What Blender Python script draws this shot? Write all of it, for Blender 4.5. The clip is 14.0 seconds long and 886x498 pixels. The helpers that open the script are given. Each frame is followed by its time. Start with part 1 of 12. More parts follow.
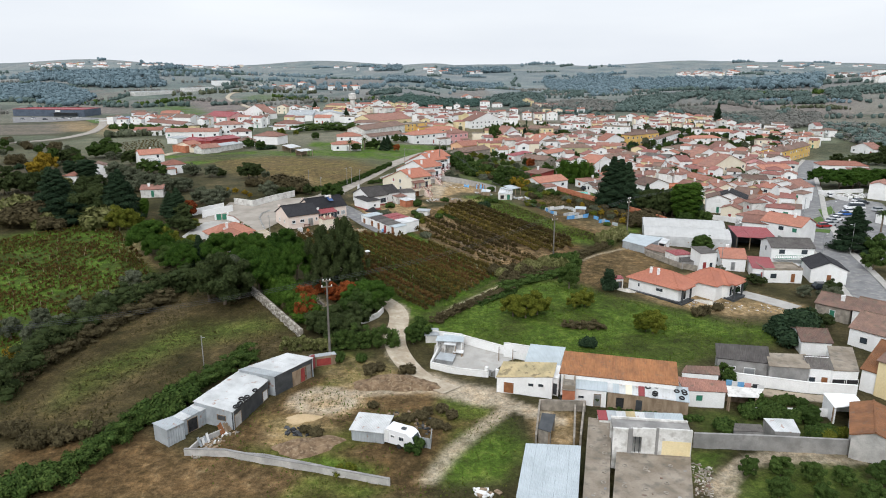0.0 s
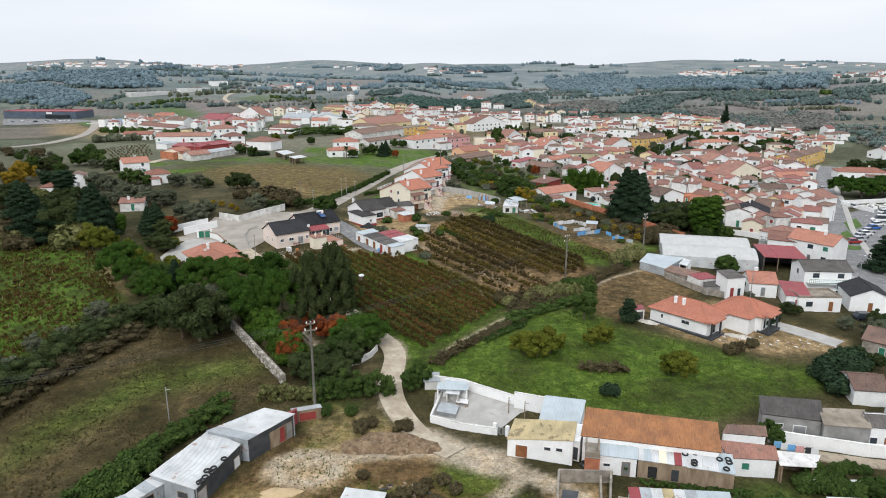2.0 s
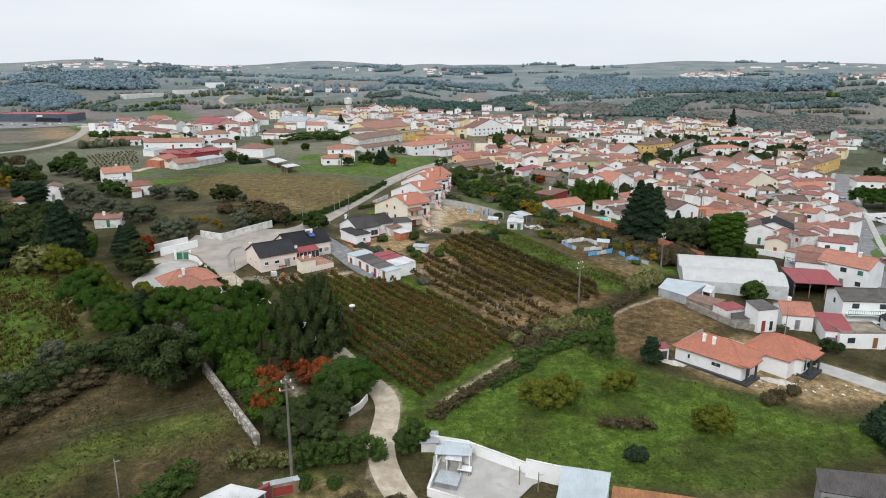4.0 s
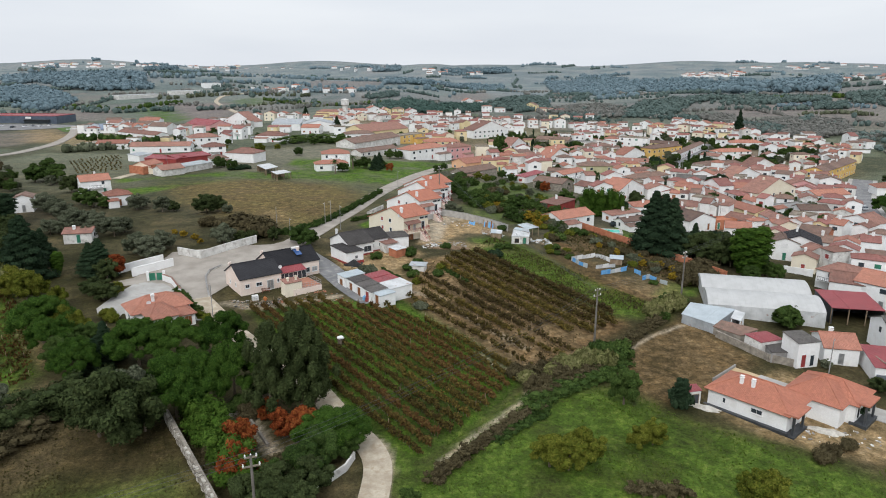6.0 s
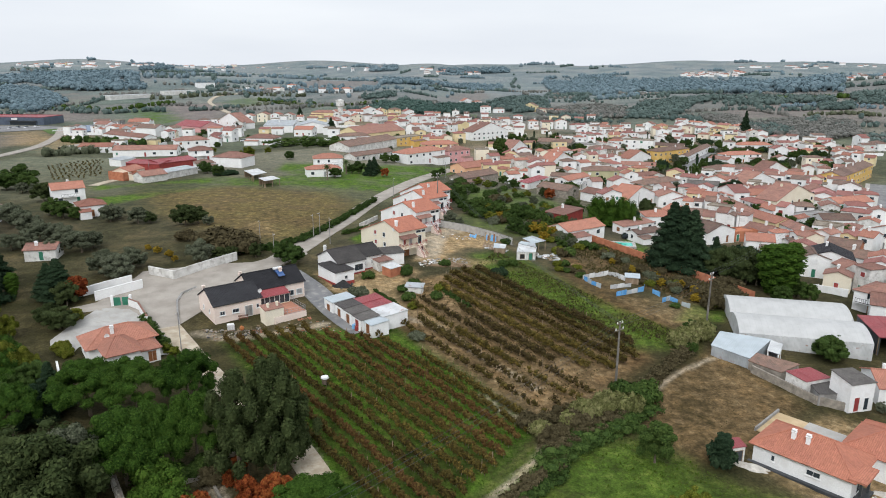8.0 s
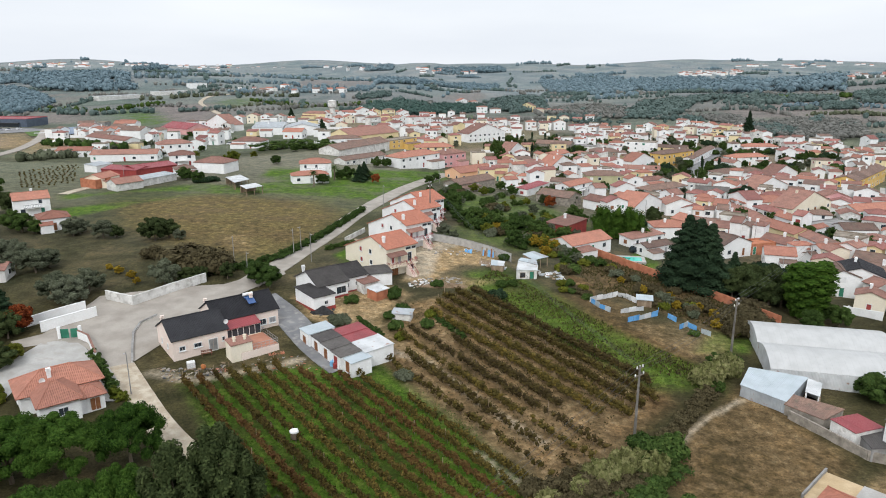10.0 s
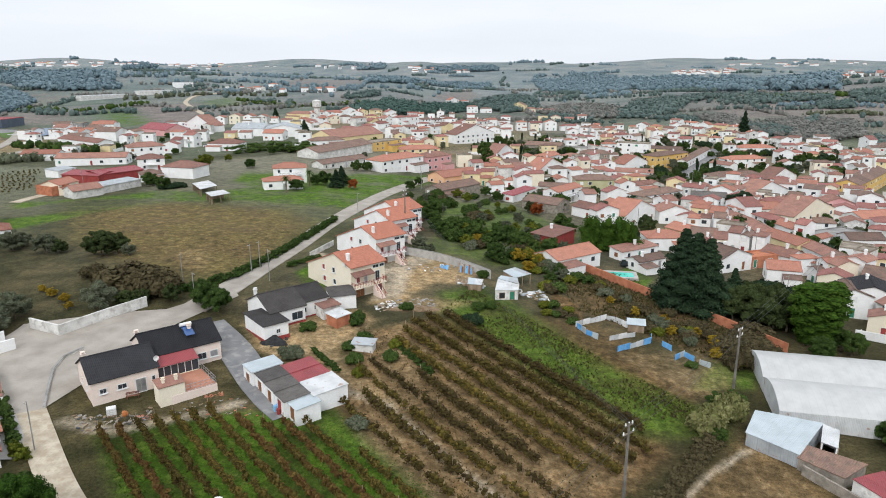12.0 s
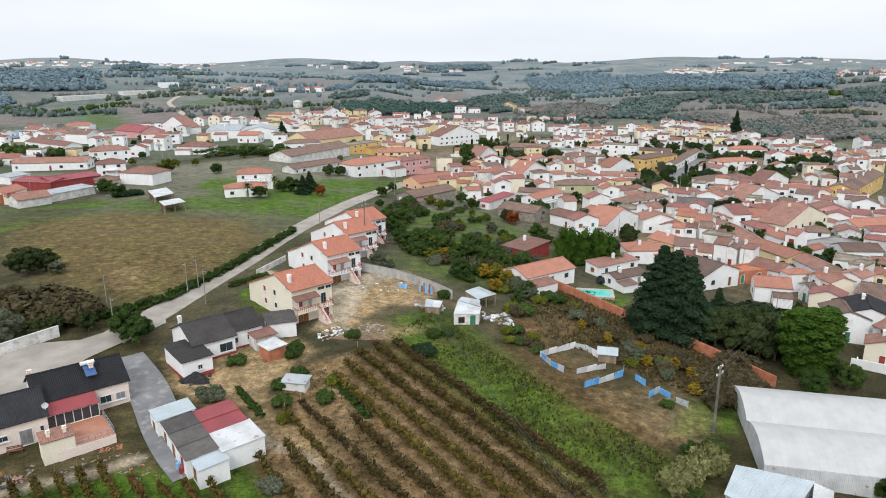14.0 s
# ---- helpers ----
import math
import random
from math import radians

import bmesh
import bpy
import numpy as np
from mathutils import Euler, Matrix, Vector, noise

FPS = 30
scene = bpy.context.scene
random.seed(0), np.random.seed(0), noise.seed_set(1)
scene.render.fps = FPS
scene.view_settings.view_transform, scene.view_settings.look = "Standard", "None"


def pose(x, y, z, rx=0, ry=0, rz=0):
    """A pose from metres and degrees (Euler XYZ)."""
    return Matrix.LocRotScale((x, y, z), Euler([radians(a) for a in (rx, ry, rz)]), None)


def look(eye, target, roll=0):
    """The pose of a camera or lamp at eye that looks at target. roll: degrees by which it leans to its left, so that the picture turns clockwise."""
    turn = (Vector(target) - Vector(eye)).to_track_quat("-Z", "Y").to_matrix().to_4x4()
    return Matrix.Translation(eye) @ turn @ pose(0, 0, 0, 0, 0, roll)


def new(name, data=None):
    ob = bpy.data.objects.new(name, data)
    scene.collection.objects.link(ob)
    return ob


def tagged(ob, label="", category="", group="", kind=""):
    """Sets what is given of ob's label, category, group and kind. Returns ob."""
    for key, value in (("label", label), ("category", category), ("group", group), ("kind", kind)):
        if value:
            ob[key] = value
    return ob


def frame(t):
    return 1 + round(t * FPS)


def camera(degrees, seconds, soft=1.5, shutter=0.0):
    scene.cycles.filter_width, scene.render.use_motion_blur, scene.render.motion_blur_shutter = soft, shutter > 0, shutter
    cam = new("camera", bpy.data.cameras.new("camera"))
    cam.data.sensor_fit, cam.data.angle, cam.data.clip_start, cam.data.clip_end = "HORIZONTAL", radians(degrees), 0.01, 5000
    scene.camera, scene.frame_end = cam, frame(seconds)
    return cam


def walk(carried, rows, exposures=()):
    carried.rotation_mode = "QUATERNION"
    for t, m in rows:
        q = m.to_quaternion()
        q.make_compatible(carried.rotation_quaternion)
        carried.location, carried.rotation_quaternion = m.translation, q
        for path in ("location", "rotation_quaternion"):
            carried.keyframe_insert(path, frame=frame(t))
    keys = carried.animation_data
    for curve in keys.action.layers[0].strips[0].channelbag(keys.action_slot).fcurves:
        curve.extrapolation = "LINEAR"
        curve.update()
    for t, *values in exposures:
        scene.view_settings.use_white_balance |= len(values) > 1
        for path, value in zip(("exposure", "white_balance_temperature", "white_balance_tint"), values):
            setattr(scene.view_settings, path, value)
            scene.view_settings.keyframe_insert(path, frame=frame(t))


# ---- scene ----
cam = camera(66.1, 14.0, soft=1.0)
METRES, EYE, TILT, LEAN, TURN = 105.0, 48.1, 1.9, 2.7, 0.0
ROWS = [
    (0.0, 0.0, 0.0, 0.0, 0.82, -16.97, -2.7),
    (0.5, -0.001, 0.0349, 0.0004, 0.84, -16.99, -2.69),
    (1.0, -0.0021, 0.0705, 0.0028, 0.85, -17.01, -2.68),
    (1.5, -0.003, 0.1062, 0.0056, 0.84, -17.02, -2.67),
    (2.0, -0.004, 0.1417, 0.0083, 0.85, -17.04, -2.67),
    (2.5, -0.0047, 0.1774, 0.0107, 0.86, -17.05, -2.67),
    (3.0, -0.0052, 0.2129, 0.0128, 0.87, -17.03, -2.7),
    (5.5, -0.0082, 0.3885, 0.0159, 0.8, -16.98, -2.73),
    (6.0, -0.009, 0.4242, 0.0141, 0.77, -16.99, -2.73),
    (6.5, -0.01, 0.4602, 0.0124, 0.73, -17.0, -2.74),
    (7.0, -0.0111, 0.4962, 0.0112, 0.68, -16.99, -2.74),
    (7.5, -0.0121, 0.5324, 0.0101, 0.63, -17.0, -2.74),
    (8.0, -0.013, 0.5687, 0.0094, 0.57, -17.01, -2.73),
    (10.5, 0.0021, 0.7475, 0.005, 0.16, -17.06, -2.63),
    (11.0, 0.0119, 0.7815, 0.004, 0.04, -17.07, -2.64),
    (11.5, 0.0238, 0.815, 0.0034, -0.09, -17.09, -2.64),
    (12.0, 0.0376, 0.848, 0.0028, -0.23, -17.12, -2.62),
    (12.5, 0.0532, 0.8801, 0.0029, -0.35, -17.14, -2.61),
    (13.0, 0.0706, 0.9117, 0.0025, -0.46, -17.15, -2.57),
    (13.5, 0.0895, 0.9424, 0.0025, -0.54, -17.16, -2.55),
    (14.0, 0.1092, 0.9728, 0.003, -0.64, -17.17, -2.54),
]
walk(cam, [(t, pose(0, 0, EYE, TILT, LEAN, TURN) @ pose(METRES * x, METRES * y, METRES * z, 90 + pitch, roll, yaw)) for t, x, y, z, yaw, pitch, roll in ROWS],
     exposures=[(0.0, 0.4, 6330, 9), (3.0, 0.4, 6330, 9), (5.5, 0.25, 6330, 9), (7.5, 0.34, 6330, 9), (10.5, 0.43, 6330, 9), (14.0, 0.46, 6330, 9)])

# ---- light ----
world = bpy.data.worlds.new("overcast_sky")
scene.world = world
world.use_nodes = True
wn = world.node_tree.nodes
wl = world.node_tree.links
wn.clear()
w_out = wn.new("ShaderNodeOutputWorld")
w_bg = wn.new("ShaderNodeBackground")
w_sky = wn.new("ShaderNodeTexSky")
w_sky.sky_type, w_sky.sun_disc = "NISHITA", False
w_sky.sun_elevation, w_sky.sun_rotation = radians(41), radians(195)
w_sky.air_density, w_sky.dust_density, w_sky.ozone_density = 1.0, 4.0, 1.0
# a closed cloud cover: pale grey sheets of cloud over most of the sky
w_co = wn.new("ShaderNodeTexCoord")
w_map = wn.new("ShaderNodeMapping")
w_map.inputs["Scale"].default_value = (1.2, 1.2, 7.0)
w_noise = wn.new("ShaderNodeTexNoise")
w_noise.inputs["Scale"].default_value, w_noise.inputs["Detail"].default_value = 1.6, 5.0
w_ramp = wn.new("ShaderNodeValToRGB")
w_ramp.color_ramp.elements[0].position, w_ramp.color_ramp.elements[0].color = 0.3, (6.5, 6.75, 7.2, 1)
w_ramp.color_ramp.elements[1].position, w_ramp.color_ramp.elements[1].color = 0.7, (7.5, 7.65, 7.9, 1)
w_mix = wn.new("ShaderNodeMixRGB")
w_mix.inputs[0].default_value = 0.93
wl.new(w_co.outputs["Generated"], w_map.inputs["Vector"])
wl.new(w_map.outputs["Vector"], w_noise.inputs["Vector"])
wl.new(w_noise.outputs["Fac"], w_ramp.inputs["Fac"])
wl.new(w_sky.outputs["Color"], w_mix.inputs[1])
wl.new(w_ramp.outputs["Color"], w_mix.inputs[2])
# an overcast sky is brighter overhead than at the horizon
w_sep = wn.new("ShaderNodeSeparateXYZ")
w_sq = wn.new("ShaderNodeMath")
w_sq.operation = "MULTIPLY"
w_lift = wn.new("ShaderNodeMath")
w_lift.operation, w_lift.inputs[1].default_value, w_lift.inputs[2].default_value = "MULTIPLY_ADD", 0.6, 1.0
w_scale = wn.new("ShaderNodeVectorMath")
w_scale.operation = "SCALE"
wl.new(w_co.outputs["Generated"], w_sep.inputs[0])
wl.new(w_sep.outputs["Z"], w_sq.inputs[0])
wl.new(w_sep.outputs["Z"], w_sq.inputs[1])
wl.new(w_sq.outputs[0], w_lift.inputs[0])
wl.new(w_mix.outputs["Color"], w_scale.inputs[0])
wl.new(w_lift.outputs[0], w_scale.inputs["Scale"])
wl.new(w_scale.outputs[0], w_bg.inputs["Color"])
w_bg.inputs["Strength"].default_value = 0.1
wl.new(w_bg.outputs["Background"], w_out.inputs["Surface"])

sun = new("sun", bpy.data.lights.new("sun", "SUN"))
sun.data.energy, sun.data.angle, sun.data.color = 1.25, radians(20), (1.0, 0.98, 0.955)
sun.matrix_world = look((-35, -135, 125), (0, 0, 0))


# ---- ground shape ----
def smooth(a, b, v):
    t = np.clip((np.asarray(v, float) - a) / (b - a), 0, 1)
    return t * t * (3 - 2 * t)


def sig(v):
    return 1 / (1 + np.exp(-np.clip(np.asarray(v, float), -40, 40)))


def height(x, y):
    """Height of the ground: a low rise behind the vineyard, the town in a hollow, rolling hills beyond."""
    x, y = np.asarray(x, float), np.asarray(y, float)
    rise = 9.3 * sig((35 - x) / 30) * smooth(48, 255, y)
    rise *= 1 - 0.85 * smooth(245, 430, y) * sig((x + 18) / 16)
    rise *= 1 - 0.75 * smooth(300, 520, y) * sig((-150 - x) / 30)
    z = 1.6 + rise - 1.6 * smooth(60, 200, x) * smooth(60, 160, y)
    z = z - 1.3 * np.exp(-(((x + 1) / 9) ** 2 + ((y - 99) / 8) ** 2)) + 1.2 * np.exp(-(((x + 50) / 20) ** 2 + ((y - 205) / 20) ** 2))
    d = np.hypot(x, y)
    far = smooth(640, 3600, d)
    z = z + 42 * far
    roll = np.sin(x / 310 + 0.8) * np.cos(y / 420 + x / 900) * 17 + np.sin(y / 205 + x / 520 + 2.0) * 12 + np.sin(x / 120 + y / 150) * 4 + np.sin(y / 95 - x / 330) * 3
    z = z + roll * smooth(600, 1500, d) * (0.55 + 0.45 * far)
    z = z + 30 * np.exp(-(((x - 640) / 330) ** 2 + ((y - 980) / 330) ** 2))
    z = z + 16 * np.exp(-(((x + 480) / 260) ** 2 + ((y - 1150) / 300) ** 2))
    return z


def ground(x, y):
    return float(height(x, y))


# ---- materials ----
def nodes_of(name, rough=0.9, metal=0.0):
    m = bpy.data.materials.new(name)
    m.use_nodes = True
    nt = m.node_tree
    b = nt.nodes["Principled BSDF"]
    b.inputs["Roughness"].default_value, b.inputs["Metallic"].default_value = rough, metal
    b.inputs["Specular IOR Level"].default_value = 0.3
    return m, nt, b


def noise_node(nt, scale, detail=4.0, vec=None, stretch=None):
    n = nt.nodes.new("ShaderNodeTexNoise")
    n.inputs["Scale"].default_value, n.inputs["Detail"].default_value = scale, detail
    if vec is None:
        vec = nt.nodes.new("ShaderNodeNewGeometry").outputs["Position"]
    if stretch:
        mp = nt.nodes.new("ShaderNodeMapping")
        mp.inputs["Scale"].default_value = stretch
        nt.links.new(vec, mp.inputs["Vector"])
        vec = mp.outputs["Vector"]
    nt.links.new(vec, n.inputs["Vector"])
    return n.outputs["Fac"]


def ramp_node(nt, fac, stops):
    r = nt.nodes.new("ShaderNodeValToRGB")
    while len(r.color_ramp.elements) < len(stops):
        r.color_ramp.elements.new(0.5)
    for e, (p, c) in zip(r.color_ramp.elements, stops):
        e.position, e.color = p, (*c, 1)
    nt.links.new(fac, r.inputs["Fac"])
    return r.outputs["Color"]


def mix_node(nt, fac, a, b, kind="MIX"):
    n = nt.nodes.new("ShaderNodeMixRGB")
    n.blend_type = kind
    for sock, v in zip(n.inputs, (fac, a, b)):
        if isinstance(v, (int, float)):
            sock.default_value = v
        elif isinstance(v, tuple):
            sock.default_value = (*v, 1)
        else:
            nt.links.new(v, sock)
    return n.outputs["Color"]


def math_node(nt, op, a, b=0.0, clamp=False):
    n = nt.nodes.new("ShaderNodeMath")
    n.operation, n.use_clamp = op, clamp
    for sock, v in zip(n.inputs, (a, b)):
        if isinstance(v, (int, float)):
            sock.default_value = v
        else:
            nt.links.new(v, sock)
    return n.outputs[0]


def bump_node(nt, b, heightfac, strength, dist):
    n = nt.nodes.new("ShaderNodeBump")
    n.inputs["Strength"].default_value, n.inputs["Distance"].default_value = strength, dist
    nt.links.new(heightfac, n.inputs["Height"])
    nt.links.new(n.outputs["Normal"], b.inputs["Normal"])


def rough_mat(name, dark, light, scale=0.6, fine=9.0, rough=0.9, metal=0.0, bump=0.02, stretch=None, stain=None):
    """A surface with patches at one scale, grain at another and, if given, stains of a third colour."""
    m, nt, b = nodes_of(name, rough, metal)
    c = ramp_node(nt, noise_node(nt, scale, 5, stretch=stretch), [(0.35, dark), (0.65, light)])
    grain = noise_node(nt, fine, 3)
    c = mix_node(nt, 0.3, c, ramp_node(nt, grain, [(0.3, (0.55, 0.55, 0.55)), (0.7, (1, 1, 1))]), "MULTIPLY")
    if stain:
        s = ramp_node(nt, noise_node(nt, scale * 2.3 + 0.07, 6, stretch=stretch), [(0.52, (0, 0, 0)), (0.68, (0.75, 0.75, 0.75))])
        c = mix_node(nt, s, c, stain)
    nt.links.new(c, b.inputs["Base Color"])
    if bump:
        bump_node(nt, b, grain, 0.6, bump)
    return m


def varied_mat(name, colours, fine=3.0, rough=0.9, bump=0.0, spec=0.06):
    """Leaves and other loose stuff: each island takes a colour of its own from the ramp."""
    m, nt, b = nodes_of(name, rough)
    b.inputs["Specular IOR Level"].default_value = spec
    geo = nt.nodes.new("ShaderNodeNewGeometry")
    info = nt.nodes.new("ShaderNodeObjectInfo")
    f = math_node(nt, "ADD", math_node(nt, "MULTIPLY", geo.outputs["Random Per Island"], 0.7), math_node(nt, "MULTIPLY", info.outputs["Random"], 0.3))
    n = len(colours) - 1
    c = ramp_node(nt, f, [(0.05 + 0.9 * i / n, col) for i, col in enumerate(colours)])
    patch = noise_node(nt, 0.45, 3)
    c = mix_node(nt, 0.5, c, ramp_node(nt, patch, [(0.3, (0.55, 0.55, 0.5)), (0.7, (1.15, 1.15, 1.1))]), "MULTIPLY")
    nt.links.new(c, b.inputs["Base Color"])
    return m


def tile_mat(name, base, worn, moss=(0.16, 0.13, 0.1), moss_at=0.6, vary=1.0):
    """Clay roof tiles: rolls across the slope, courses along it, weathered in patches."""
    m, nt, b = nodes_of(name, 0.85)
    uv = nt.nodes.new("ShaderNodeUVMap").outputs["UV"]
    sep = nt.nodes.new("ShaderNodeSeparateXYZ")
    nt.links.new(uv, sep.inputs[0])
    roll = math_node(nt, "SINE", math_node(nt, "MULTIPLY", sep.outputs["X"], 2 * math.pi / 0.24))
    course = math_node(nt, "FRACT", math_node(nt, "MULTIPLY", sep.outputs["Y"], 1 / 0.38))
    info = nt.nodes.new("ShaderNodeObjectInfo")
    c = ramp_node(nt, noise_node(nt, 0.55, 6), [(0.3, worn), (0.62, base)])
    hue = ramp_node(nt, info.outputs["Random"], [(0.0, (0.62, 0.62, 0.64)), (0.35, (0.85, 0.85, 0.86)), (0.7, (1, 1, 1)), (1.0, (1.12, 1.12, 1.1))])
    c = mix_node(nt, vary, c, hue, "MULTIPLY")
    s = ramp_node(nt, noise_node(nt, 1.3, 7), [(moss_at, (0, 0, 0)), (moss_at + 0.16, (0.8, 0.8, 0.8))])
    c = mix_node(nt, s, c, moss)
    each = nt.nodes.new("ShaderNodeTexWhiteNoise")
    snap = nt.nodes.new("ShaderNodeVectorMath")
    snap.operation = "SNAP"
    snap.inputs[1].default_value = (0.24, 0.38, 1)
    nt.links.new(uv, snap.inputs[0])
    nt.links.new(snap.outputs[0], each.inputs["Vector"])
    c = mix_node(nt, 0.4, c, ramp_node(nt, each.outputs["Value"], [(0, (0.62, 0.6, 0.58)), (1, (1.1, 1.08, 1.05))]), "MULTIPLY")
    nt.links.new(c, b.inputs["Base Color"])
    bump_node(nt, b, math_node(nt, "ADD", roll, math_node(nt, "MULTIPLY", course, 0.6)), 0.8, 0.05)
    return m


def sheet_mat(name, base, worn, rust=(0.28, 0.12, 0.06), period=0.2, rough=0.5, metal=0.0, rust_at=0.66):
    """Corrugated sheet: ribs down the slope, worn and rusty in places."""
    m, nt, b = nodes_of(name, rough, metal)
    uv = nt.nodes.new("ShaderNodeUVMap").outputs["UV"]
    sep = nt.nodes.new("ShaderNodeSeparateXYZ")
    nt.links.new(uv, sep.inputs[0])
    roll = math_node(nt, "SINE", math_node(nt, "MULTIPLY", sep.outputs["X"], 2 * math.pi / period))
    c = ramp_node(nt, noise_node(nt, 0.5, 6), [(0.32, worn), (0.62, base)])
    s = ramp_node(nt, noise_node(nt, 1.1, 7), [(rust_at, (0, 0, 0)), (rust_at + 0.08, (0.7, 0.7, 0.7))])
    c = mix_node(nt, s, c, rust)
    lanes = math_node(nt, "FRACT", math_node(nt, "MULTIPLY", sep.outputs["X"], 1.0))
    c = mix_node(nt, 0.5, c, ramp_node(nt, lanes, [(0.0, (0.7, 0.7, 0.7)), (0.06, (1, 1, 1))]), "MULTIPLY")
    nt.links.new(c, b.inputs["Base Color"])
    bump_node(nt, b, roll, 0.7, 0.03)
    return m


def glass_mat(name, tint):
    m, nt, b = nodes_of(name, 0.08)
    b.inputs["Base Color"].default_value = (*tint, 1)
    b.inputs["Specular IOR Level"].default_value = 0.6
    return m


M = {}
M["white"] = rough_mat("white_plaster", (0.80, 0.80, 0.79), (0.88, 0.88, 0.87), 0.35, 6, bump=0.004, stain=(0.72, 0.71, 0.69))
M["oldwhite"] = rough_mat("old_white_plaster", (0.56, 0.55, 0.52), (0.78, 0.77, 0.74), 0.5, 5, bump=0.01, stain=(0.36, 0.34, 0.31))
M["cream"] = rough_mat("cream_plaster", (0.77, 0.69, 0.54), (0.84, 0.77, 0.63), 0.3, 6, bump=0.004)
M["pinkcream"] = rough_mat("pale_pink_plaster", (0.78, 0.65, 0.57), (0.83, 0.71, 0.63), 0.3, 6, bump=0.004)
M["pink"] = rough_mat("pink_plaster", (0.62, 0.32, 0.32), (0.7, 0.4, 0.38), 0.3, 6, bump=0.004)
M["ochre"] = rough_mat("ochre_plaster", (0.66, 0.42, 0.12), (0.74, 0.5, 0.18), 0.3, 6, bump=0.004)
M["yellow"] = rough_mat("pale_yellow_plaster", (0.74, 0.6, 0.34), (0.8, 0.68, 0.42), 0.3, 6, bump=0.004)
M["olive"] = rough_mat("olive_plaster", (0.4, 0.38, 0.22), (0.48, 0.46, 0.28), 0.3, 6, bump=0.004)
M["peach"] = rough_mat("peach_plaster", (0.76, 0.44, 0.26), (0.8, 0.5, 0.32), 0.3, 6, bump=0.004)
M["blue"] = rough_mat("blue_plaster", (0.16, 0.38, 0.62), (0.25, 0.48, 0.7), 0.4, 6, bump=0.004)
M["stone"] = rough_mat("rubble_stone", (0.2, 0.18, 0.15), (0.36, 0.32, 0.27), 1.2, 5, bump=0.03)
M["palestone"] = rough_mat("pale_limestone", (0.42, 0.39, 0.34), (0.6, 0.57, 0.51), 1.5, 6, bump=0.02)
M["pole"] = rough_mat("weathered_pole_concrete", (0.12, 0.11, 0.095), (0.21, 0.195, 0.175), 0.5, 7, bump=0.008, stain=(0.1, 0.09, 0.08))
M["concrete"] = rough_mat("grey_concrete", (0.21, 0.206, 0.2), (0.34, 0.33, 0.315), 0.5, 7, bump=0.008, stain=(0.2, 0.19, 0.18))
M["slab"] = rough_mat("mouldy_concrete_slab", (0.2, 0.165, 0.125), (0.33, 0.285, 0.23), 0.4, 6, bump=0.01, stain=(0.13, 0.12, 0.1))
M["brick"] = rough_mat("raw_clay_brick", (0.36, 0.13, 0.07), (0.5, 0.2, 0.11), 1.0, 8, bump=0.02)
M["blocks"] = rough_mat("cement_blocks", (0.36, 0.35, 0.33), (0.52, 0.5, 0.47), 0.8, 6, bump=0.01)
M["tile"] = tile_mat("orange_clay_tiles", (0.375, 0.196, 0.15), (0.27, 0.148, 0.12))
M["newtile"] = tile_mat("bright_orange_clay_tiles", (0.455, 0.205, 0.145), (0.385, 0.18, 0.13), moss_at=0.7)
M["barntile"] = tile_mat("orange_barn_tiles", (0.5, 0.215, 0.105), (0.42, 0.18, 0.09), (0.27, 0.15, 0.09), 0.66)
M["oldtile"] = tile_mat("weathered_brown_clay_tiles", (0.27, 0.17, 0.132), (0.18, 0.122, 0.102), moss_at=0.52)
M["redtile"] = tile_mat("red_brown_clay_tiles", (0.37, 0.165, 0.14), (0.3, 0.138, 0.118), moss_at=0.7)
M["barntile"] = tile_mat("weathered_ochre_clay_tiles", (0.36, 0.165, 0.075), (0.25, 0.12, 0.062))
M["sandstone"] = rough_mat("beige_terrace_paving", (0.3, 0.245, 0.18), (0.42, 0.355, 0.27), 0.5, 6, bump=0.006, stain=(0.2, 0.17, 0.13))
M["housetile"] = tile_mat("fresh_terracotta_tiles", (0.5, 0.2, 0.13), (0.44, 0.175, 0.118), moss_at=0.76, vary=0.15)
M["darktile"] = tile_mat("dark_grey_tiles", (0.034, 0.034, 0.039), (0.024, 0.024, 0.028), (0.06, 0.06, 0.06), 0.72)
M["greytile"] = tile_mat("weathered_grey_tiles", (0.15, 0.14, 0.13), (0.1, 0.09, 0.085), (0.05, 0.05, 0.05), 0.6)
M["charcoal"] = tile_mat("charcoal_tiles", (0.065, 0.06, 0.058), (0.045, 0.041, 0.04), (0.045, 0.045, 0.045), 0.62)
M["sheet"] = sheet_mat("white_corrugated_sheet", (0.62, 0.63, 0.63), (0.45, 0.46, 0.46), rust_at=0.63)
M["greysheet"] = sheet_mat("grey_corrugated_sheet", (0.4, 0.43, 0.45), (0.28, 0.3, 0.31), rust_at=0.62)
M["bluesheet"] = sheet_mat("pale_blue_grey_sheet", (0.46, 0.515, 0.545), (0.39, 0.44, 0.465), rust_at=0.75)
M["redsheet"] = sheet_mat("crimson_painted_sheet", (0.29, 0.06, 0.066), (0.23, 0.05, 0.055), rust_at=0.8)
M["mosssheet"] = sheet_mat("lichen_covered_fibre_cement", (0.5, 0.4, 0.22), (0.32, 0.27, 0.15), (0.14, 0.11, 0.06), rust_at=0.55)
M["solarfield"] = rough_mat("blue_grey_panels", (0.14, 0.19, 0.27), (0.19, 0.24, 0.32), 0.3, 5, rough=0.5, bump=0.0)
M["tarp"] = rough_mat("blue_plastic", (0.1, 0.32, 0.66), (0.2, 0.45, 0.75), 1.0, 5, rough=0.5, bump=0.005)
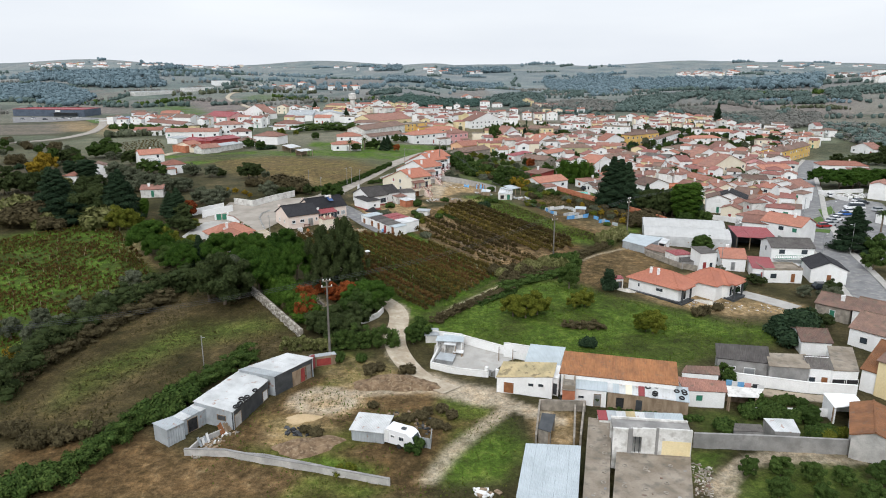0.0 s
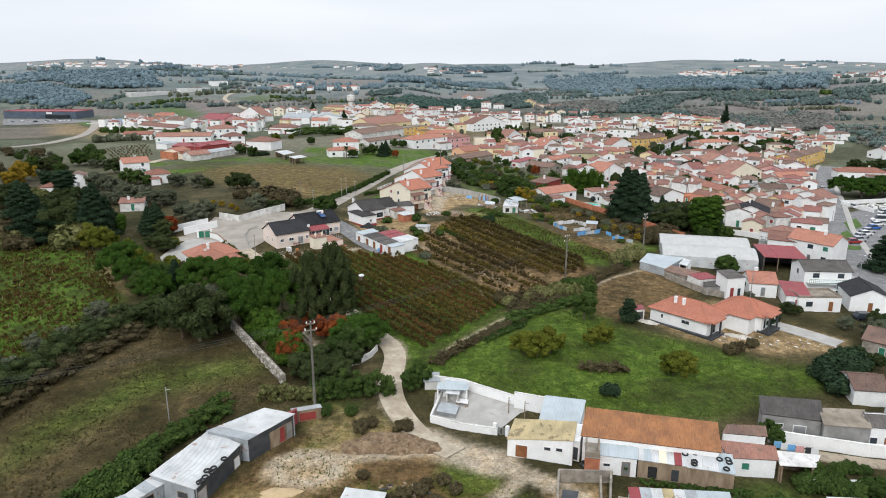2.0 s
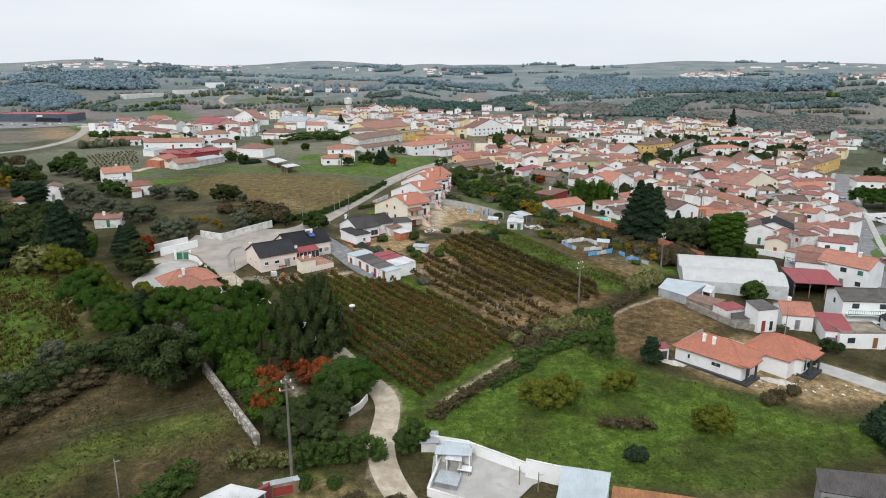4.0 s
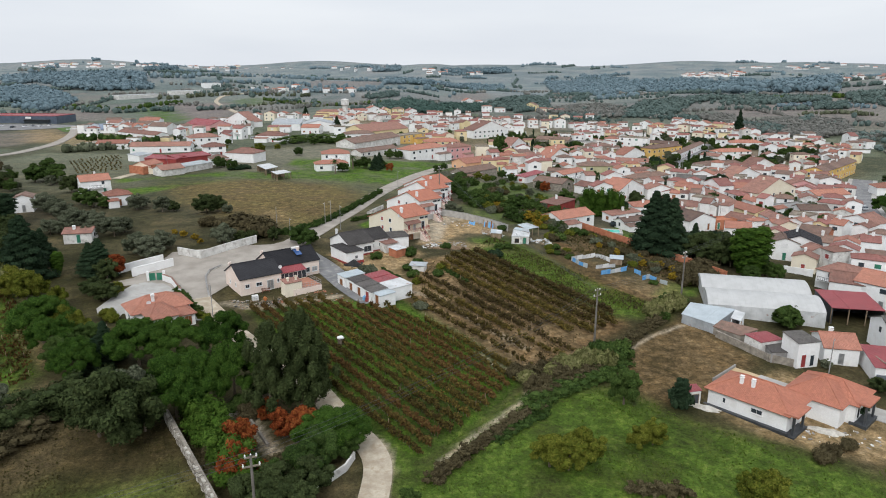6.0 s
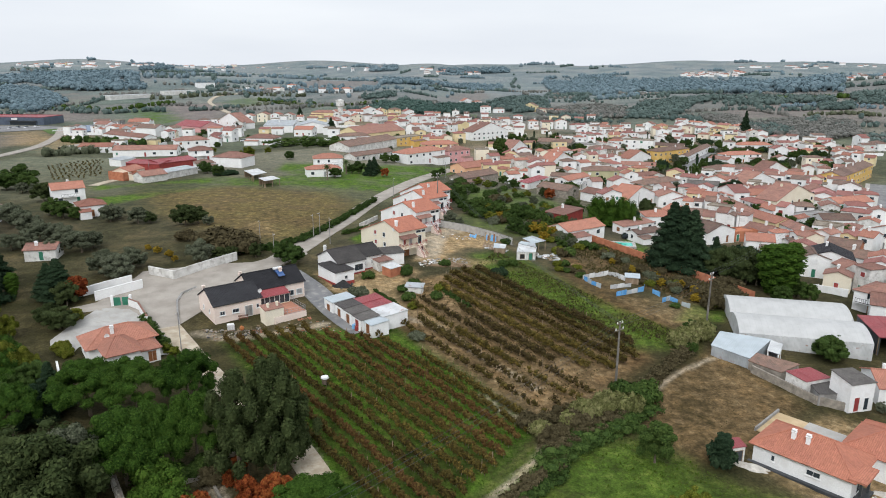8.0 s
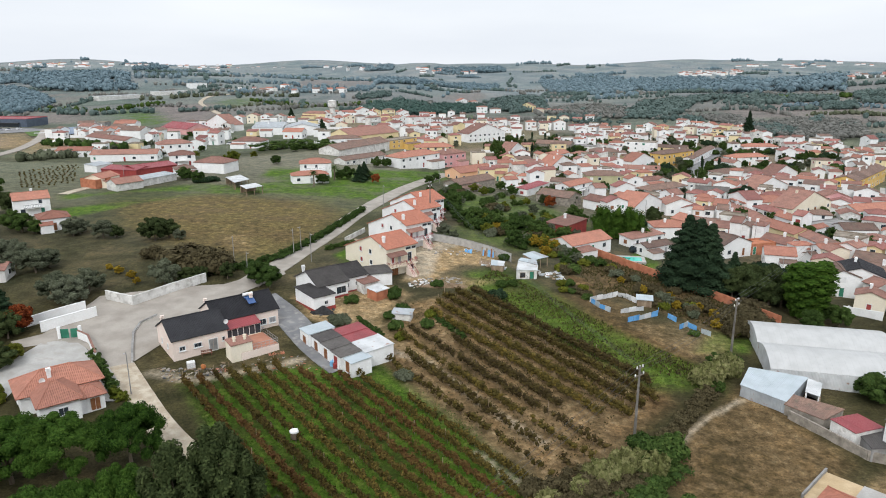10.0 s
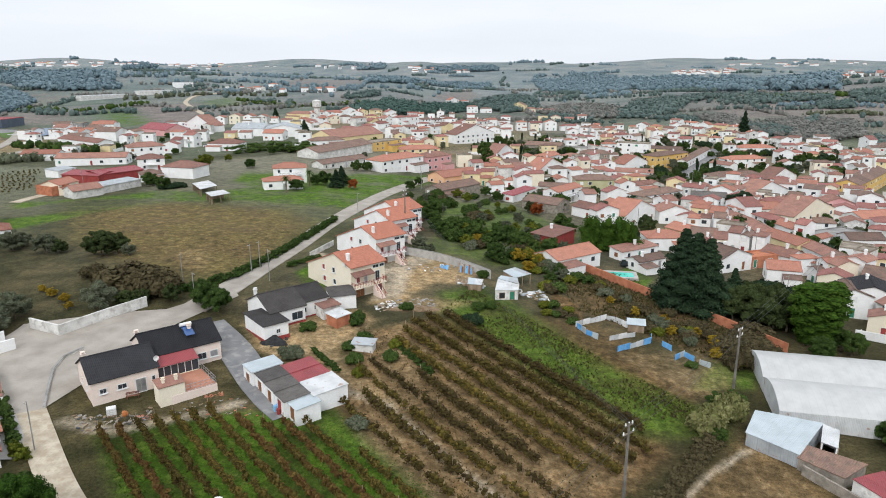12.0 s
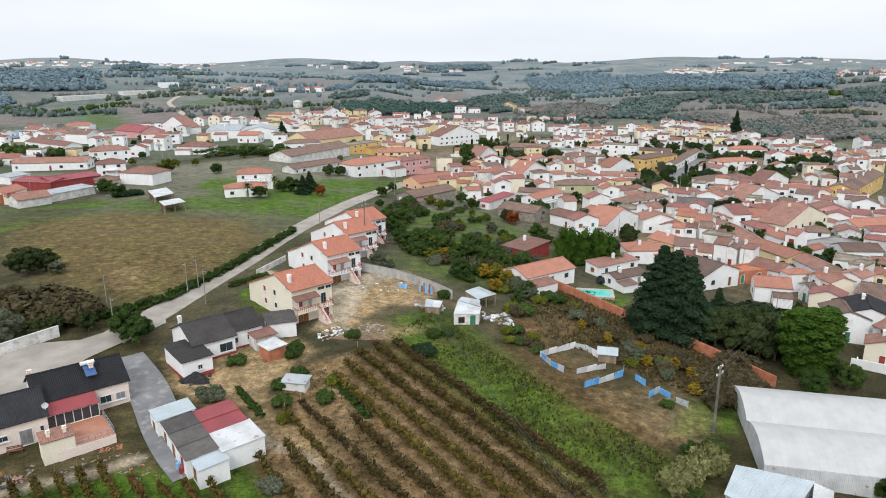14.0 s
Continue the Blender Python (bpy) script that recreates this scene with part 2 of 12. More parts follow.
M["black"] = rough_mat("black_rubber", (0.015, 0.015, 0.016), (0.035, 0.035, 0.035), 2.0, 8, rough=0.8, bump=0.004)
M["glass"] = glass_mat("dark_window_glass", (0.035, 0.045, 0.055))
M["frame"] = rough_mat("white_window_frame", (0.7, 0.7, 0.69), (0.8, 0.8, 0.79), 1, 8, rough=0.5, bump=0)
M["red"] = rough_mat("dark_red_paint", (0.25, 0.04, 0.04), (0.34, 0.06, 0.05), 1, 8, rough=0.6, bump=0)
M["green"] = rough_mat("green_paint", (0.03, 0.16, 0.1), (0.05, 0.22, 0.14), 1, 8, rough=0.6, bump=0)
M["cladding"] = rough_mat("blue_grey_metal_cladding", (0.07, 0.09, 0.125), (0.1, 0.125, 0.165), 0.4, 5, rough=0.5, bump=0)
M["wood"] = rough_mat("weathered_wood", (0.2, 0.14, 0.09), (0.34, 0.26, 0.18), 1.5, 10, bump=0.006, stretch=(1, 1, 0.3))
M["door"] = rough_mat("brown_wooden_door", (0.2, 0.08, 0.03), (0.28, 0.12, 0.05), 2, 10, rough=0.6, bump=0.003)
M["metal"] = rough_mat("galvanised_steel", (0.35, 0.36, 0.37), (0.5, 0.51, 0.52), 1, 9, rough=0.45, metal=0.7, bump=0)
M["darkmetal"] = rough_mat("dark_painted_metal", (0.04, 0.045, 0.05), (0.07, 0.075, 0.08), 1, 9, rough=0.5, bump=0)
M["dirt"] = rough_mat("beaten_pale_earth", (0.36, 0.3, 0.222), (0.52, 0.455, 0.355), 0.6, 4, bump=0.03, stain=(0.33, 0.26, 0.18))
M["asphalt"] = rough_mat("grey_asphalt", (0.16, 0.16, 0.165), (0.23, 0.23, 0.23), 0.3, 8, bump=0.006, stain=(0.3, 0.29, 0.27))
M["pale"] = rough_mat("pale_worn_asphalt", (0.28, 0.25, 0.215), (0.38, 0.345, 0.3), 0.3, 6, bump=0.008)
M["paving"] = rough_mat("grey_paving", (0.36, 0.35, 0.325), (0.46, 0.445, 0.42), 0.4, 6, bump=0.006, stain=(0.34, 0.32, 0.29))
M["terracotta"] = rough_mat("terracotta_paving", (0.36, 0.16, 0.1), (0.44, 0.21, 0.14), 0.8, 6, bump=0.004)
M["lawn"] = rough_mat("mown_lawn", (0.05, 0.1, 0.015), (0.09, 0.15, 0.03), 0.6, 8, bump=0.02)
M["pool"] = glass_mat("turquoise_pool_water", (0.12, 0.6, 0.5))
M["carwhite"] = glass_mat("white_car_paint", (0.75, 0.75, 0.76))
M["trunk"] = rough_mat("tree_bark", (0.1, 0.075, 0.055), (0.2, 0.16, 0.12), 2, 10, bump=0.03, stretch=(1, 1, 0.25))


# ---- the ground sheet ----
def inside(poly, x, y, soft):
    """Soft mask of a polygon: 1 inside, 0 outside, blended over 'soft' metres."""
    best = np.full(x.shape, 1e9)
    inn = np.zeros(x.shape, bool)
    for (x0, y0), (x1, y1) in zip(poly, poly[1:] + poly[:1]):
        dx, dy = x1 - x0, y1 - y0
        t = np.clip(((x - x0) * dx + (y - y0) * dy) / (dx * dx + dy * dy + 1e-9), 0, 1)
        best = np.minimum(best, np.hypot(x - x0 - t * dx, y - y0 - t * dy))
        if y0 != y1:
            inn ^= ((y0 > y) != (y1 > y)) & (x < (x1 - x0) * (y - y0) / (y1 - y0) + x0)
    return smooth(-soft, soft, np.where(inn, best, -best))


def near_line(line, x, y, half, soft):
    best = np.full(x.shape, 1e9)
    for (x0, y0), (x1, y1) in zip(line, line[1:]):
        dx, dy = x1 - x0, y1 - y0
        t = np.clip(((x - x0) * dx + (y - y0) * dy) / (dx * dx + dy * dy + 1e-9), 0, 1)
        best = np.minimum(best, np.hypot(x - x0 - t * dx, y - y0 - t * dy))
    return 1 - smooth(half - soft, half + soft, best)


def axis(lo, hi, step, out, grow):
    """Grid lines: even between lo and hi, ever wider out to -out and out."""
    mid = list(np.arange(lo, hi + step, step))
    a, s = [lo], step
    while a[-1] > -out:
        s *= grow
        a.append(a[-1] - s)
    b, s = [mid[-1]], step
    while b[-1] < out:
        s *= grow
        b.append(b[-1] + s)
    return np.array(a[:0:-1] + mid + b[1:])


gx = axis(-110, 120, 0.9, 4700, 1.06)
gy = axis(45, 260, 0.9, 4700, 1.06)
GX, GY = np.meshgrid(gx, gy)
GZ = height(GX, GY)
bumps = np.sin(GX * 1.7 + np.sin(GY * 0.9) * 2) * np.cos(GY * 1.3 + GX * 0.4)
GZ = GZ + 0.06 * bumps * (1 - smooth(200, 320, np.hypot(GX, GY - 130)))
zone_bare = np.zeros(GX.shape)
zone_green = np.zeros(GX.shape)
zone_brown = np.zeros(GX.shape)
zone_track = np.zeros(GX.shape)


def zone(mask, poly, soft=1.5, amount=1.0):
    np.maximum(mask, inside(poly, GX, GY, soft) * amount, out=mask)


# the green meadow, the wet strip by the track, the grass round the far field
zone(zone_green, [(-11.6, 135.2), (-4.0, 119.4), (9.7, 136.7), (24.4, 139.8), (34.0, 129.0), (43.8, 124.3), (51.8, 117.3), (61.7, 116.5), (61.3, 111.4), (42.7, 103.7), (36.1, 100.3), (18.2, 100.6), (4.9, 106.1), (-5.1, 108.8), (-8.5, 115.3)], 3.0, 0.72)
zone(zone_green, [(-89.7, 284.4), (-59.6, 322.2), (-18.0, 360.7), (-0.6, 369.4), (-16.1, 304.1), (-30.7, 289.6), (-55.4, 297.3), (-84.0, 291.8), (-104.8, 254.4), (-115.9, 268.1)], 2.5, 0.85)
zone(zone_green, [(4.5, 215.8), (4.2, 204.1), (18.2, 183.7), (27.6, 166.9), (40.4, 167.5), (42.5, 172.2), (35.7, 180.9), (28.6, 191.5), (20.0, 208.0), (12.6, 220.9)], 2.5, 0.75)
zone(zone_green, [(-38.4, 164.6), (-24.8, 169.8), (-10.3, 171.0), (3.0, 152.7), (10.5, 140.6), (0.2, 124.0), (-5.2, 119.0), (-19.8, 134.9), (-27.4, 147.8)], 1.5, 0.95)
zone(zone_green, [(-56.9, 95.0), (-47.5, 114.1), (-38.4, 114.3), (-35.0, 116.9), (-29.7, 112.1), (-43.7, 104.0), (-50.8, 93.3), (-54.8, 85.1)], 4.0, 0.48)
zone(zone_green, [(-112.2, 162.9), (-94.3, 178.2), (-78.0, 159.1), (-64.5, 139.5), (-68.0, 126.0), (-69.5, 112.0), (-72.0, 98.0), (-86.0, 102.0)], 4.0, 0.8)
zone(zone_bare, [(-79.0, 158.5), (-76.0, 159.5), (-69.5, 150.5), (-62.5, 143.5), (-64.0, 141.5), (-71.5, 147.5)], 1.5, 0.4)
zone(zone_green, [(0.2, 80.2), (7.8, 82.5), (9.8, 76.4), (6.7, 69.3), (0.2, 68.1), (-2.4, 69.2)], 2.0, 0.75)
zone(zone_green, [(-25.4, 75.8), (-19.7, 75.9), (-7.9, 71.3), (-9.0, 69.1), (-17.3, 71.2), (-23.8, 72.8)], 1.5, 0.8)
zone(zone_green, [(-18.6, 65.6), (-17.0, 70.0), (-6.9, 67.5), (-9.9, 65.7)], 1.5, 0.8)
zone(zone_green, [(-25.7, 224.0), (-20.2, 238.1), (-16.5, 231.3), (-15.1, 213.9), (-23.2, 218.4)], 1.0, 1.0)
zone(zone_green, [(42.3, 230.0), (47.1, 225.6), (52.0, 233.8), (47.7, 241.1)], 1.0, 1.0)
zone(zone_green, [(-19.6, 90.4), (-16.0, 99.7), (-8.7, 99.0), (-9.3, 94.9), (-13.3, 92.5)], 2.0, 0.5)
zone(zone_green, [(-23.1, 99.4), (-18.4, 103.6), (-13.7, 102.9), (-14.0, 98.0), (-17.9, 94.9)], 2.0, 0.5)
zone(zone_green, [(-25.0, 82.6), (-19.5, 81.9), (-14.6, 79.9), (-10.6, 83.6), (-4.4, 83.0), (-7.9, 79.4), (-14.5, 74.7), (-21.1, 75.9)], 2.0, 0.55)
zone(zone_green, [(30.0, 75.5), (34.6, 75.6), (31.2, 71.9), (28.4, 69.7)], 1.5, 0.7)
zone(zone_green, [(34.1, 70.9), (42.8, 73.9), (49.4, 72.3), (47.4, 64.8), (30.9, 64.6)], 2.0, 0.55)
zone(zone_green, [(33.8, 85.6), (39.2, 85.4), (40.6, 83.2), (47.3, 82.9), (52.4, 81.3), (51.2, 77.9), (39.2, 78.3), (32.2, 78.8)], 1.5, 0.5)
zone(zone_green, [(-1.4, 89.8), (6.6, 87.6), (5.5, 83.2), (0.2, 81.6), (-2.1, 84.5)], 1.5, 0.6)
# bare earth: yards, building plots, the trellised orchard
zone(zone_bare, [(-23.4, 85.6), (-19.6, 90.4), (-13.0, 90.7), (-11.6, 85.8), (-15.1, 82.7), (-20.6, 83.4)], 1.2)
zone(zone_bare, [(-21.3, 99.4), (-16.3, 101.7), (-8.7, 99.0), (-1.5, 94.3), (-2.3, 89.8), (-11.2, 89.1), (-16.3, 90.5)], 1.5, 0.45)
zone(zone_bare, [(-33.4, 74.5), (-21.7, 72.8), (-6.9, 67.8), (-18.6, 65.6), (-37.4, 65.3), (-39.0, 74.4)], 2.0, 0.08)
zone(zone_bare, [(-25.0, 82.6), (-18.3, 83.4), (-14.6, 79.9), (-18.3, 75.9), (-23.9, 75.8)], 1.5, 0.6)
zone(zone_bare, [(36.8, 135.4), (53.5, 147.5), (60.7, 137.3), (69.7, 128.5), (66.6, 123.1), (53.2, 121.5), (41.7, 126.8)], 1.5, 0.75)
zone(zone_bare, [(25.7, 149.2), (44.8, 169.4), (48.3, 158.6), (51.2, 151.2), (42.7, 145.5), (37.0, 139.1), (27.9, 137.1)], 2.5, 0.14)
zone(zone_bare, [(-6.5, 197.4), (-0.1, 201.7), (4.3, 203.1), (18.1, 182.4), (29.5, 170.0), (27.0, 158.0), (14.0, 150.0), (-1.3, 165.3), (-9.7, 181.5)], 2.0, 0.36)
zone(zone_bare, [(-5.4, 214.8), (-4.7, 226.1), (-2.8, 240.1), (5.5, 241.4), (12.6, 228.4), (8.4, 221.7), (3.2, 221.1), (-0.5, 215.3)], 1.2, 0.9)
zone(zone_bare, [(-7.3, 217.8), (-3.4, 234.5), (1.9, 241.6), (8.1, 234.4), (4.0, 224.1), (-0.7, 217.9), (-2.7, 209.0), (-8.8, 208.5)], 1.2, 1.0)
zone(zone_bare, [(5.0, 206.3), (11.5, 211.6), (-1.2, 212.7), (-4.2, 205.5)], 1.5, 0.5)
zone(zone_bare, [(-9.9, 197.1), (-6.5, 197.4), (-0.2, 187.7), (6.4, 179.7), (19.5, 167.0), (3.5, 166.2), (0.4, 171.2)], 2.0, 0.22)
zone(zone_bare, [(-23.4, 199.9), (-11.4, 205.0), (-7.1, 201.2), (-11.7, 190.2), (-14.0, 187.0), (-0.1, 174.5), (0.4, 171.2), (-2.2, 171.2), (-19.0, 188.3)], 1.5, 0.8)
zone(zone_bare, [(-26.4, 197.7), (-20.2, 199.5), (-13.5, 192.0), (-16.8, 182.3), (-24.6, 188.5), (-29.0, 197.4)], 1.2, 1.0)
zone(zone_bare, [(10.7, 85.0), (17.5, 84.8), (15.6, 77.0), (11.0, 76.8)], 0.8, 0.9)
zone(zone_bare, [(33.7, 192.0), (48.0, 195.1), (50.2, 185.5), (46.3, 179.7), (40.7, 178.0), (34.2, 187.2)], 2.0, 0.3)
zone(zone_brown, [(25.8, 215.7), (27.7, 218.2), (30.9, 212.4), (29.3, 208.5)], 0.8, 1.0)
zone(zone_bare, [(-9.6, 172.9), (5.6, 171.0), (14.6, 161.6), (23.1, 152.8), (12.4, 141.9), (4.6, 152.0), (-5.0, 164.2)], 2.0, 0.36)
zone(zone_green, [(7.5, 271.8), (24.0, 280.8), (39.9, 261.4), (35.7, 246.6), (21.6, 256.2)], 2.0, 0.8)
zone(zone_green, [(41.9, 180.6), (50.6, 181.4), (54.2, 187.3), (48.3, 190.7)], 1.5, 0.9)
zone(zone_green, [(-3.0, 246.0), (6.0, 262.0), (20.0, 250.0), (28.0, 238.0), (22.0, 228.0), (10.0, 240.0)], 3.0, 0.5)
zone(zone_brown, [(26.5, 218.7), (30.0, 216.1), (30.7, 203.4), (27.2, 206.9)], 0.8, 1.0)
# tilled or dry brown ground
zone(zone_green, [(-109.7, 289.2), (-88.8, 304.9), (-56.0, 320.2), (-15.7, 291.8), (-23.9, 255.2), (-29.6, 230.2), (-38.3, 211.1), (-58.3, 222.0), (-79.6, 240.0)], 8.0, 0.2)
zone(zone_green, [(-70.0, 330.5), (-40.0, 305.3), (-24.2, 288.3), (-10.8, 322.6), (2.7, 363.3), (-2.6, 376.0), (-41.1, 353.3), (-71.3, 352.5)], 2.5, 0.95)
zone(zone_green, [(-124.9, 292.7), (-100.5, 297.8), (-59.0, 297.2), (-61.2, 304.5), (-87.8, 313.1), (-102.3, 301.4), (-118.4, 282.2)], 2.0, 0.85)
zone(zone_brown, [(-98.3, 275.5), (-76.8, 292.9), (-42.2, 283.6), (-28.9, 265.6), (-31.7, 237.2), (-38.0, 215.2), (-60.1, 225.4), (-79.7, 244.0)], 8.0, 0.85)
zone(zone_bare, [(-98.3, 275.5), (-76.8, 290.0), (-42.2, 281.0), (-30.0, 262.0), (-33.0, 237.2), (-39.0, 217.2), (-60.1, 228.4), (-79.7, 246.0)], 8.0, 0.1)
zone(zone_bare, [(-55.8, 238.1), (-50.3, 240.2), (-46.0, 232.6), (-45.6, 223.7), (-51.0, 228.8)], 4.0, 0.4)
zone(zone_bare, [(-17.9, 188.3), (-12.5, 190.2), (-5.9, 176.6), (2.3, 165.4), (-1.3, 165.3), (-7.4, 174.3)], 1.5, 0.5)
zone(zone_brown, [(-71.3, 98.5), (-52.5, 127.5), (-37.6, 130.9), (-24.4, 105.5), (-38.5, 90.1), (-47.9, 79.4), (-55.7, 74.1)], 5.0, 0.2)
zone(zone_brown, [(-55.7, 74.1), (-41.3, 79.5), (-32.1, 73.0), (-15.6, 69.5), (-17.4, 65.6), (-49.5, 64.4)], 2.0, 0.85)
zone(zone_brown, [(-33.0, 73.5), (-27.5, 82.0), (-22.0, 93.0), (-14.0, 99.0), (-6.0, 98.0), (2.0, 91.0), (7.0, 86.0), (4.0, 78.0), (-3.0, 66.5), (-30.0, 65.0)], 2.0, 0.72)
zone(zone_brown, [(-13.5, 94.3), (-6.9, 97.6), (-1.5, 91.9), (-4.7, 88.7), (-12.0, 89.0)], 1.5, 0.9)
zone(zone_brown, [(-32.1, 73.0), (-6.8, 67.2), (-9.9, 65.7), (-31.2, 65.4)], 1.5, 0.8)
zone(zone_brown, [(-22.0, 79.8), (-3.0, 86.1), (-1.2, 75.0), (-6.5, 71.3), (-19.4, 74.7)], 2.0, 0.6)
zone(zone_brown, [(15.9, 146.8), (43.1, 179.8), (38.6, 191.5), (31.9, 205.1), (3.5, 207.8), (-6.8, 173.6)], 3.0, 0.5)
zone(zone_brown, [(13.4, 142.6), (32.3, 163.0), (31.0, 170.0), (5.5, 204.0), (-9.0, 195.0), (-9.7, 173.0)], 2.0, 0.9)
zone(zone_brown, [(26.0, 199.0), (32.0, 192.0), (41.8, 179.0), (37.5, 172.5), (30.0, 183.0), (22.5, 194.0)], 2.0, 0.85)
zone(zone_brown, [(19.3, 197.6), (22.8, 198.0), (39.1, 173.2), (37.0, 170.9), (28.3, 181.0)], 2.0, 0.6)
zone(zone_brown, [(31.8, 238.8), (45.2, 234.2), (58.6, 199.8), (52.3, 188.7), (40.8, 199.9), (29.1, 211.5)], 3.0, 0.6)
zone(zone_brown, [(24.8, 149.1), (45.9, 169.5), (50.3, 149.4), (31.9, 133.5), (27.5, 135.8)], 2.0, 0.6)
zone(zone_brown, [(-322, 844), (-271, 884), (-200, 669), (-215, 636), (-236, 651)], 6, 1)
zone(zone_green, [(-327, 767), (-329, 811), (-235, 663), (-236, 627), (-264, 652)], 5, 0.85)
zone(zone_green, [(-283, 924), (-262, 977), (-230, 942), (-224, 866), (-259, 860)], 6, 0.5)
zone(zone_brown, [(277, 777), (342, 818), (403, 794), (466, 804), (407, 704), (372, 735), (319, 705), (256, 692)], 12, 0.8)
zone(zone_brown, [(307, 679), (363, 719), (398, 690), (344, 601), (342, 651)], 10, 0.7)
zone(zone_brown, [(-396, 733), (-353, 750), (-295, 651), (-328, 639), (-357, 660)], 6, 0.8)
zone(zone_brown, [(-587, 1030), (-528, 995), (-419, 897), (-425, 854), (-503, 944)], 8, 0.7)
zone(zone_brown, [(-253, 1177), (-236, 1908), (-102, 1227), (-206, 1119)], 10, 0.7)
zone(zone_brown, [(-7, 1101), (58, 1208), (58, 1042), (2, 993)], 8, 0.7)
zone(zone_green, [(1, 717), (36, 770), (39, 724), (8, 682)], 4, 0.6)
zone(zone_bare, [(-268.0, 526.2), (-244.2, 525.0), (-203.7, 459.0), (-182.0, 395.0), (-200.0, 396.5), (-228.4, 439.5)], 4, 0.6)
zone(zone_bare, [(-318, 559), (-309, 577), (-278, 534), (-254, 525), (-223, 460), (-262, 463)], 5, 0.6)
zone(zone_green, [(1.2, 304.3), (25.7, 318.5), (41.7, 271.4), (34.6, 234.1), (21.3, 237.3), (6.3, 255.6)], 3, 0.6)
zone(zone_green, [(8.4, 312.4), (28.0, 303.3), (41.7, 271.4), (36.3, 257.8), (21.8, 272.3), (9.8, 288.0)], 3, 0.6)
zone(zone_bare, [(23.0, 411.8), (88.9, 540.1), (177.5, 582.3), (237.6, 487.9), (197.0, 378.4), (99.4, 226.1), (81.9, 231.1), (70.8, 250.3), (66.9, 277.9), (46.1, 304.2), (26.8, 331.0)], 12, 0.22)
zone(zone_bare, [(-83.9, 602.6), (8.3, 708.3), (85.4, 615.9), (58.5, 435.3), (12.3, 408.5), (-23.5, 464.4), (-61.4, 471.7)], 12, 0.25)
TRACK = [(-19.7, 135.2), (-17.1, 130.6), (-14.2, 125.8)] + [(-9.9, 121.8), (-8.9, 117.3), (-9.5, 112.4), (-10.2, 107.7), (-8.9, 103.1), (-6.4, 98.9), (-2.3, 92.3), (4.3, 89.7), (10.4, 85.5), (14.2, 82.6)]
np.maximum(zone_track, near_line(TRACK, GX, GY, 1.35, 0.4), out=zone_track)
np.maximum(zone_track, near_line([(-2.3, 91.9), (-12.9, 89.7), (-19.1, 88.0)], GX, GY, 1.0, 0.6) * 0.8, out=zone_track)
np.maximum(zone_track, near_line([(5.1, 89.3), (0.2, 92.0), (-3.3, 95.2)], GX, GY, 3.0, 1.0), out=zone_track)
np.maximum(zone_track, near_line([(8.1, 86.0), (3.9, 80.3), (0.2, 75.0), (-2.4, 69.2)], GX, GY, 1.0, 0.7) * 0.8, out=zone_track)
np.maximum(zone_track, near_line([(29.5, 65.5), (32.4, 70.8), (35.1, 73.8), (38.2, 75.1), (43.7, 75.7), (50.9, 74.9)], GX, GY, 0.45, 0.35) * 0.85, out=zone_track)
np.maximum(zone_track, near_line([(30.8, 65.5), (33.0, 69.7), (35.1, 72.0), (38.0, 73.7), (43.1, 74.5), (50.2, 73.7)], GX, GY, 0.4, 0.35) * 0.8, out=zone_track)
np.maximum(zone_track, inside([(-7.8, 214.6), (-5.9, 218.7), (-5.1, 229.2), (-3.8, 238.1), (1.9, 241.6), (3.4, 236.5), (-1.4, 231.3), (-2.3, 223.3), (-2.9, 215.0), (-4.4, 211.2)], GX, GY, 1.0), out=zone_track)
for track_line, half in (([(-2.0, 118.9), (-0.6, 120.9), (2.8, 125.6), (5.9, 129.3), (10.1, 134.7), (11.5, 138.5), (10.7, 141.8)], 0.4), ([(3.5, 149.5), (7.1, 144.4), (10.7, 141.8), (15.4, 142.8), (17.7, 146.6)], 0.5), ([(27.5, 150.4), (35.2, 159.0), (42.7, 164.8)], 0.35), ([(-12.0, 179.5), (-8.3, 175.6), (-3.6, 173.1), (2.7, 164.2), (5.3, 160.4), (12.0, 152.0)], 0.55), ([(-31.1, 130.6), (-28.0, 127.8), (-23.1, 120.5)], 0.7), ([(3.6, 267.3), (14.5, 257.2), (28.9, 247.4), (35.7, 239.6)], 0.8)):
    np.maximum(zone_track, near_line(track_line, GX, GY, half, 0.4) * 0.9, out=zone_track)
np.maximum(zone_track, inside([(-8.4, 210.2), (-3.7, 211.9), (-3.2, 218.8), (-5.5, 223.5), (-0.1, 232.9), (-5.6, 235.8), (-9.1, 229.0)], GX, GY, 1.0), out=zone_track)
disc = np.hypot((GX + 17.9) / 5.0, (GY - 87.4) / 3.9)
np.maximum(zone_track, (1 - smooth(0.8, 1.15, disc)) * (0.35 + 0.65 * smooth(0.35, 0.75, disc)), out=zone_track)
np.maximum(zone_track, near_line([(-44.3, 167.6), (-36.6, 165.5), (-32.4, 167.6), (-26.6, 170.0), (-23.3, 172.5)], GX, GY, 0.9, 0.5) * 0.7, out=zone_track)
np.maximum(zone_track, near_line([(29.6, 67.6), (33.0, 71.4), (37.5, 74.0), (43.0, 74.1), (48.4, 73.9)], GX, GY, 0.9, 0.5) * 0.8, out=zone_track)
np.maximum(zone_track, near_line([(-19.8, 228.3), (-23.1, 236.9)], GX, GY, 1.4, 0.6), out=zone_track)

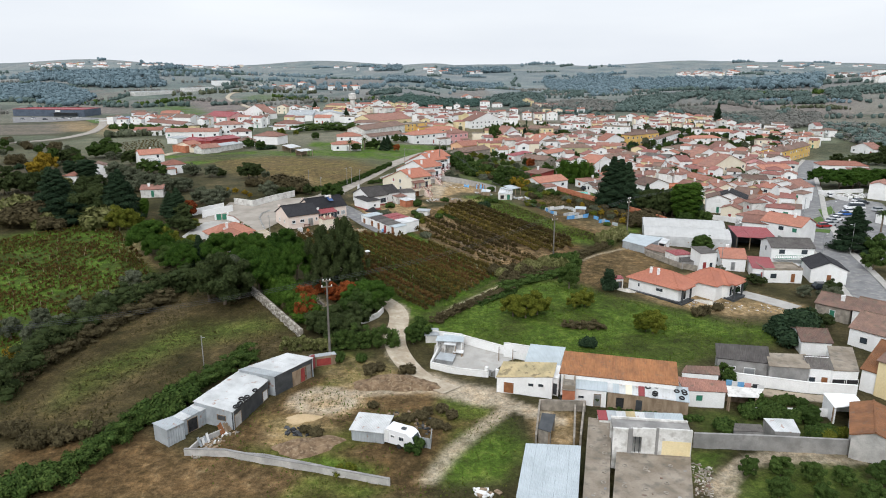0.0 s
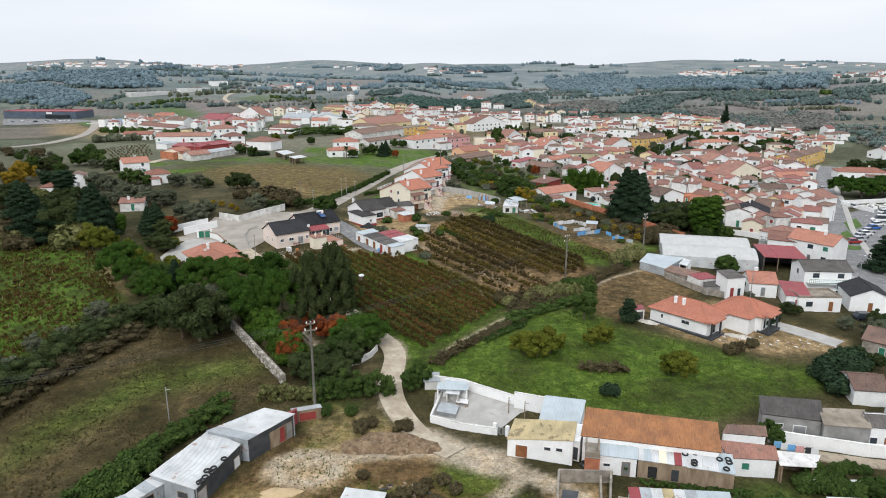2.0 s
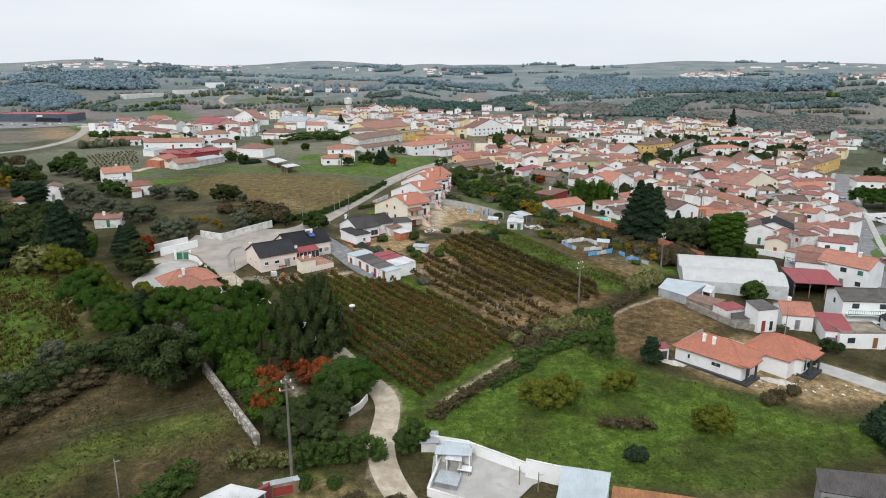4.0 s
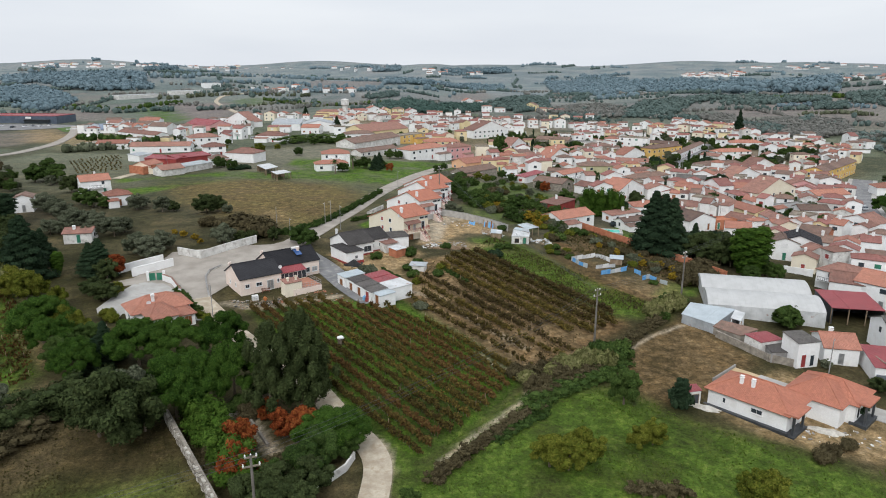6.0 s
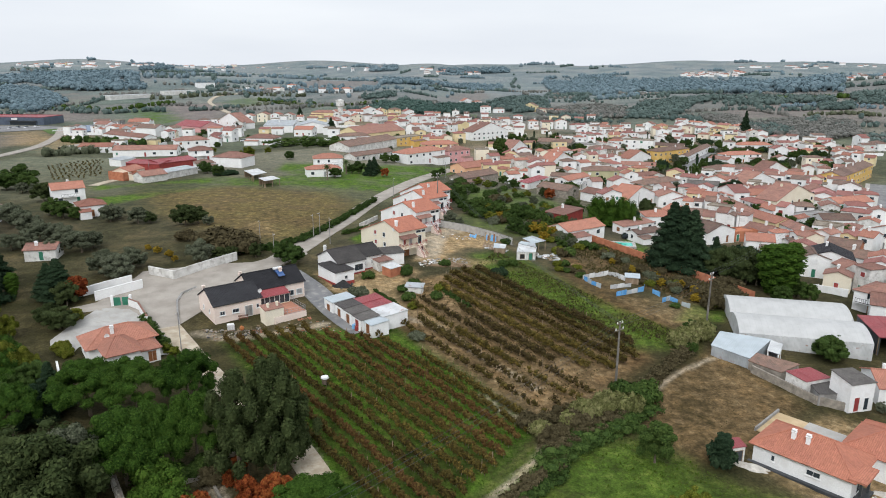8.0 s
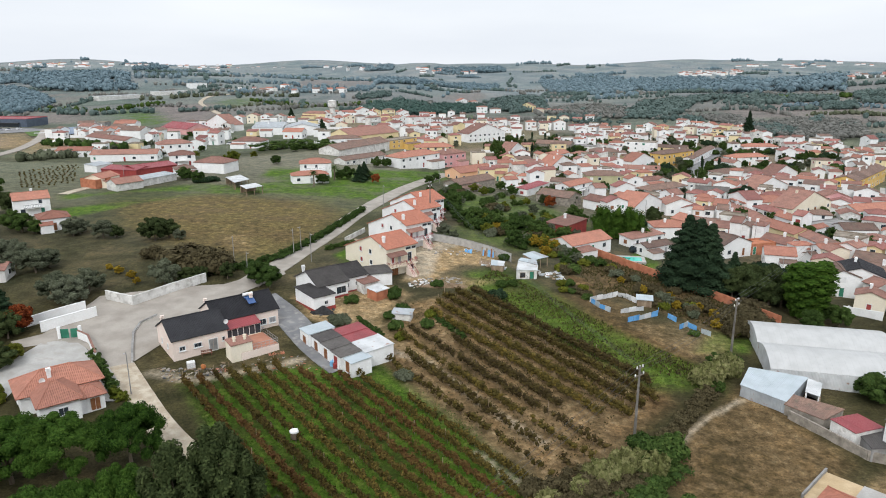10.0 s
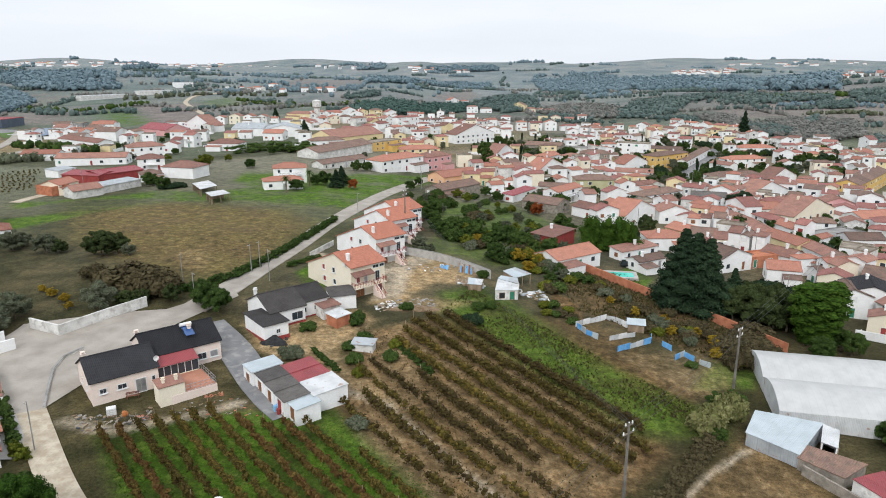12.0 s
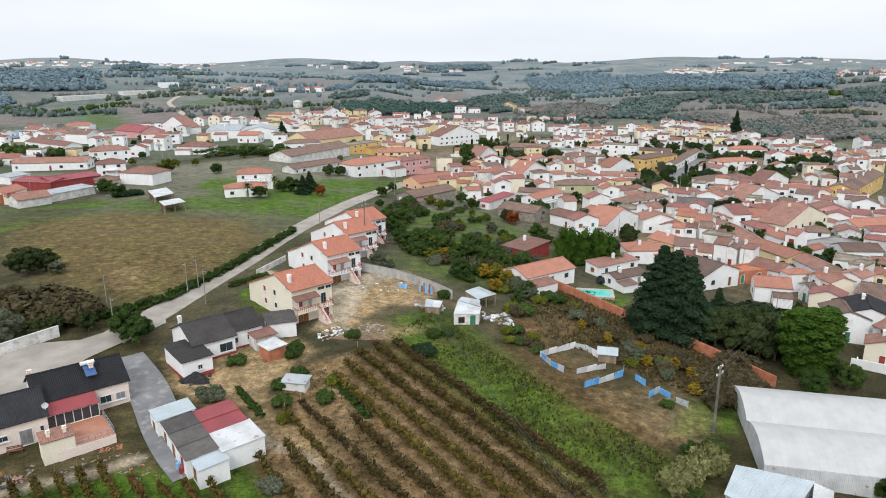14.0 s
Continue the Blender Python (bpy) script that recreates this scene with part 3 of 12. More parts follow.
ny, nx = GX.shape
verts = np.stack([GX, GY, GZ], -1).reshape(-1, 3)
iy, ix = np.mgrid[0:ny - 1, 0:nx - 1]
a = (iy * nx + ix).ravel()
faces = np.stack([a, a + 1, a + nx + 1, a + nx], -1)
me = bpy.data.meshes.new("ground")
me.from_pydata(verts.tolist(), [], faces.tolist())
zattr = me.color_attributes.new("zones", "FLOAT_COLOR", "POINT")
zattr.data.foreach_set("color", np.stack([zone_bare, zone_green, zone_brown, zone_track], -1).astype(np.float32).ravel())
me.polygons.foreach_set("use_smooth", np.ones(len(faces), bool))
ground_ob = tagged(new("ground", me), "rolling ground of dry grass, green meadow, tilled fields and bare earth", "ground", kind="structure")

gm, nt, gb = nodes_of("fields_and_earth", 0.95)
gb.inputs["Specular IOR Level"].default_value = 0.1
attr = nt.nodes.new("ShaderNodeVertexColor")
attr.layer_name = "zones"
zsep = nt.nodes.new("ShaderNodeSeparateColor")
nt.links.new(attr.outputs["Color"], zsep.inputs[0])
n_big, n_mid, n_small, n_fine = noise_node(nt, 0.012, 4), noise_node(nt, 0.11, 6), noise_node(nt, 0.9, 6), noise_node(nt, 6.0, 4)


def edged(mask, amount=0.9):
    """A zone's mask with a ragged, grown edge."""
    jitter = math_node(nt, "MULTIPLY", math_node(nt, "SUBTRACT", math_node(nt, "ADD", math_node(nt, "MULTIPLY", n_small, 0.55), math_node(nt, "MULTIPLY", n_mid, 0.45)), 0.5), amount * 2.6)
    return math_node(nt, "MULTIPLY", math_node(nt, "ADD", mask, math_node(nt, "MULTIPLY", jitter, math_node(nt, "ADD", mask, 0.12))), 1.0, clamp=True)


dry = ramp_node(nt, n_mid, [(0.3, (0.034, 0.034, 0.013)), (0.5, (0.06, 0.053, 0.024)), (0.72, (0.1, 0.08, 0.042))])
fields = nt.nodes.new("ShaderNodeTexVoronoi")
fields.inputs["Scale"].default_value = 0.0065
geo = nt.nodes.new("ShaderNodeNewGeometry")
nt.links.new(geo.outputs["Position"], fields.inputs["Vector"])
fsep = nt.nodes.new("ShaderNodeSeparateColor")
nt.links.new(fields.outputs["Color"], fsep.inputs[0])
# patchwork of fields, their colours lightened to look hazy
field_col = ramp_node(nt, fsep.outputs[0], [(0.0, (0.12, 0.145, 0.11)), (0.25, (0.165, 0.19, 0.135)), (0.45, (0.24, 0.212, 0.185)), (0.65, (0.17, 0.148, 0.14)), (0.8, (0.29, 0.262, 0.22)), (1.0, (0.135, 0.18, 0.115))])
# rough strips of scrub along the field edges, and drill lines within the fields
rim = nt.nodes.new("ShaderNodeTexVoronoi")
rim.feature = "DISTANCE_TO_EDGE"
rim.inputs["Scale"].default_value = 0.0065
nt.links.new(geo.outputs["Position"], rim.inputs["Vector"])
field_col = mix_node(nt, ramp_node(nt, rim.outputs["Distance"], [(0.03, (0.8, 0.8, 0.8)), (0.07, (0, 0, 0))]), field_col, (0.075, 0.085, 0.055))
field_col = mix_node(nt, 0.55, field_col, ramp_node(nt, noise_node(nt, 0.05, 5, stretch=(0.35, 1.0, 1.0)), [(0.32, (0.55, 0.58, 0.55)), (0.66, (1.2, 1.18, 1.15))]), "MULTIPLY")
pos = nt.nodes.new("ShaderNodeSeparateXYZ")
nt.links.new(geo.outputs["Position"], pos.inputs[0])
# masks by distance: near ground passes into the paler, hazier colours
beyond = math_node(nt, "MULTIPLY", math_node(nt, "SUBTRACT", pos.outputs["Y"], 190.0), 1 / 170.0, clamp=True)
# blue-grey tint that paints haze over the far hills
haze_col = ramp_node(nt, n_big, [(0.38, (0.17, 0.222, 0.248)), (0.5, (0.225, 0.27, 0.292)), (0.62, (0.28, 0.3, 0.31))])
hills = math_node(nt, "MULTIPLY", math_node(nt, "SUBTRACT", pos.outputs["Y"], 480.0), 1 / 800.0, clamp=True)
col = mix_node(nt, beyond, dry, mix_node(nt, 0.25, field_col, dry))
col = mix_node(nt, math_node(nt, "MULTIPLY", hills, 0.8), col, haze_col)
green_col = ramp_node(nt, n_small, [(0.25, (0.042, 0.088, 0.008)), (0.5, (0.07, 0.142, 0.012)), (0.75, (0.115, 0.165, 0.025))])
brown_col = ramp_node(nt, n_small, [(0.25, (0.085, 0.047, 0.02)), (0.6, (0.155, 0.096, 0.045)), (0.8, (0.23, 0.158, 0.082))])
bare_col = ramp_node(nt, n_small, [(0.25, (0.25, 0.166, 0.08)), (0.6, (0.4, 0.288, 0.16)), (0.8, (0.52, 0.41, 0.26))])
track_col = ramp_node(nt, n_small, [(0.25, (0.34, 0.27, 0.19)), (0.7, (0.5, 0.43, 0.33))])
# far ploughed earth, greyed and lightened in colour to suggest haze
hazed_plough_col = ramp_node(nt, n_mid, [(0.3, (0.17, 0.15, 0.148)), (0.6, (0.225, 0.195, 0.185)), (0.8, (0.275, 0.245, 0.228))])
brown_col = mix_node(nt, math_node(nt, "MULTIPLY", math_node(nt, "SUBTRACT", pos.outputs["Y"], 420.0), 1 / 150.0, clamp=True), brown_col, hazed_plough_col)
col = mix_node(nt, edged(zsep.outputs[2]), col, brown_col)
lush = ramp_node(nt, n_mid, [(0.36, (0.5, 0.5, 0.5)), (0.54, (1, 1, 1))])
col = mix_node(nt, math_node(nt, "MULTIPLY", edged(zsep.outputs[1]), lush), col, green_col)
col = mix_node(nt, edged(zsep.outputs[0]), col, bare_col)
col = mix_node(nt, edged(attr.outputs["Alpha"], 0.4), col, track_col)
n_grain = noise_node(nt, 2.4, 5)
col = mix_node(nt, 0.75, col, ramp_node(nt, noise_node(nt, 0.38, 7), [(0.34, (0.62, 0.64, 0.62)), (0.5, (0.98, 0.98, 0.98)), (0.66, (1.3, 1.24, 1.16))]), "MULTIPLY")
col = mix_node(nt, 0.6, col, ramp_node(nt, n_fine, [(0.3, (0.45, 0.45, 0.43)), (0.68, (1.2, 1.2, 1.2))]), "MULTIPLY")
col = mix_node(nt, 0.7, col, ramp_node(nt, n_grain, [(0.32, (0.5, 0.52, 0.48)), (0.5, (0.95, 0.95, 0.95)), (0.68, (1.3, 1.27, 1.2))]), "MULTIPLY")
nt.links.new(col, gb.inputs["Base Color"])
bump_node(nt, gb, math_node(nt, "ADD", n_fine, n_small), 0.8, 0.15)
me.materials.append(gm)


# ---- building kit ----
class Geo:
    """Gathers faces for one mesh; every face carries a material slot and, if wanted, texture places in metres."""

    def __init__(self):
        self.v, self.f, self.m, self.uv = [], [], [], []

    def face(self, pts, slot=0, uv=None):
        n = len(self.v)
        self.v += [tuple(p) for p in pts]
        self.f.append(tuple(range(n, n + len(pts))))
        self.m.append(slot)
        self.uv.append(uv or [(p[0], p[1]) for p in pts])

    def solid(self, bottom, top, slot=0):
        """A closed body between two rings of points."""
        n = len(bottom)
        self.face(bottom[::-1], slot)
        self.face(top, slot)
        for i in range(n):
            j = (i + 1) % n
            self.face([bottom[i], bottom[j], top[j], top[i]], slot)

    def box(self, cx, cy, z0, sx, sy, sz, slot=0, turn=0.0):
        c, s = math.cos(turn), math.sin(turn)
        ring = [(cx + x * c - y * s, cy + x * s + y * c) for x, y in ((-sx / 2, -sy / 2), (sx / 2, -sy / 2), (sx / 2, sy / 2), (-sx / 2, sy / 2))]
        self.solid([(*p, z0) for p in ring], [(*p, z0 + sz) for p in ring], slot)

    def tube(self, a, b, r0, r1, n=8, slot=0):
        a, b = Vector(a), Vector(b)
        d = (b - a).normalized()
        u = d.cross(Vector((0.3, 0.9, 0.1))).normalized()
        w = d.cross(u)
        ring = [(math.cos(6.2832 * k / n) * u + math.sin(6.2832 * k / n) * w) for k in range(n)]
        self.solid([a + q * r0 for q in ring], [b + q * r1 for q in ring], slot)

    def path(self, pts, r, n=5, slot=0):
        """A round bar along a run of points, in one piece."""
        pts = [Vector(p) for p in pts]
        rings = []
        for i, p in enumerate(pts):
            d = (pts[min(i + 1, len(pts) - 1)] - pts[max(i - 1, 0)]).normalized()
            u = d.cross(Vector((0.03, 0.02, 1.0))).normalized()
            w = d.cross(u)
            rings.append([p + (math.cos(6.2832 * k / n) * u + math.sin(6.2832 * k / n) * w) * r for k in range(n)])
        for a, b in zip(rings, rings[1:]):
            for k in range(n):
                j = (k + 1) % n
                self.face([a[k], a[j], b[j], b[k]], slot)

    def mesh(self, name, mats):
        me = bpy.data.meshes.new(name)
        me.from_pydata(self.v, [], self.f)
        for m in mats if isinstance(mats, (list, tuple)) else [mats]:
            me.materials.append(m)
        me.polygons.foreach_set("material_index", self.m)
        lay = me.uv_layers.new(name="UVMap")
        lay.data.foreach_set("uv", [c for f in self.uv for p in f for c in p])
        return me


def part(name, geo, mats, parent, label="", at=None):
    ob = new(name, geo if isinstance(geo, bpy.types.Mesh) else geo.mesh(name, mats))
    ob.parent = parent
    if at is not None:
        ob.matrix_basis = at
    if label:
        ob["label"] = label
    return ob


def thing(name, label, category, m, group="", kind=""):
    ob = tagged(new(name), label, category, group, kind)
    ob.matrix_basis = m
    return ob


def lone(name, geo, mats, label, category, m=None, group="", kind=""):
    """A thing of one mesh."""
    ob = tagged(new(name, geo.mesh(name, mats)), label, category, group, kind)
    if m is not None:
        ob.matrix_basis = m
    return ob


MESHES = {}


def inset_geo(w, h, rim, depth=0.06, back=0.025, glass=True):
    """A frame standing out of the wall with a recessed face inside it: slot 0 frame, slot 1 the face."""
    g = Geo()
    o = [(-w / 2, 0), (w / 2, 0), (w / 2, h), (-w / 2, h)]
    i = [(-w / 2 + rim, rim), (w / 2 - rim, rim), (w / 2 - rim, h - rim), (-w / 2 + rim, h - rim)]
    for k in range(4):
        j = (k + 1) % 4
        g.face([(o[k][0], 0, o[k][1]), (o[j][0], 0, o[j][1]), (o[j][0], -depth, o[j][1]), (o[k][0], -depth, o[k][1])])
        g.face([(o[k][0], -depth, o[k][1]), (o[j][0], -depth, o[j][1]), (i[j][0], -depth, i[j][1]), (i[k][0], -depth, i[k][1])])
        g.face([(i[k][0], -depth, i[k][1]), (i[j][0], -depth, i[j][1]), (i[j][0], -back, i[j][1]), (i[k][0], -back, i[k][1])])
    if glass:
        g.face([(x, -back, z) for x, z in i], 1)
    return g


def window_mesh(w, h):
    """A far window in one piece: white surround, dark glass set back in it. In the xz plane, facing -y."""
    key = ("w", round(w, 1), round(h, 1))
    if key not in MESHES:
        MESHES[key] = inset_geo(w, h, 0.09).mesh("window", [M["frame"], M["glass"]])
    return MESHES[key]


def shut_mesh(w, h, paint, rim="frame"):
    """A door leaf or closed shutter in its surround, in one piece."""
    key = ("s", round(w, 1), round(h, 1), paint, rim)
    if key not in MESHES:
        MESHES[key] = inset_geo(w, h, 0.08, 0.05, 0.02).mesh("door", [M[rim], M[paint]])
    return MESHES[key]


def near_window(parent, at, w, h, paint="", sill=True, rim=0.1, frame="frame", grid=2):
    """A window near the camera: surround, panes and sill of their own."""
    key = ("n", round(w, 2), round(h, 2), paint, sill, frame, grid)
    if key not in MESHES:
        f = inset_geo(w, h, rim, 0.07, 0.0, False)
        s = Geo()
        s.box(0, -0.09, -0.09, w + 0.16, 0.18, 0.08)
        panes = []
        pw = (w - 2 * rim) / grid
        for k in range(grid):
            p = Geo()
            p.box(-w / 2 + rim + pw * (k + 0.5), -0.02, rim, pw - 0.05, 0.03, h - 2 * rim)
            panes.append(p.mesh("pane", M[paint or "glass"]))
        MESHES[key] = (f.mesh("window", M[frame]), s.mesh("sill", M["frame"]), panes)
    f, s, panes = MESHES[key]
    win = part("window", f, None, parent, at=at)
    for p in panes:
        part("shutter" if paint else "pane", p, None, win)
    if sill:
        part("sill", s, None, win)
    return win


def wall_geo(L, W, H, roof, rise, down=1.2):
    """Closed walls, up to the eaves and into the gables."""
    g = Geo()
    a, b = L / 2, W / 2
    ring = [(-a, -b), (a, -b), (a, b), (-a, b)]
    low, top = [(*p, -down) for p in ring], [(*p, H) for p in ring]
    if roof == "gable":
        l, r = (-a, 0, H + rise), (a, 0, H + rise)
        g.face([low[0], low[1], top[1], top[0]])
        g.face([low[2], low[3], top[3], top[2]])
        g.face([low[1], low[2], top[2], r, top[1]])
        g.face([low[3], low[0], top[0], l, top[3]])
        g.face([top[0], top[1], r, l])
        g.face([top[2], top[3], l, r])
    elif roof == "shed":
        hi = [(x, y, H + (rise if y > 0 else 0)) for x, y in ring]
        g.solid(low, hi)
    else:
        g.solid(low, top)
    return g


def slab(g, pts, t, along, slot=0):
    """A sloping plate of thickness t; 'along' is the way of the eaves, from which the texture runs."""
    pts = [Vector(p) for p in pts]
    nrm = (pts[1] - pts[0]).cross(pts[2] - pts[0]).normalized()
    if nrm.z < 0:
        pts.reverse()
        nrm = -nrm
    u = Vector(along).normalized()
    v = nrm.cross(u)
    uv = [(p.dot(u), p.dot(v)) for p in pts]
    top = [p + nrm * t for p in pts]
    g.face(top, slot, uv)
    g.face(pts[::-1], slot, uv[::-1])
    for i in range(len(pts)):
        j = (i + 1) % len(pts)
        g.face([pts[i], pts[j], top[j], top[i]], slot)


def roof_geo(L, W, H, roof, rise, over=0.35, t=0.14, caps=True):
    g = Geo()
    a, b = L / 2 + over, W / 2 + over
    e = rise * over / (W / 2) if roof in ("gable", "hip") else 0
    z0, z1 = H - e + 0.02, H + rise + 0.02
    if roof == "gable":
        slab(g, [(-a, -b, z0), (a, -b, z0), (a, 0, z1), (-a, 0, z1)], t, (1, 0, 0))
        slab(g, [(a, b, z0), (-a, b, z0), (-a, 0, z1), (a, 0, z1)], t, (1, 0, 0))
        if caps:
            g.tube((-a, 0, z1 + t), (a, 0, z1 + t), 0.13, 0.13, 6)
    elif roof == "hip":
        s = max(a - b, 0.3)
        slab(g, [(-a, -b, z0), (a, -b, z0), (s, 0, z1), (-s, 0, z1)], t, (1, 0, 0))
        slab(g, [(a, b, z0), (-a, b, z0), (-s, 0, z1), (s, 0, z1)], t, (1, 0, 0))
        slab(g, [(a, -b, z0), (a, b, z0), (s, 0, z1)], t, (0, 1, 0))
        slab(g, [(-a, b, z0), (-a, -b, z0), (-s, 0, z1)], t, (0, 1, 0))
        if caps:
            g.tube((-s, 0, z1 + t), (s, 0, z1 + t), 0.13, 0.13, 6)
            for sx in (-1, 1):
                for sy in (-1, 1):
                    g.tube((sx * a, sy * b, z0 + t), (sx * s, 0, z1 + t), 0.11, 0.11, 5)
    elif roof == "shed":
        slab(g, [(-a, -b, H + 0.02 - rise * over / W), (a, -b, H + 0.02 - rise * over / W), (a, b, H + rise + 0.02), (-a, b, H + rise + 0.02)], t * 0.6, (1, 0, 0))
    else:
        g.box(0, 0, H, L, W, 0.12)
        for x, y, sx, sy in ((0, -W / 2 + 0.1, L, 0.2), (0, W / 2 - 0.1, L, 0.2), (-L / 2 + 0.1, 0, 0.2, W - 0.4), (L / 2 - 0.1, 0, 0.2, W - 0.4)):
            g.box(x, y, H + 0.12, sx, sy, 0.35)
    return g


def chimney_geo(h=1.0, w=0.6):
    g = Geo()
    g.box(0, 0, -0.8, w, w * 0.8, h + 0.8)
    g.box(0, 0, h, w + 0.16, w * 0.8 + 0.16, 0.08)
    for x in (-w * 0.3, w * 0.3):
        g.box(x, 0, h + 0.08, 0.1, w * 0.7, 0.2)
    g.box(0, 0, h + 0.28, w + 0.1, w * 0.8 + 0.1, 0.06)
    return g


def side_pose(side, L, W, u, z):
    """Where an opening goes: side f, b, l or r of the body, u metres along from its middle, z up."""
    if side == "f":
        return pose(u, -W / 2, z)
    if side == "b":
        return pose(-u, W / 2, z, 0, 0, 180)
    if side == "r":
        return pose(L / 2, u, z, 0, 0, 90)
    return pose(-L / 2, -u, z, 0, 0, -90)


def house(x, y, yaw, L, W, H, roof="gable", rise=1.6, wall="white", tiles="tile", openings=(), chimneys=(), over=0.35, label="", z=None, name="house", category="house", group="", band=None, near=False):
    """A house with its walls, roof, windows, doors and chimneys. openings: (side, u, z, w, h, paint or '' for glass)."""
    c, s = math.cos(radians(yaw)), math.sin(radians(yaw))
    if z is None:
        z = np.mean([ground(x + p * c - q * s, y + p * s + q * c) for p, q in ((-L / 2, -W / 2), (L / 2, -W / 2), (L / 2, W / 2), (-L / 2, W / 2))])
    FOOT.append((x, y, 0.5 * math.hypot(L, W)))
    h = thing(name, label, category, pose(x, y, z, 0, 0, yaw), group)
    part("wall", wall_geo(L, W, H, roof, rise), M[wall], h)
    flat = roof == "flat"
    part("roof", roof_geo(L, W, H, roof, rise, over), M[tiles], h)
    if band:
        g = Geo()
        for sx, sy, lx, ly in ((0, -W / 2 - 0.01, L + 0.06, 0.04), (0, W / 2 + 0.01, L + 0.06, 0.04), (-L / 2 - 0.01, 0, 0.04, W), (L / 2 + 0.01, 0, 0.04, W)):
            g.box(sx, sy, -1.0, lx, ly, 1.35)
        part("plinth", g, M[band], h)
    for side, u, oz, w, oh, paint in openings:
        if near:
            near_window(h, side_pose(side, L, W, u, oz), w, oh, paint, oz > 0.3, grid=1 if w < 0.8 else 2)
            continue
        me = shut_mesh(w, oh, paint) if paint else window_mesh(w, oh)
        part("door" if oz < 0.3 else "window", me, None, h, at=side_pose(side, L, W, u, oz))
    for cx, cy, ch in chimneys:
        base = H + (rise * (1 - abs(cy) / (W / 2)) if not flat else 0.1)
        part("chimney", chimney_geo(ch), M["white" if wall not in ("cream", "pinkcream") else wall], h, at=pose(cx, cy, base))
    return h


FOOT = []
WORDS = {"white": "white", "oldwhite": "stained white", "cream": "cream", "pink": "pink", "ochre": "ochre", "yellow": "pale yellow", "olive": "olive-green", "peach": "peach", "blue": "blue",
         "stone": "rubble stone", "concrete": "grey concrete", "brick": "bare brick", "pinkcream": "pale pink", "blocks": "cement block", "darkmetal": "dark grey clad", "cladding": "blue-grey clad",
         "tile": "orange tiled", "newtile": "bright orange tiled", "oldtile": "weathered brown tiled", "redtile": "red-brown tiled", "darktile": "dark tiled", "greytile": "grey tiled",
         "sheet": "white sheet", "greysheet": "grey sheet", "bluesheet": "pale blue sheet", "redsheet": "crimson sheet", "mosssheet": "lichen-covered", "slab": "flat concrete", "concrete_": "flat"}
SHAPES = {"gable": "gabled", "hip": "hipped", "flat": "flat", "shed": "single-slope"}


class Crowd:
    """Many far houses joined into one mesh."""

    def __init__(self):
        self.g, self.slots = Geo(), []

    def add(self, geo, mats, m):
        idx = []
        for name in mats:
            if name not in self.slots:
                self.slots.append(name)
            idx.append(self.slots.index(name))
        n = len(self.g.v)
        self.g.v += [tuple(m @ Vector(v)) for v in geo.v]
        self.g.f += [tuple(i + n for i in f) for f in geo.f]
        self.g.m += [idx[s] for s in geo.m]
        self.g.uv += geo.uv

    def done(self, name, label):
        return lone(name, self.g, [M[s] for s in self.slots], label, "houses", kind="stuff")


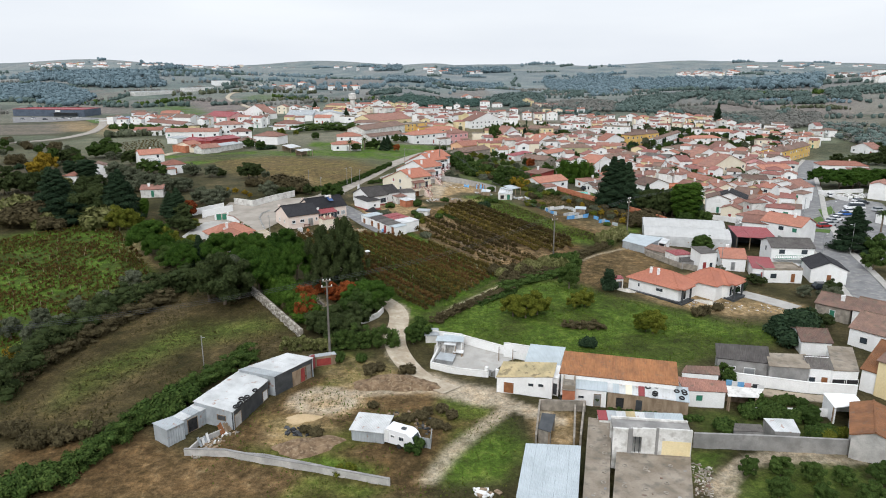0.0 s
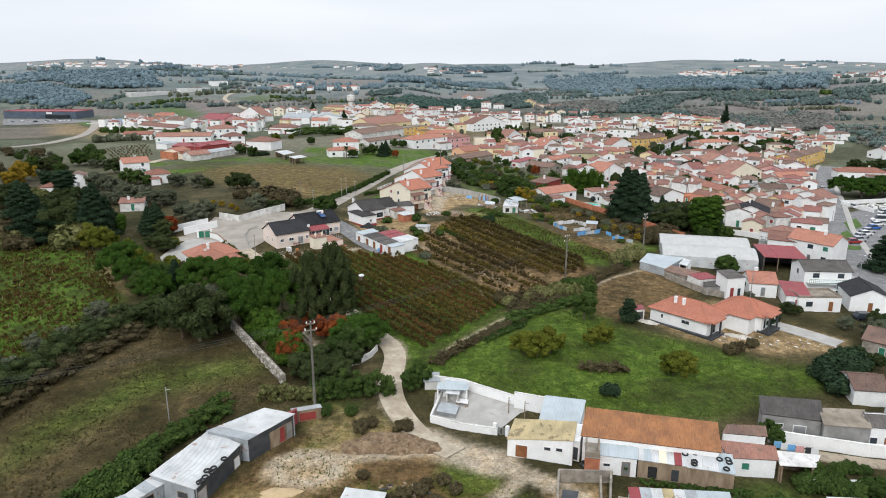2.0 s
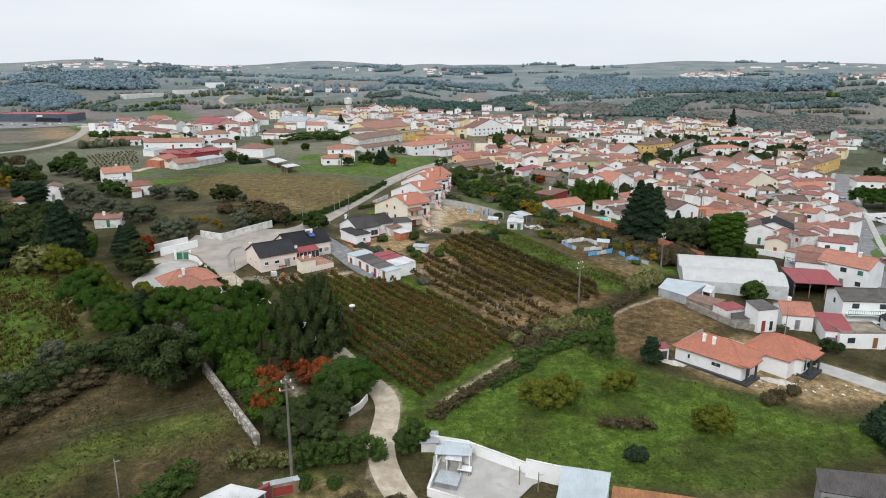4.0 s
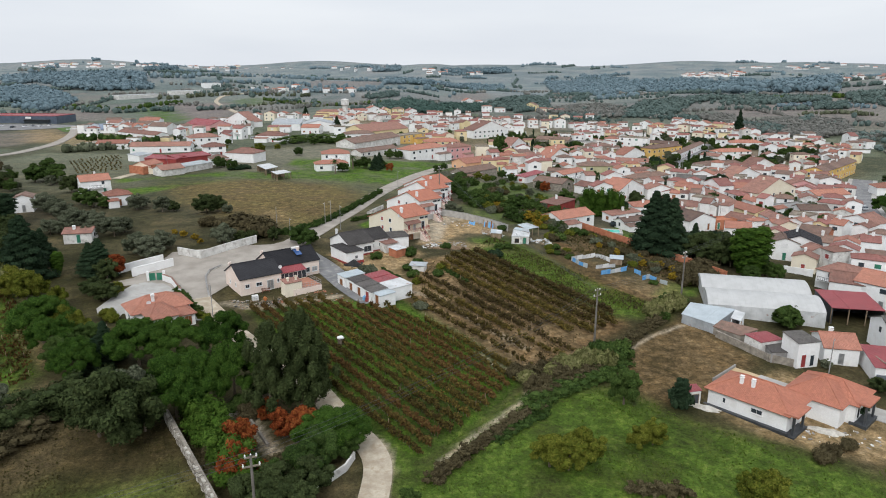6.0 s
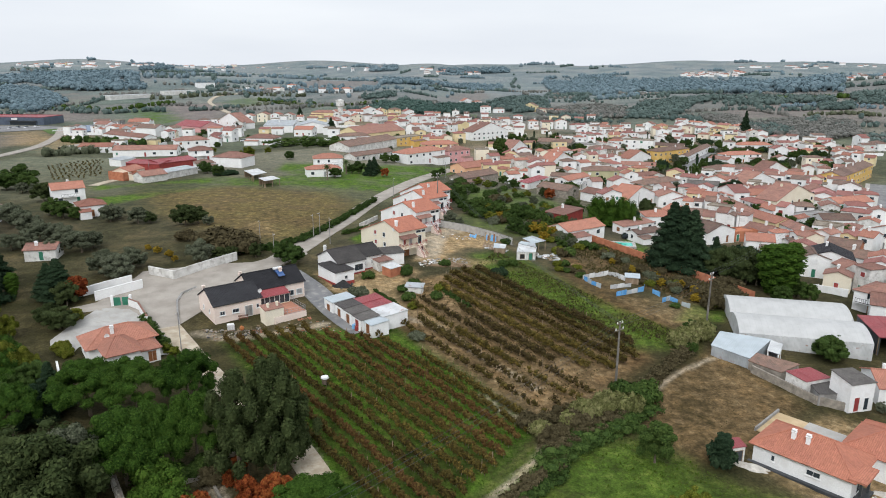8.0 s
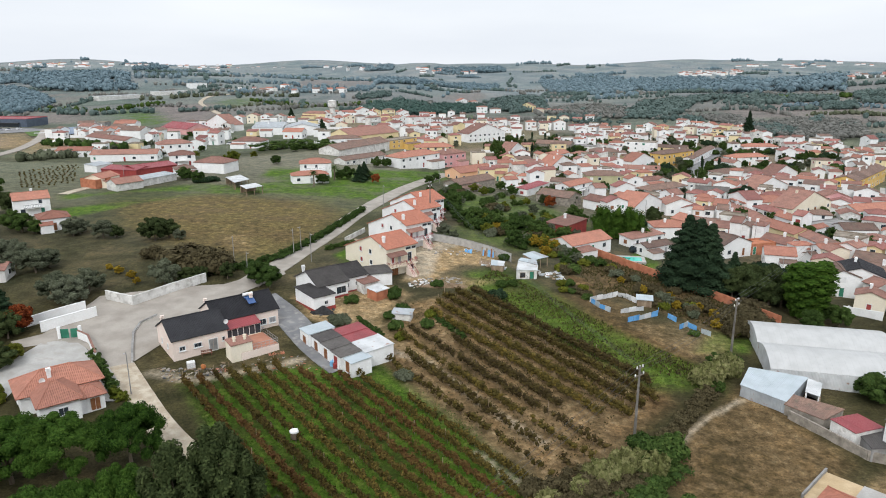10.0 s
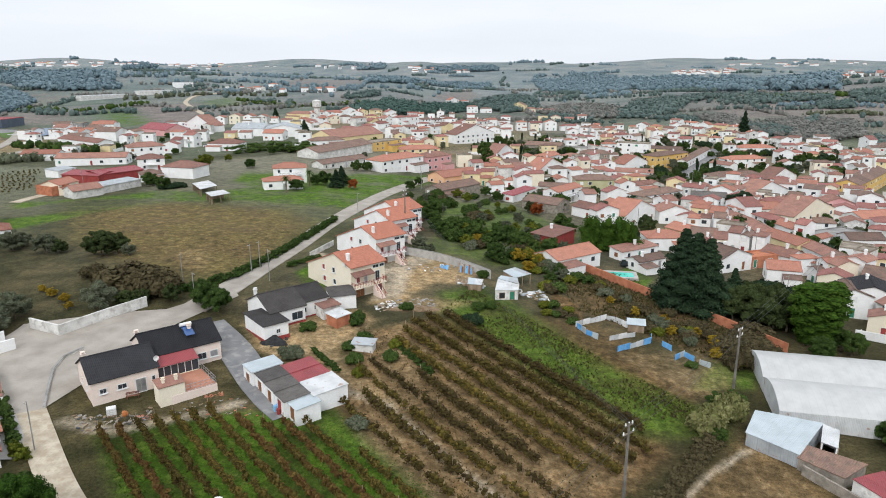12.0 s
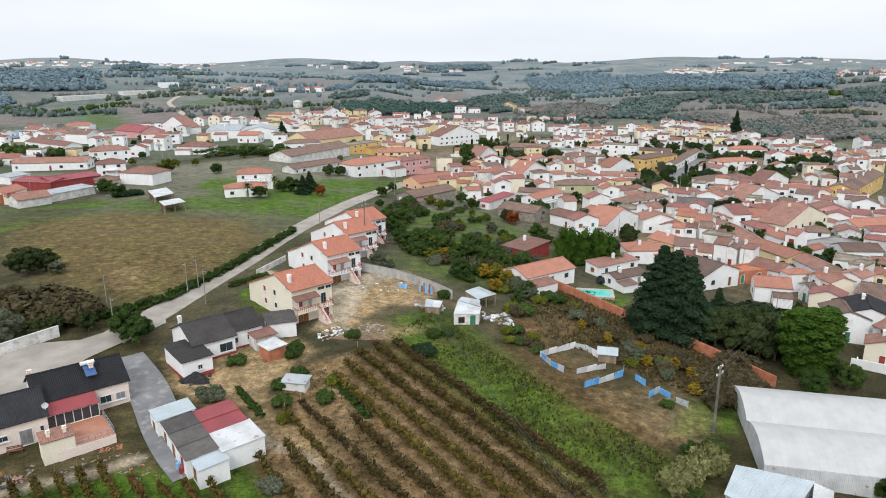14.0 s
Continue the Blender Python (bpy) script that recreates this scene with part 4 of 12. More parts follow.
def facade(ends, H=3.2, D=8.0, roof="gable", tiles="tile", wall="white", rise=None, end_on=False, kind="house", seed=None, blank=False, chim=None, group="town houses", label="", near=False, ops=None, band=None, crowd=None):
    """A house behind a line of wall given by its two ends; D is its depth away from the viewer. end_on: that wall is a gable end."""
    (x0, y0), (x1, y1) = ends
    if group == "town houses" and not blank:
        D *= 0.86
    L = max(math.hypot(x1 - x0, y1 - y0), 3.0)
    yaw = math.atan2(y1 - y0, x1 - x0)
    nx_, ny_ = -math.sin(yaw), math.cos(yaw)
    cx, cy = (x0 + x1) / 2 + nx_ * D / 2, (y0 + y1) / 2 + ny_ * D / 2
    rnd = random.Random(seed if seed is not None else int(abs(cx) * 31 + abs(cy) * 17))
    a, b, turn = (D, L, yaw + math.pi / 2) if end_on else (L, D, yaw)
    front, left, right = ("l", "f", "b") if end_on else ("f", "l", "r")
    if end_on:
        turn = yaw + math.pi / 2
    if rise is None:
        rise = (0.2 if roof == "flat" else min(b, a if roof == "hip" else b) / 2 * 0.36)
    op = []
    floors = 1 if H < 4.3 else (2 if H < 6.8 else 3)
    if not blank:
        fl = H / floors
        for side, length in ((front, L), (left, D) if cx > 5 else (right, D)):
            n = max(1, int(length / 3.6))
            for k in range(floors):
                for i in range(n):
                    u = (i + 0.5) / n * length - length / 2 + rnd.uniform(-0.25, 0.25)
                    if k == 0 and i == n // 2 and side == front:
                        op.append((side, u, 0.02, 1.0, 2.1, rnd.choice(["door", "green", "red", "metal"])))
                    elif rnd.random() < 0.82:
                        op.append((side, u, k * fl + 0.95, rnd.choice([1.0, 1.3, 1.5]), 1.2, "" if rnd.random() < 0.72 else rnd.choice(["frame", "green", "red", "door"])))
    if ops is not None:
        op = ops
    ch = []
    if chim is None:
        chim = rnd.random() < 0.4
    if chim and roof != "flat":
        ch.append((rnd.uniform(-0.3, 0.3) * a, rnd.uniform(-0.2, 0.2) * b, rnd.uniform(0.7, 1.1)))
    if crowd:
        z = np.mean([ground(cx + p * math.cos(turn) - q * math.sin(turn), cy + p * math.sin(turn) + q * math.cos(turn)) for p, q in ((-a / 2, -b / 2), (a / 2, -b / 2), (a / 2, b / 2), (-a / 2, b / 2))])
        m = pose(cx, cy, z, 0, 0, math.degrees(turn))
        FOOT.append((cx, cy, 0.5 * math.hypot(a, b)))
        crowd.add(wall_geo(a, b, H, roof, rise), [wall], m)
        crowd.add(roof_geo(a, b, H, roof, rise, 0.22), [tiles], m)
        for side, u, oz, w, oh, paint in op:
            crowd.add(inset_geo(w, oh, 0.09), ["frame", paint or "glass"], m @ side_pose(side, a, b, u, oz))
        for px, py, ph in ch:
            crowd.add(chimney_geo(ph), ["white"], m @ pose(px, py, H + rise * (1 - abs(py) / (b / 2))))
        return None
    if not label:
        label = "%s %s with a %s %s roof" % ({1: "single-storey", 2: "two-storey", 3: "three-storey"}[floors], WORDS[wall] + " " + kind, WORDS.get(tiles, "flat"), SHAPES[roof])
    h = house(cx, cy, math.degrees(turn), a, b, H, roof, rise, wall, tiles, op, ch, 0.24, label=label, name=kind.replace(" ", "_"), category=kind, group=group, near=near, band=band)
    if kind == "house" and not blank and not end_on and a > 6:
        pick = rnd.random()
        if pick < 0.4:
            # a low lean-to against the front
            w, d = a * rnd.uniform(0.35, 0.55), rnd.uniform(2.2, 3.4)
            wing(h, rnd.choice([-a / 2, a / 2 - w]), -b / 2 - d, w, d - 0.02, min(2.3, H * 0.62), "shed", 0.5, wall, rnd.choice([tiles, "oldtile", "tile"]), over=0.15)
        elif pick < 0.75 and floors > 1:
            # a balcony along the upper floor
            w = a * rnd.uniform(0.4, 0.9)
            g = Geo()
            g.box(0, -b / 2 - 0.6, H / 2, w, 1.2, 0.15)
            part("balcony", g, M["white"], h)
            g = Geo()
            g.box(0, -b / 2 - 1.16, H / 2 + 0.15, w, 0.06, 0.12)
            g.box(0, -b / 2 - 1.16, H / 2 + 0.95, w, 0.06, 0.06)
            for k in range(int(w / 0.4) + 1):
                g.box(-w / 2 + 0.05 + k * (w - 0.1) / int(w / 0.4), -b / 2 - 1.16, H / 2 + 0.15, 0.05, 0.05, 0.8)
            part("railing", g, M[rnd.choice(["frame", "darkmetal", "green"])], h)
    return h


def wing(h, u, v, L, W, H, roof, rise, wall, tiles, z=0.0, over=0.35, ops=(), chimneys=(), turn=0.0):
    """Another wing of a house: walls, roof and openings at a place in the house's own frame (front left corner u, v)."""
    m = pose(u, v, z, 0, 0, turn) @ pose(L / 2, W / 2, 0)
    w = part("wall", wall_geo(L, W, H, roof, rise), M[wall], h, at=m)
    part("roof", roof_geo(L, W, H, roof, rise, over), M[tiles], h, at=m)
    for side, a, oz, ow, oh, paint in ops:
        near_window(h, m @ side_pose(side, L, W, a, oz), ow, oh, paint, oz > 0.3, grid=1 if ow < 0.8 else 2)
    for cx, cy, ch in chimneys:
        part("chimney", chimney_geo(ch, 0.5), M["white" if wall == "white" else wall], h, at=m @ pose(cx, cy, H + rise * (1 - abs(cy) / (W / 2))))
    return m


def long_wall(name, line, h, t, mat, label, category="wall", cap=None, group="", kind="", step=6.0):
    """A free-standing wall along a line, following the ground, with a coping."""
    g = Geo()
    for (x0, y0), (x1, y1) in zip(line, line[1:]):
        n = max(1, round(math.hypot(x1 - x0, y1 - y0) / step))
        nrm = Vector((-(y1 - y0), x1 - x0)).normalized() * t / 2
        for k in range(n):
            ax, ay = x0 + (x1 - x0) * k / n, y0 + (y1 - y0) * k / n
            bx, by = x0 + (x1 - x0) * (k + 1) / n, y0 + (y1 - y0) * (k + 1) / n
            za, zb = ground(ax, ay), ground(bx, by)
            ring = [(ax - nrm.x, ay - nrm.y, za), (bx - nrm.x, by - nrm.y, zb), (bx + nrm.x, by + nrm.y, zb), (ax + nrm.x, ay + nrm.y, za)]
            g.solid([(p[0], p[1], p[2] - 0.6) for p in ring], [(p[0], p[1], p[2] + h) for p in ring])
            if cap:
                w = nrm * 0.35
                top = [(ax - nrm.x - w.x, ay - nrm.y - w.y, za + h + 0.003), (bx - nrm.x - w.x, by - nrm.y - w.y, zb + h + 0.003), (bx + nrm.x + w.x, by + nrm.y + w.y, zb + h + 0.003), (ax + nrm.x + w.x, ay + nrm.y + w.y, za + h + 0.003)]
                g.solid(top, [(p[0], p[1], p[2] + 0.07) for p in top], 1)
    return lone(name, g, [M[mat], M[cap or mat]], label, category, group=group, kind=kind)


def strip(name, line, width, mat, label, lift=0.1, category="road", edges=None, step=1.5):
    """A road or path laid on the ground along a line, a little raised, with its thickness."""
    pts = []
    for (x0, y0), (x1, y1) in zip(line, line[1:]):
        n = max(1, round(math.hypot(x1 - x0, y1 - y0) / step))
        pts += [Vector((x0 + (x1 - x0) * k / n, y0 + (y1 - y0) * k / n)) for k in range(n)]
    pts.append(Vector(line[-1]))
    for _ in range(12):
        pts = [pts[0]] + [(p + q * 2 + r) / 4 for p, q, r in zip(pts, pts[1:], pts[2:])] + [pts[-1]]
    offs = (-0.5, -0.5, -0.25, 0.0, 0.25, 0.5, 0.5)
    cols = len(offs)
    v, f = [], []
    for i, p in enumerate(pts):
        d = (pts[min(i + 2, len(pts) - 1)] - pts[max(i - 2, 0)]).normalized()
        nrm = Vector((-d.y, d.x))
        wob = 1 + 0.02 * math.sin(i * 0.23)
        for k in range(cols):
            q = p + nrm * offs[k] * width * wob
            v.append((q.x, q.y, ground(q.x, q.y) + (lift + 0.03 if 0 < k < cols - 1 else -0.4)))
    for i in range(len(pts) - 1):
        for k in range(cols - 1):
            n = i * cols + k
            f.append((n, n + cols, n + cols + 1, n + 1))
    me = bpy.data.meshes.new(name)
    me.from_pydata(v, [], f)
    me.materials.append(M[mat])
    return tagged(new(name, me), label, category, kind="structure")


def patch(name, poly, mat, label, lift=0.12, category="pavement", step=2.0):
    """A paved area on the ground, filled from its outline."""
    bm = bmesh.new()
    vs = []
    for (x0, y0), (x1, y1) in zip(poly, poly[1:] + poly[:1]):
        n = max(1, round(math.hypot(x1 - x0, y1 - y0) / step))
        for k in range(n):
            vs.append(bm.verts.new((x0 + (x1 - x0) * k / n, y0 + (y1 - y0) * k / n, 0)))
    bm.faces.new(vs)
    bmesh.ops.triangulate(bm, faces=bm.faces[:])
    for _ in range(2):
        bmesh.ops.subdivide_edges(bm, edges=[e for e in bm.edges if e.calc_length() > 3], cuts=1)
        bmesh.ops.triangulate(bm, faces=bm.faces[:])
    for v in bm.verts:
        v.co.z = ground(v.co.x, v.co.y) + lift
    for f in bm.faces:
        if f.normal.z < 0:
            f.normal_flip()
    side = bmesh.ops.extrude_face_region(bm, geom=bm.faces[:])
    for v in side["geom"]:
        if isinstance(v, bmesh.types.BMVert):
            v.co.z += 0.02
    me = bpy.data.meshes.new(name)
    bm.to_mesh(me)
    bm.free()
    me.materials.append(M[mat])
    return tagged(new(name, me), label, category, kind="structure")


# ---- roads and paved places ----
patch("road", [(-37.0, 216.9), (-39.9, 205.3), (-45.9, 198.1), (-52.0, 193.3), (-56.4, 190.1), (-60.2, 192.0), (-65.1, 195.4), (-65.2, 192.9), (-61.1, 186.0), (-63.6, 182.6), (-70.8, 177.2), (-69.1, 174.6), (-63.2, 177.0), (-59.4, 176.6), (-57.0, 174.6), (-54.5, 171.9), (-51.7, 168.8), (-48.2, 170.4), (-50.6, 176.3), (-52.1, 180.3), (-52.3, 183.3), (-50.3, 185.9), (-44.9, 190.1), (-39.9, 195.4), (-37.3, 200.2), (-33.2, 208.7)], "pale", "pale asphalt road widening at the bend", category="road")
strip("road", [(-39.3, 201.4), (-35.9, 212.6), (-33.6, 224.9), (-29.4, 243.0), (-26.6, 261.7), (-21.7, 286.9), (-15.0, 316.7), (-8.0, 341.9), (0.6, 370.2)], 5.2, "pale", "pale worn village road between fields and houses")
strip("road", [(-51.2, 171.9), (-45.1, 163.8), (-39.9, 157.0), (-36.0, 152.2)] + [(-27.2, 143.8), (-19.7, 135.2), (-17.1, 130.6), (-14.2, 125.8)] + [(-9.9, 121.8), (-8.9, 117.3), (-9.5, 112.4), (-10.2, 107.7), (-8.9, 103.1), (-6.4, 98.9), (-2.8, 93.2), (0.2, 91.5)], 3.6, "dirt", "pale dirt lane beside the vineyard")
patch("pavement", [(-67.2, 164.1), (-66.8, 170.6), (-65.6, 176.7), (-60.9, 178.3), (-57.0, 174.5), (-54.3, 171.4), (-50.7, 168.6), (-47.2, 164.2), (-45.7, 159.6), (-48.0, 159.5), (-52.7, 167.4), (-61.5, 166.1), (-60.0, 162.1), (-65.5, 161.2)], "paving", "pale concrete forecourt of the bungalow")
strip("road", [(-34.8, 196.5), (-28.4, 188.8), (-23.4, 180.2), (-19.4, 174.0), (-15.6, 169.9)], 5.2, "asphalt", "grey asphalt driveway beside the house")
patch("pavement", [(-3.0, 101.2), (6.2, 97.3), (9.3, 101.0), (12.1, 102.3), (8.6, 104.5), (0.2, 108.1), (-2.7, 106.8)], "paving", "pale concrete yard inside white walls")
strip("road", [(82.0, 116.3), (85.1, 128.1), (93.7, 155.6), (100.4, 179.8), (115.9, 218.0), (138.0, 262.9), (159.1, 309.0), (190.0, 359.5)], 8.0, "asphalt", "grey asphalt main road with pale kerbs")
patch("pavement", [(94.8, 173.3), (109.7, 159.6), (141.4, 209.3), (154.5, 242.6), (148.0, 252.6), (128.4, 238.9), (108.0, 200.8)], "asphalt", "asphalt car park with grass islands", lift=0.08)
strip("road", [(95.0, 364.2), (109.6, 387.2), (129.8, 422.4), (147.2, 453.6), (171.8, 503.2)], 7.5, "asphalt", "asphalt village street between houses", lift=0.2)
main_road = [(82.0, 116.3), (85.1, 128.1), (93.7, 155.6), (100.4, 179.8), (115.9, 218.0), (138.0, 262.9), (159.1, 309.0), (190.0, 359.5)]
for side in (-4.9, 4.9):
    kerb_line = []
    for k, (kx, ky) in enumerate(main_road):
        (ax, ay), (bx, by) = main_road[max(k - 1, 0)], main_road[min(k + 1, len(main_road) - 1)]
        n_ = math.hypot(bx - ax, by - ay)
        kerb_line.append((kx - (by - ay) / n_ * side, ky + (bx - ax) / n_ * side))
    strip("pavement", kerb_line, 1.7, "paving", "raised pale pavement along the main road", lift=0.2, category="pavement")
strip("road", [(57.0, 137.0), (62.4, 132.6), (67.5, 126.3)], 4.0, "paving", "pale concrete driveway of the new house")
strip("road", [(95.1, 279.8), (97.7, 262.4), (98.6, 245.4), (100.6, 233.4)], 5.0, "asphalt", "narrow asphalt street between rows of houses", lift=0.2)

strip("road", [(-217.1, 440.8), (-221.1, 477.7), (-207.7, 501.0), (-210.5, 555.1)], 6.0, "pale", "pale road on the far side of the fields", lift=0.3, step=6)
strip("road", [(-123.9, 291.0), (-122.6, 303.3), (-117.2, 313.1), (-116.2, 323.9)], 3.5, "dirt", "pale dirt lane to the farm court", lift=0.15)
strip("road", [(-200.4, 705.1), (-263.1, 837.0), (-290.5, 892.9), (-309.2, 978.4), (-289.6, 1018.8)], 5.0, "dirt", "pale track winding up the far fields", lift=0.6, step=8)

# ---- farm sheds in the foreground ----
def lean_shed(ends, D, H, rise, wall, tiles, label, ops=(), name="shed", category="shed", over=0.25):
    (x0, y0), (x1, y1) = ends
    L = math.hypot(x1 - x0, y1 - y0)
    yaw = math.atan2(y1 - y0, x1 - x0)
    return house((x0 + x1) / 2 - math.sin(yaw) * D / 2, (y0 + y1) / 2 + math.cos(yaw) * D / 2, math.degrees(yaw), L, D, H, "shed", rise, wall, tiles, ops, label=label, name=name, category=category, over=over)


def tyre_mesh():
    g = Geo()
    n, k = 14, 6
    for i in range(n):
        for j in range(k):
            q = []
            for di, dj in ((0, 0), (1, 0), (1, 1), (0, 1)):
                a, b = 6.2832 * (i + di) / n, 6.2832 * (j + dj) / k
                r = 0.3 + 0.11 * math.cos(b)
                q.append((r * math.cos(a), r * math.sin(a), 0.11 + 0.11 * math.sin(b)))
            g.face(q)
    return g.mesh("tyre", M["black"])


TYRE = tyre_mesh()


def tyre(x, y, z, tilt=0.0, yaw=0.0):
    ob = tagged(new("tyre", TYRE), "old black car tyre weighing down a sheet roof", "tyre", "roof tyres")
    ob.matrix_basis = pose(x, y, z, tilt, 0, yaw)
    return ob


def quad_shed(name, ring, highs, walls, roofs, label, category="shed", ops=(), open_sides=(), over=0.15, group="farm buildings", parapet=0.0, thick=0.08):
    """A low building over four corners (front left, front right, back right, back left), each with its own height.
    walls: one material a side or one for all; roofs: the sheets from left to right; open_sides carry posts in place of a wall."""
    x0, y0 = ring[0]
    base = ground(x0, y0)
    q = [Vector((x - x0, y - y0, ground(x, y) - base)) for x, y in ring]
    FOOT.append((sum(p[0] for p in ring) / 4, sum(p[1] for p in ring) / 4, 0.4 * (q[2] - q[0]).length))
    h = thing(name, label, category, pose(x0, y0, base), group)
    mid = sum(q, Vector()) / 4
    for i in range(4):
        j = (i + 1) % 4
        wall = walls if isinstance(walls, str) else walls[i]
        a, b = q[i], q[j]
        d = (b - a).normalized()
        inn = Vector((-d.y, d.x, 0)).normalized() * 0.18
        za, zb = Vector((0, 0, highs[i] - 0.02)), Vector((0, 0, highs[j] - 0.02))
        if i in open_sides:
            n = max(1, round((b - a).length / 3.2))
            for k in range(n + 1):
                p = a.lerp(b, k / n) + inn
                g = Geo()
                g.box(p.x, p.y, p.z - 0.5, 0.16, 0.16, highs[i] + (highs[j] - highs[i]) * k / n + 0.45)
                part("post", g, M["wood"], h)
            continue
        g = Geo()
        dn = Vector((0, 0, -0.8))
        g.solid([a + dn, b + dn, b + inn + dn, a + inn + dn], [a + za, b + zb, b + inn + zb, a + inn + za])
        part("wall", g, M[wall], h)
    top = [p + Vector((0, 0, e)) for p, e in zip(q, highs)]
    out = [p + Vector((p.x - mid.x, p.y - mid.y, 0)).normalized() * over for p in top]
    roofs = [roofs] if isinstance(roofs, str) else roofs
    n = len(roofs)
    for k, m in enumerate(roofs):
        g = Geo()
        gap = 0.0 if n == 1 else 0.004
        c = [out[0].lerp(out[1], k / n + gap / n), out[0].lerp(out[1], (k + 1) / n - gap / n), out[3].lerp(out[2], (k + 1) / n - gap / n), out[3].lerp(out[2], k / n + gap / n)]
        slab(g, [p + Vector((0, 0, 0.02 * (k % 2))) for p in c], thick, out[1] - out[0])
        part("roof" if n == 1 else "roof_sheet", g, M[m], h)
    if parapet:
        for i in range(4):
            a, b = top[i], top[(i + 1) % 4]
            d = (b - a).normalized()
            inn = Vector((-d.y, d.x, 0)).normalized() * 0.2
            g = Geo()
            up = Vector((0, 0, parapet))
            g.solid([a, b, b + inn, a + inn], [a + up, b + up, b + inn + up, a + inn + up])
            part("parapet", g, M["slab"], h)
    for i, t, z, w, oh, paint in ops:
        a, b = q[i], q[(i + 1) % 4]
        p = a.lerp(b, t)
        d = b - a
        me = shut_mesh(w, oh, paint, "wood" if category in ("shed", "hut", "lean-to") else "frame") if paint else window_mesh(w, oh)
        part("door" if z < 0.3 else "window", me, None, h, at=pose(p.x, p.y, p.z + z, 0, 0, math.degrees(math.atan2(d.y, d.x))))
    return h


# the two open sheds of white sheets and the grey huts beside them
# dark front sheets stand for the shade inside the open fronts
quad_shed("shed", [(-28.3, 79.5), (-26.0, 88.1), (-30.6, 90.5), (-34.1, 81.6)], (2.6, 2.6, 2.9, 2.9), ("darkmetal", "greysheet", "greysheet", "greysheet"), ["sheet", "sheet", "sheet", "sheet", "sheet"], "open shed under white corrugated sheets with tyres, dark front sheet for its shade", ops=[(0, 0.12, 0.02, 1.6, 1.9, "blocks"), (0, 0.9, 0.05, 1.3, 1.5, "frame")] + [(3, 0.7, 1.0, 1.4, 0.8, "darkmetal")])
quad_shed("shed", [(-25.1, 88.5), (-20.8, 94.5), (-24.9, 95.3), (-30.5, 89.9)], (3.0, 3.0, 3.3, 3.3), ("darkmetal", "greysheet", "greysheet", "greysheet"), ["greysheet", "sheet", "sheet", "sheet", "sheet"], "long open shed under weathered white corrugated sheets, dark front sheet for its shade", ops=[(0, 0.55, 0.02, 1.6, 2.3, "wood"), (0, 0.72, 0.02, 1.3, 2.3, "red"), (0, 0.85, 0.02, 1.3, 2.3, "metal")])
quad_shed("wall_panel", [(-22.8, 95.0), (-21.3, 96.5), (-21.2, 97.3), (-22.6, 95.7)], (2.2, 2.2, 2.2, 2.2), "redsheet", "redsheet", "red sheet partition at the end of the shed", "panel")
# the black panel stands for the shaded opening of the hut
quad_shed("hut", [(-34.2, 78.1), (-32.3, 81.2), (-34.0, 82.5), (-35.8, 78.7)], (2.2, 2.2, 2.3, 2.3), "greysheet", ["sheet", "greysheet", "sheet"], "grey corrugated iron hut with a patched roof", "hut", ops=[(0, 0.35, 0.02, 1.6, 1.9, "black")])
quad_shed("hut", [(-35.3, 75.5), (-33.9, 77.4), (-35.9, 78.7), (-37.7, 77.1)], (2.3, 2.3, 2.3, 2.3), "greysheet", "greysheet", "plain grey corrugated iron hut", "hut")
quad_shed("shed", [(-21.6, 97.4), (-18.1, 98.7), (-18.5, 99.2), (-22.0, 97.9)], (1.6, 1.6, 1.8, 1.8), ("wood", "wood", "wood", "wood"), "greysheet", "low lean-to of rusty boards and sheets", ops=[(0, 0.5, 0.02, 2.4, 1.3, "red")])
long_wall("wall", [(-32.6, 73.7), (-27.5, 73.6), (-23.4, 72.4), (-15.8, 70.5), (-6.9, 68.0)], 0.9, 0.25, "blocks", "low cement block wall round the paddock", cap="concrete")
long_wall("wall", [(-27.6, 73.8), (-22.5, 73.2), (-15.2, 71.0)], 0.5, 0.2, "blocks", "second course of low block wall beside the paddock", cap="concrete")
long_wall("wall", [(-32.3, 73.7), (-31.6, 76.4), (-30.0, 78.1), (-28.4, 81.1)], 0.7, 0.2, "blocks", "short broken cement block wall")

# white-walled concrete yard and the sheds beside it
for ends, h in (([(-3.2, 100.0), (5.8, 96.1)], 1.0), ([(-3.2, 100.0), (-1.3, 107.5)], 1.0), ([(-4.0, 108.9), (1.9, 107.6)], 1.6), ([(1.9, 107.6), (8.7, 103.3)], 1.5), ([(8.6, 102.6), (13.0, 100.7)], 2.5)):
    long_wall("wall", ends, h, 0.22, "white", "whitewashed wall round the concrete yard", cap="oldwhite", group="yard walls")
quad_shed("shelter", [(-1.1, 104.0), (0.7, 103.7), (0.9, 105.0), (-0.8, 105.4)], (1.9, 1.9, 1.9, 1.9), "oldwhite", "sheet", "small white kennel shelter in the yard", "shelter", open_sides=(0,))
quad_shed("shelter", [(-2.4, 104.6), (1.9, 104.3), (2.1, 105.5), (-2.1, 106.0)], (2.1, 2.1, 2.2, 2.2), "white", "bluesheet", "lean-to with a pale sheet roof along the yard wall", "shelter", open_sides=(0,))
quad_shed("outbuilding", [(6.7, 90.8), (14.4, 88.5), (15.4, 92.0), (8.0, 94.2)], (2.3, 3.4, 3.9, 3.2), "white", ["mosssheet", "mosssheet", "mosssheet"], "white outbuilding with a lichen-covered sheet roof", "outbuilding", ops=[(0, 0.22, 0.02, 1.6, 1.8, "door"), (0, 0.62, 1.5, 0.9, 0.6, ""), (0, 0.8, 1.6, 0.9, 0.6, "")])
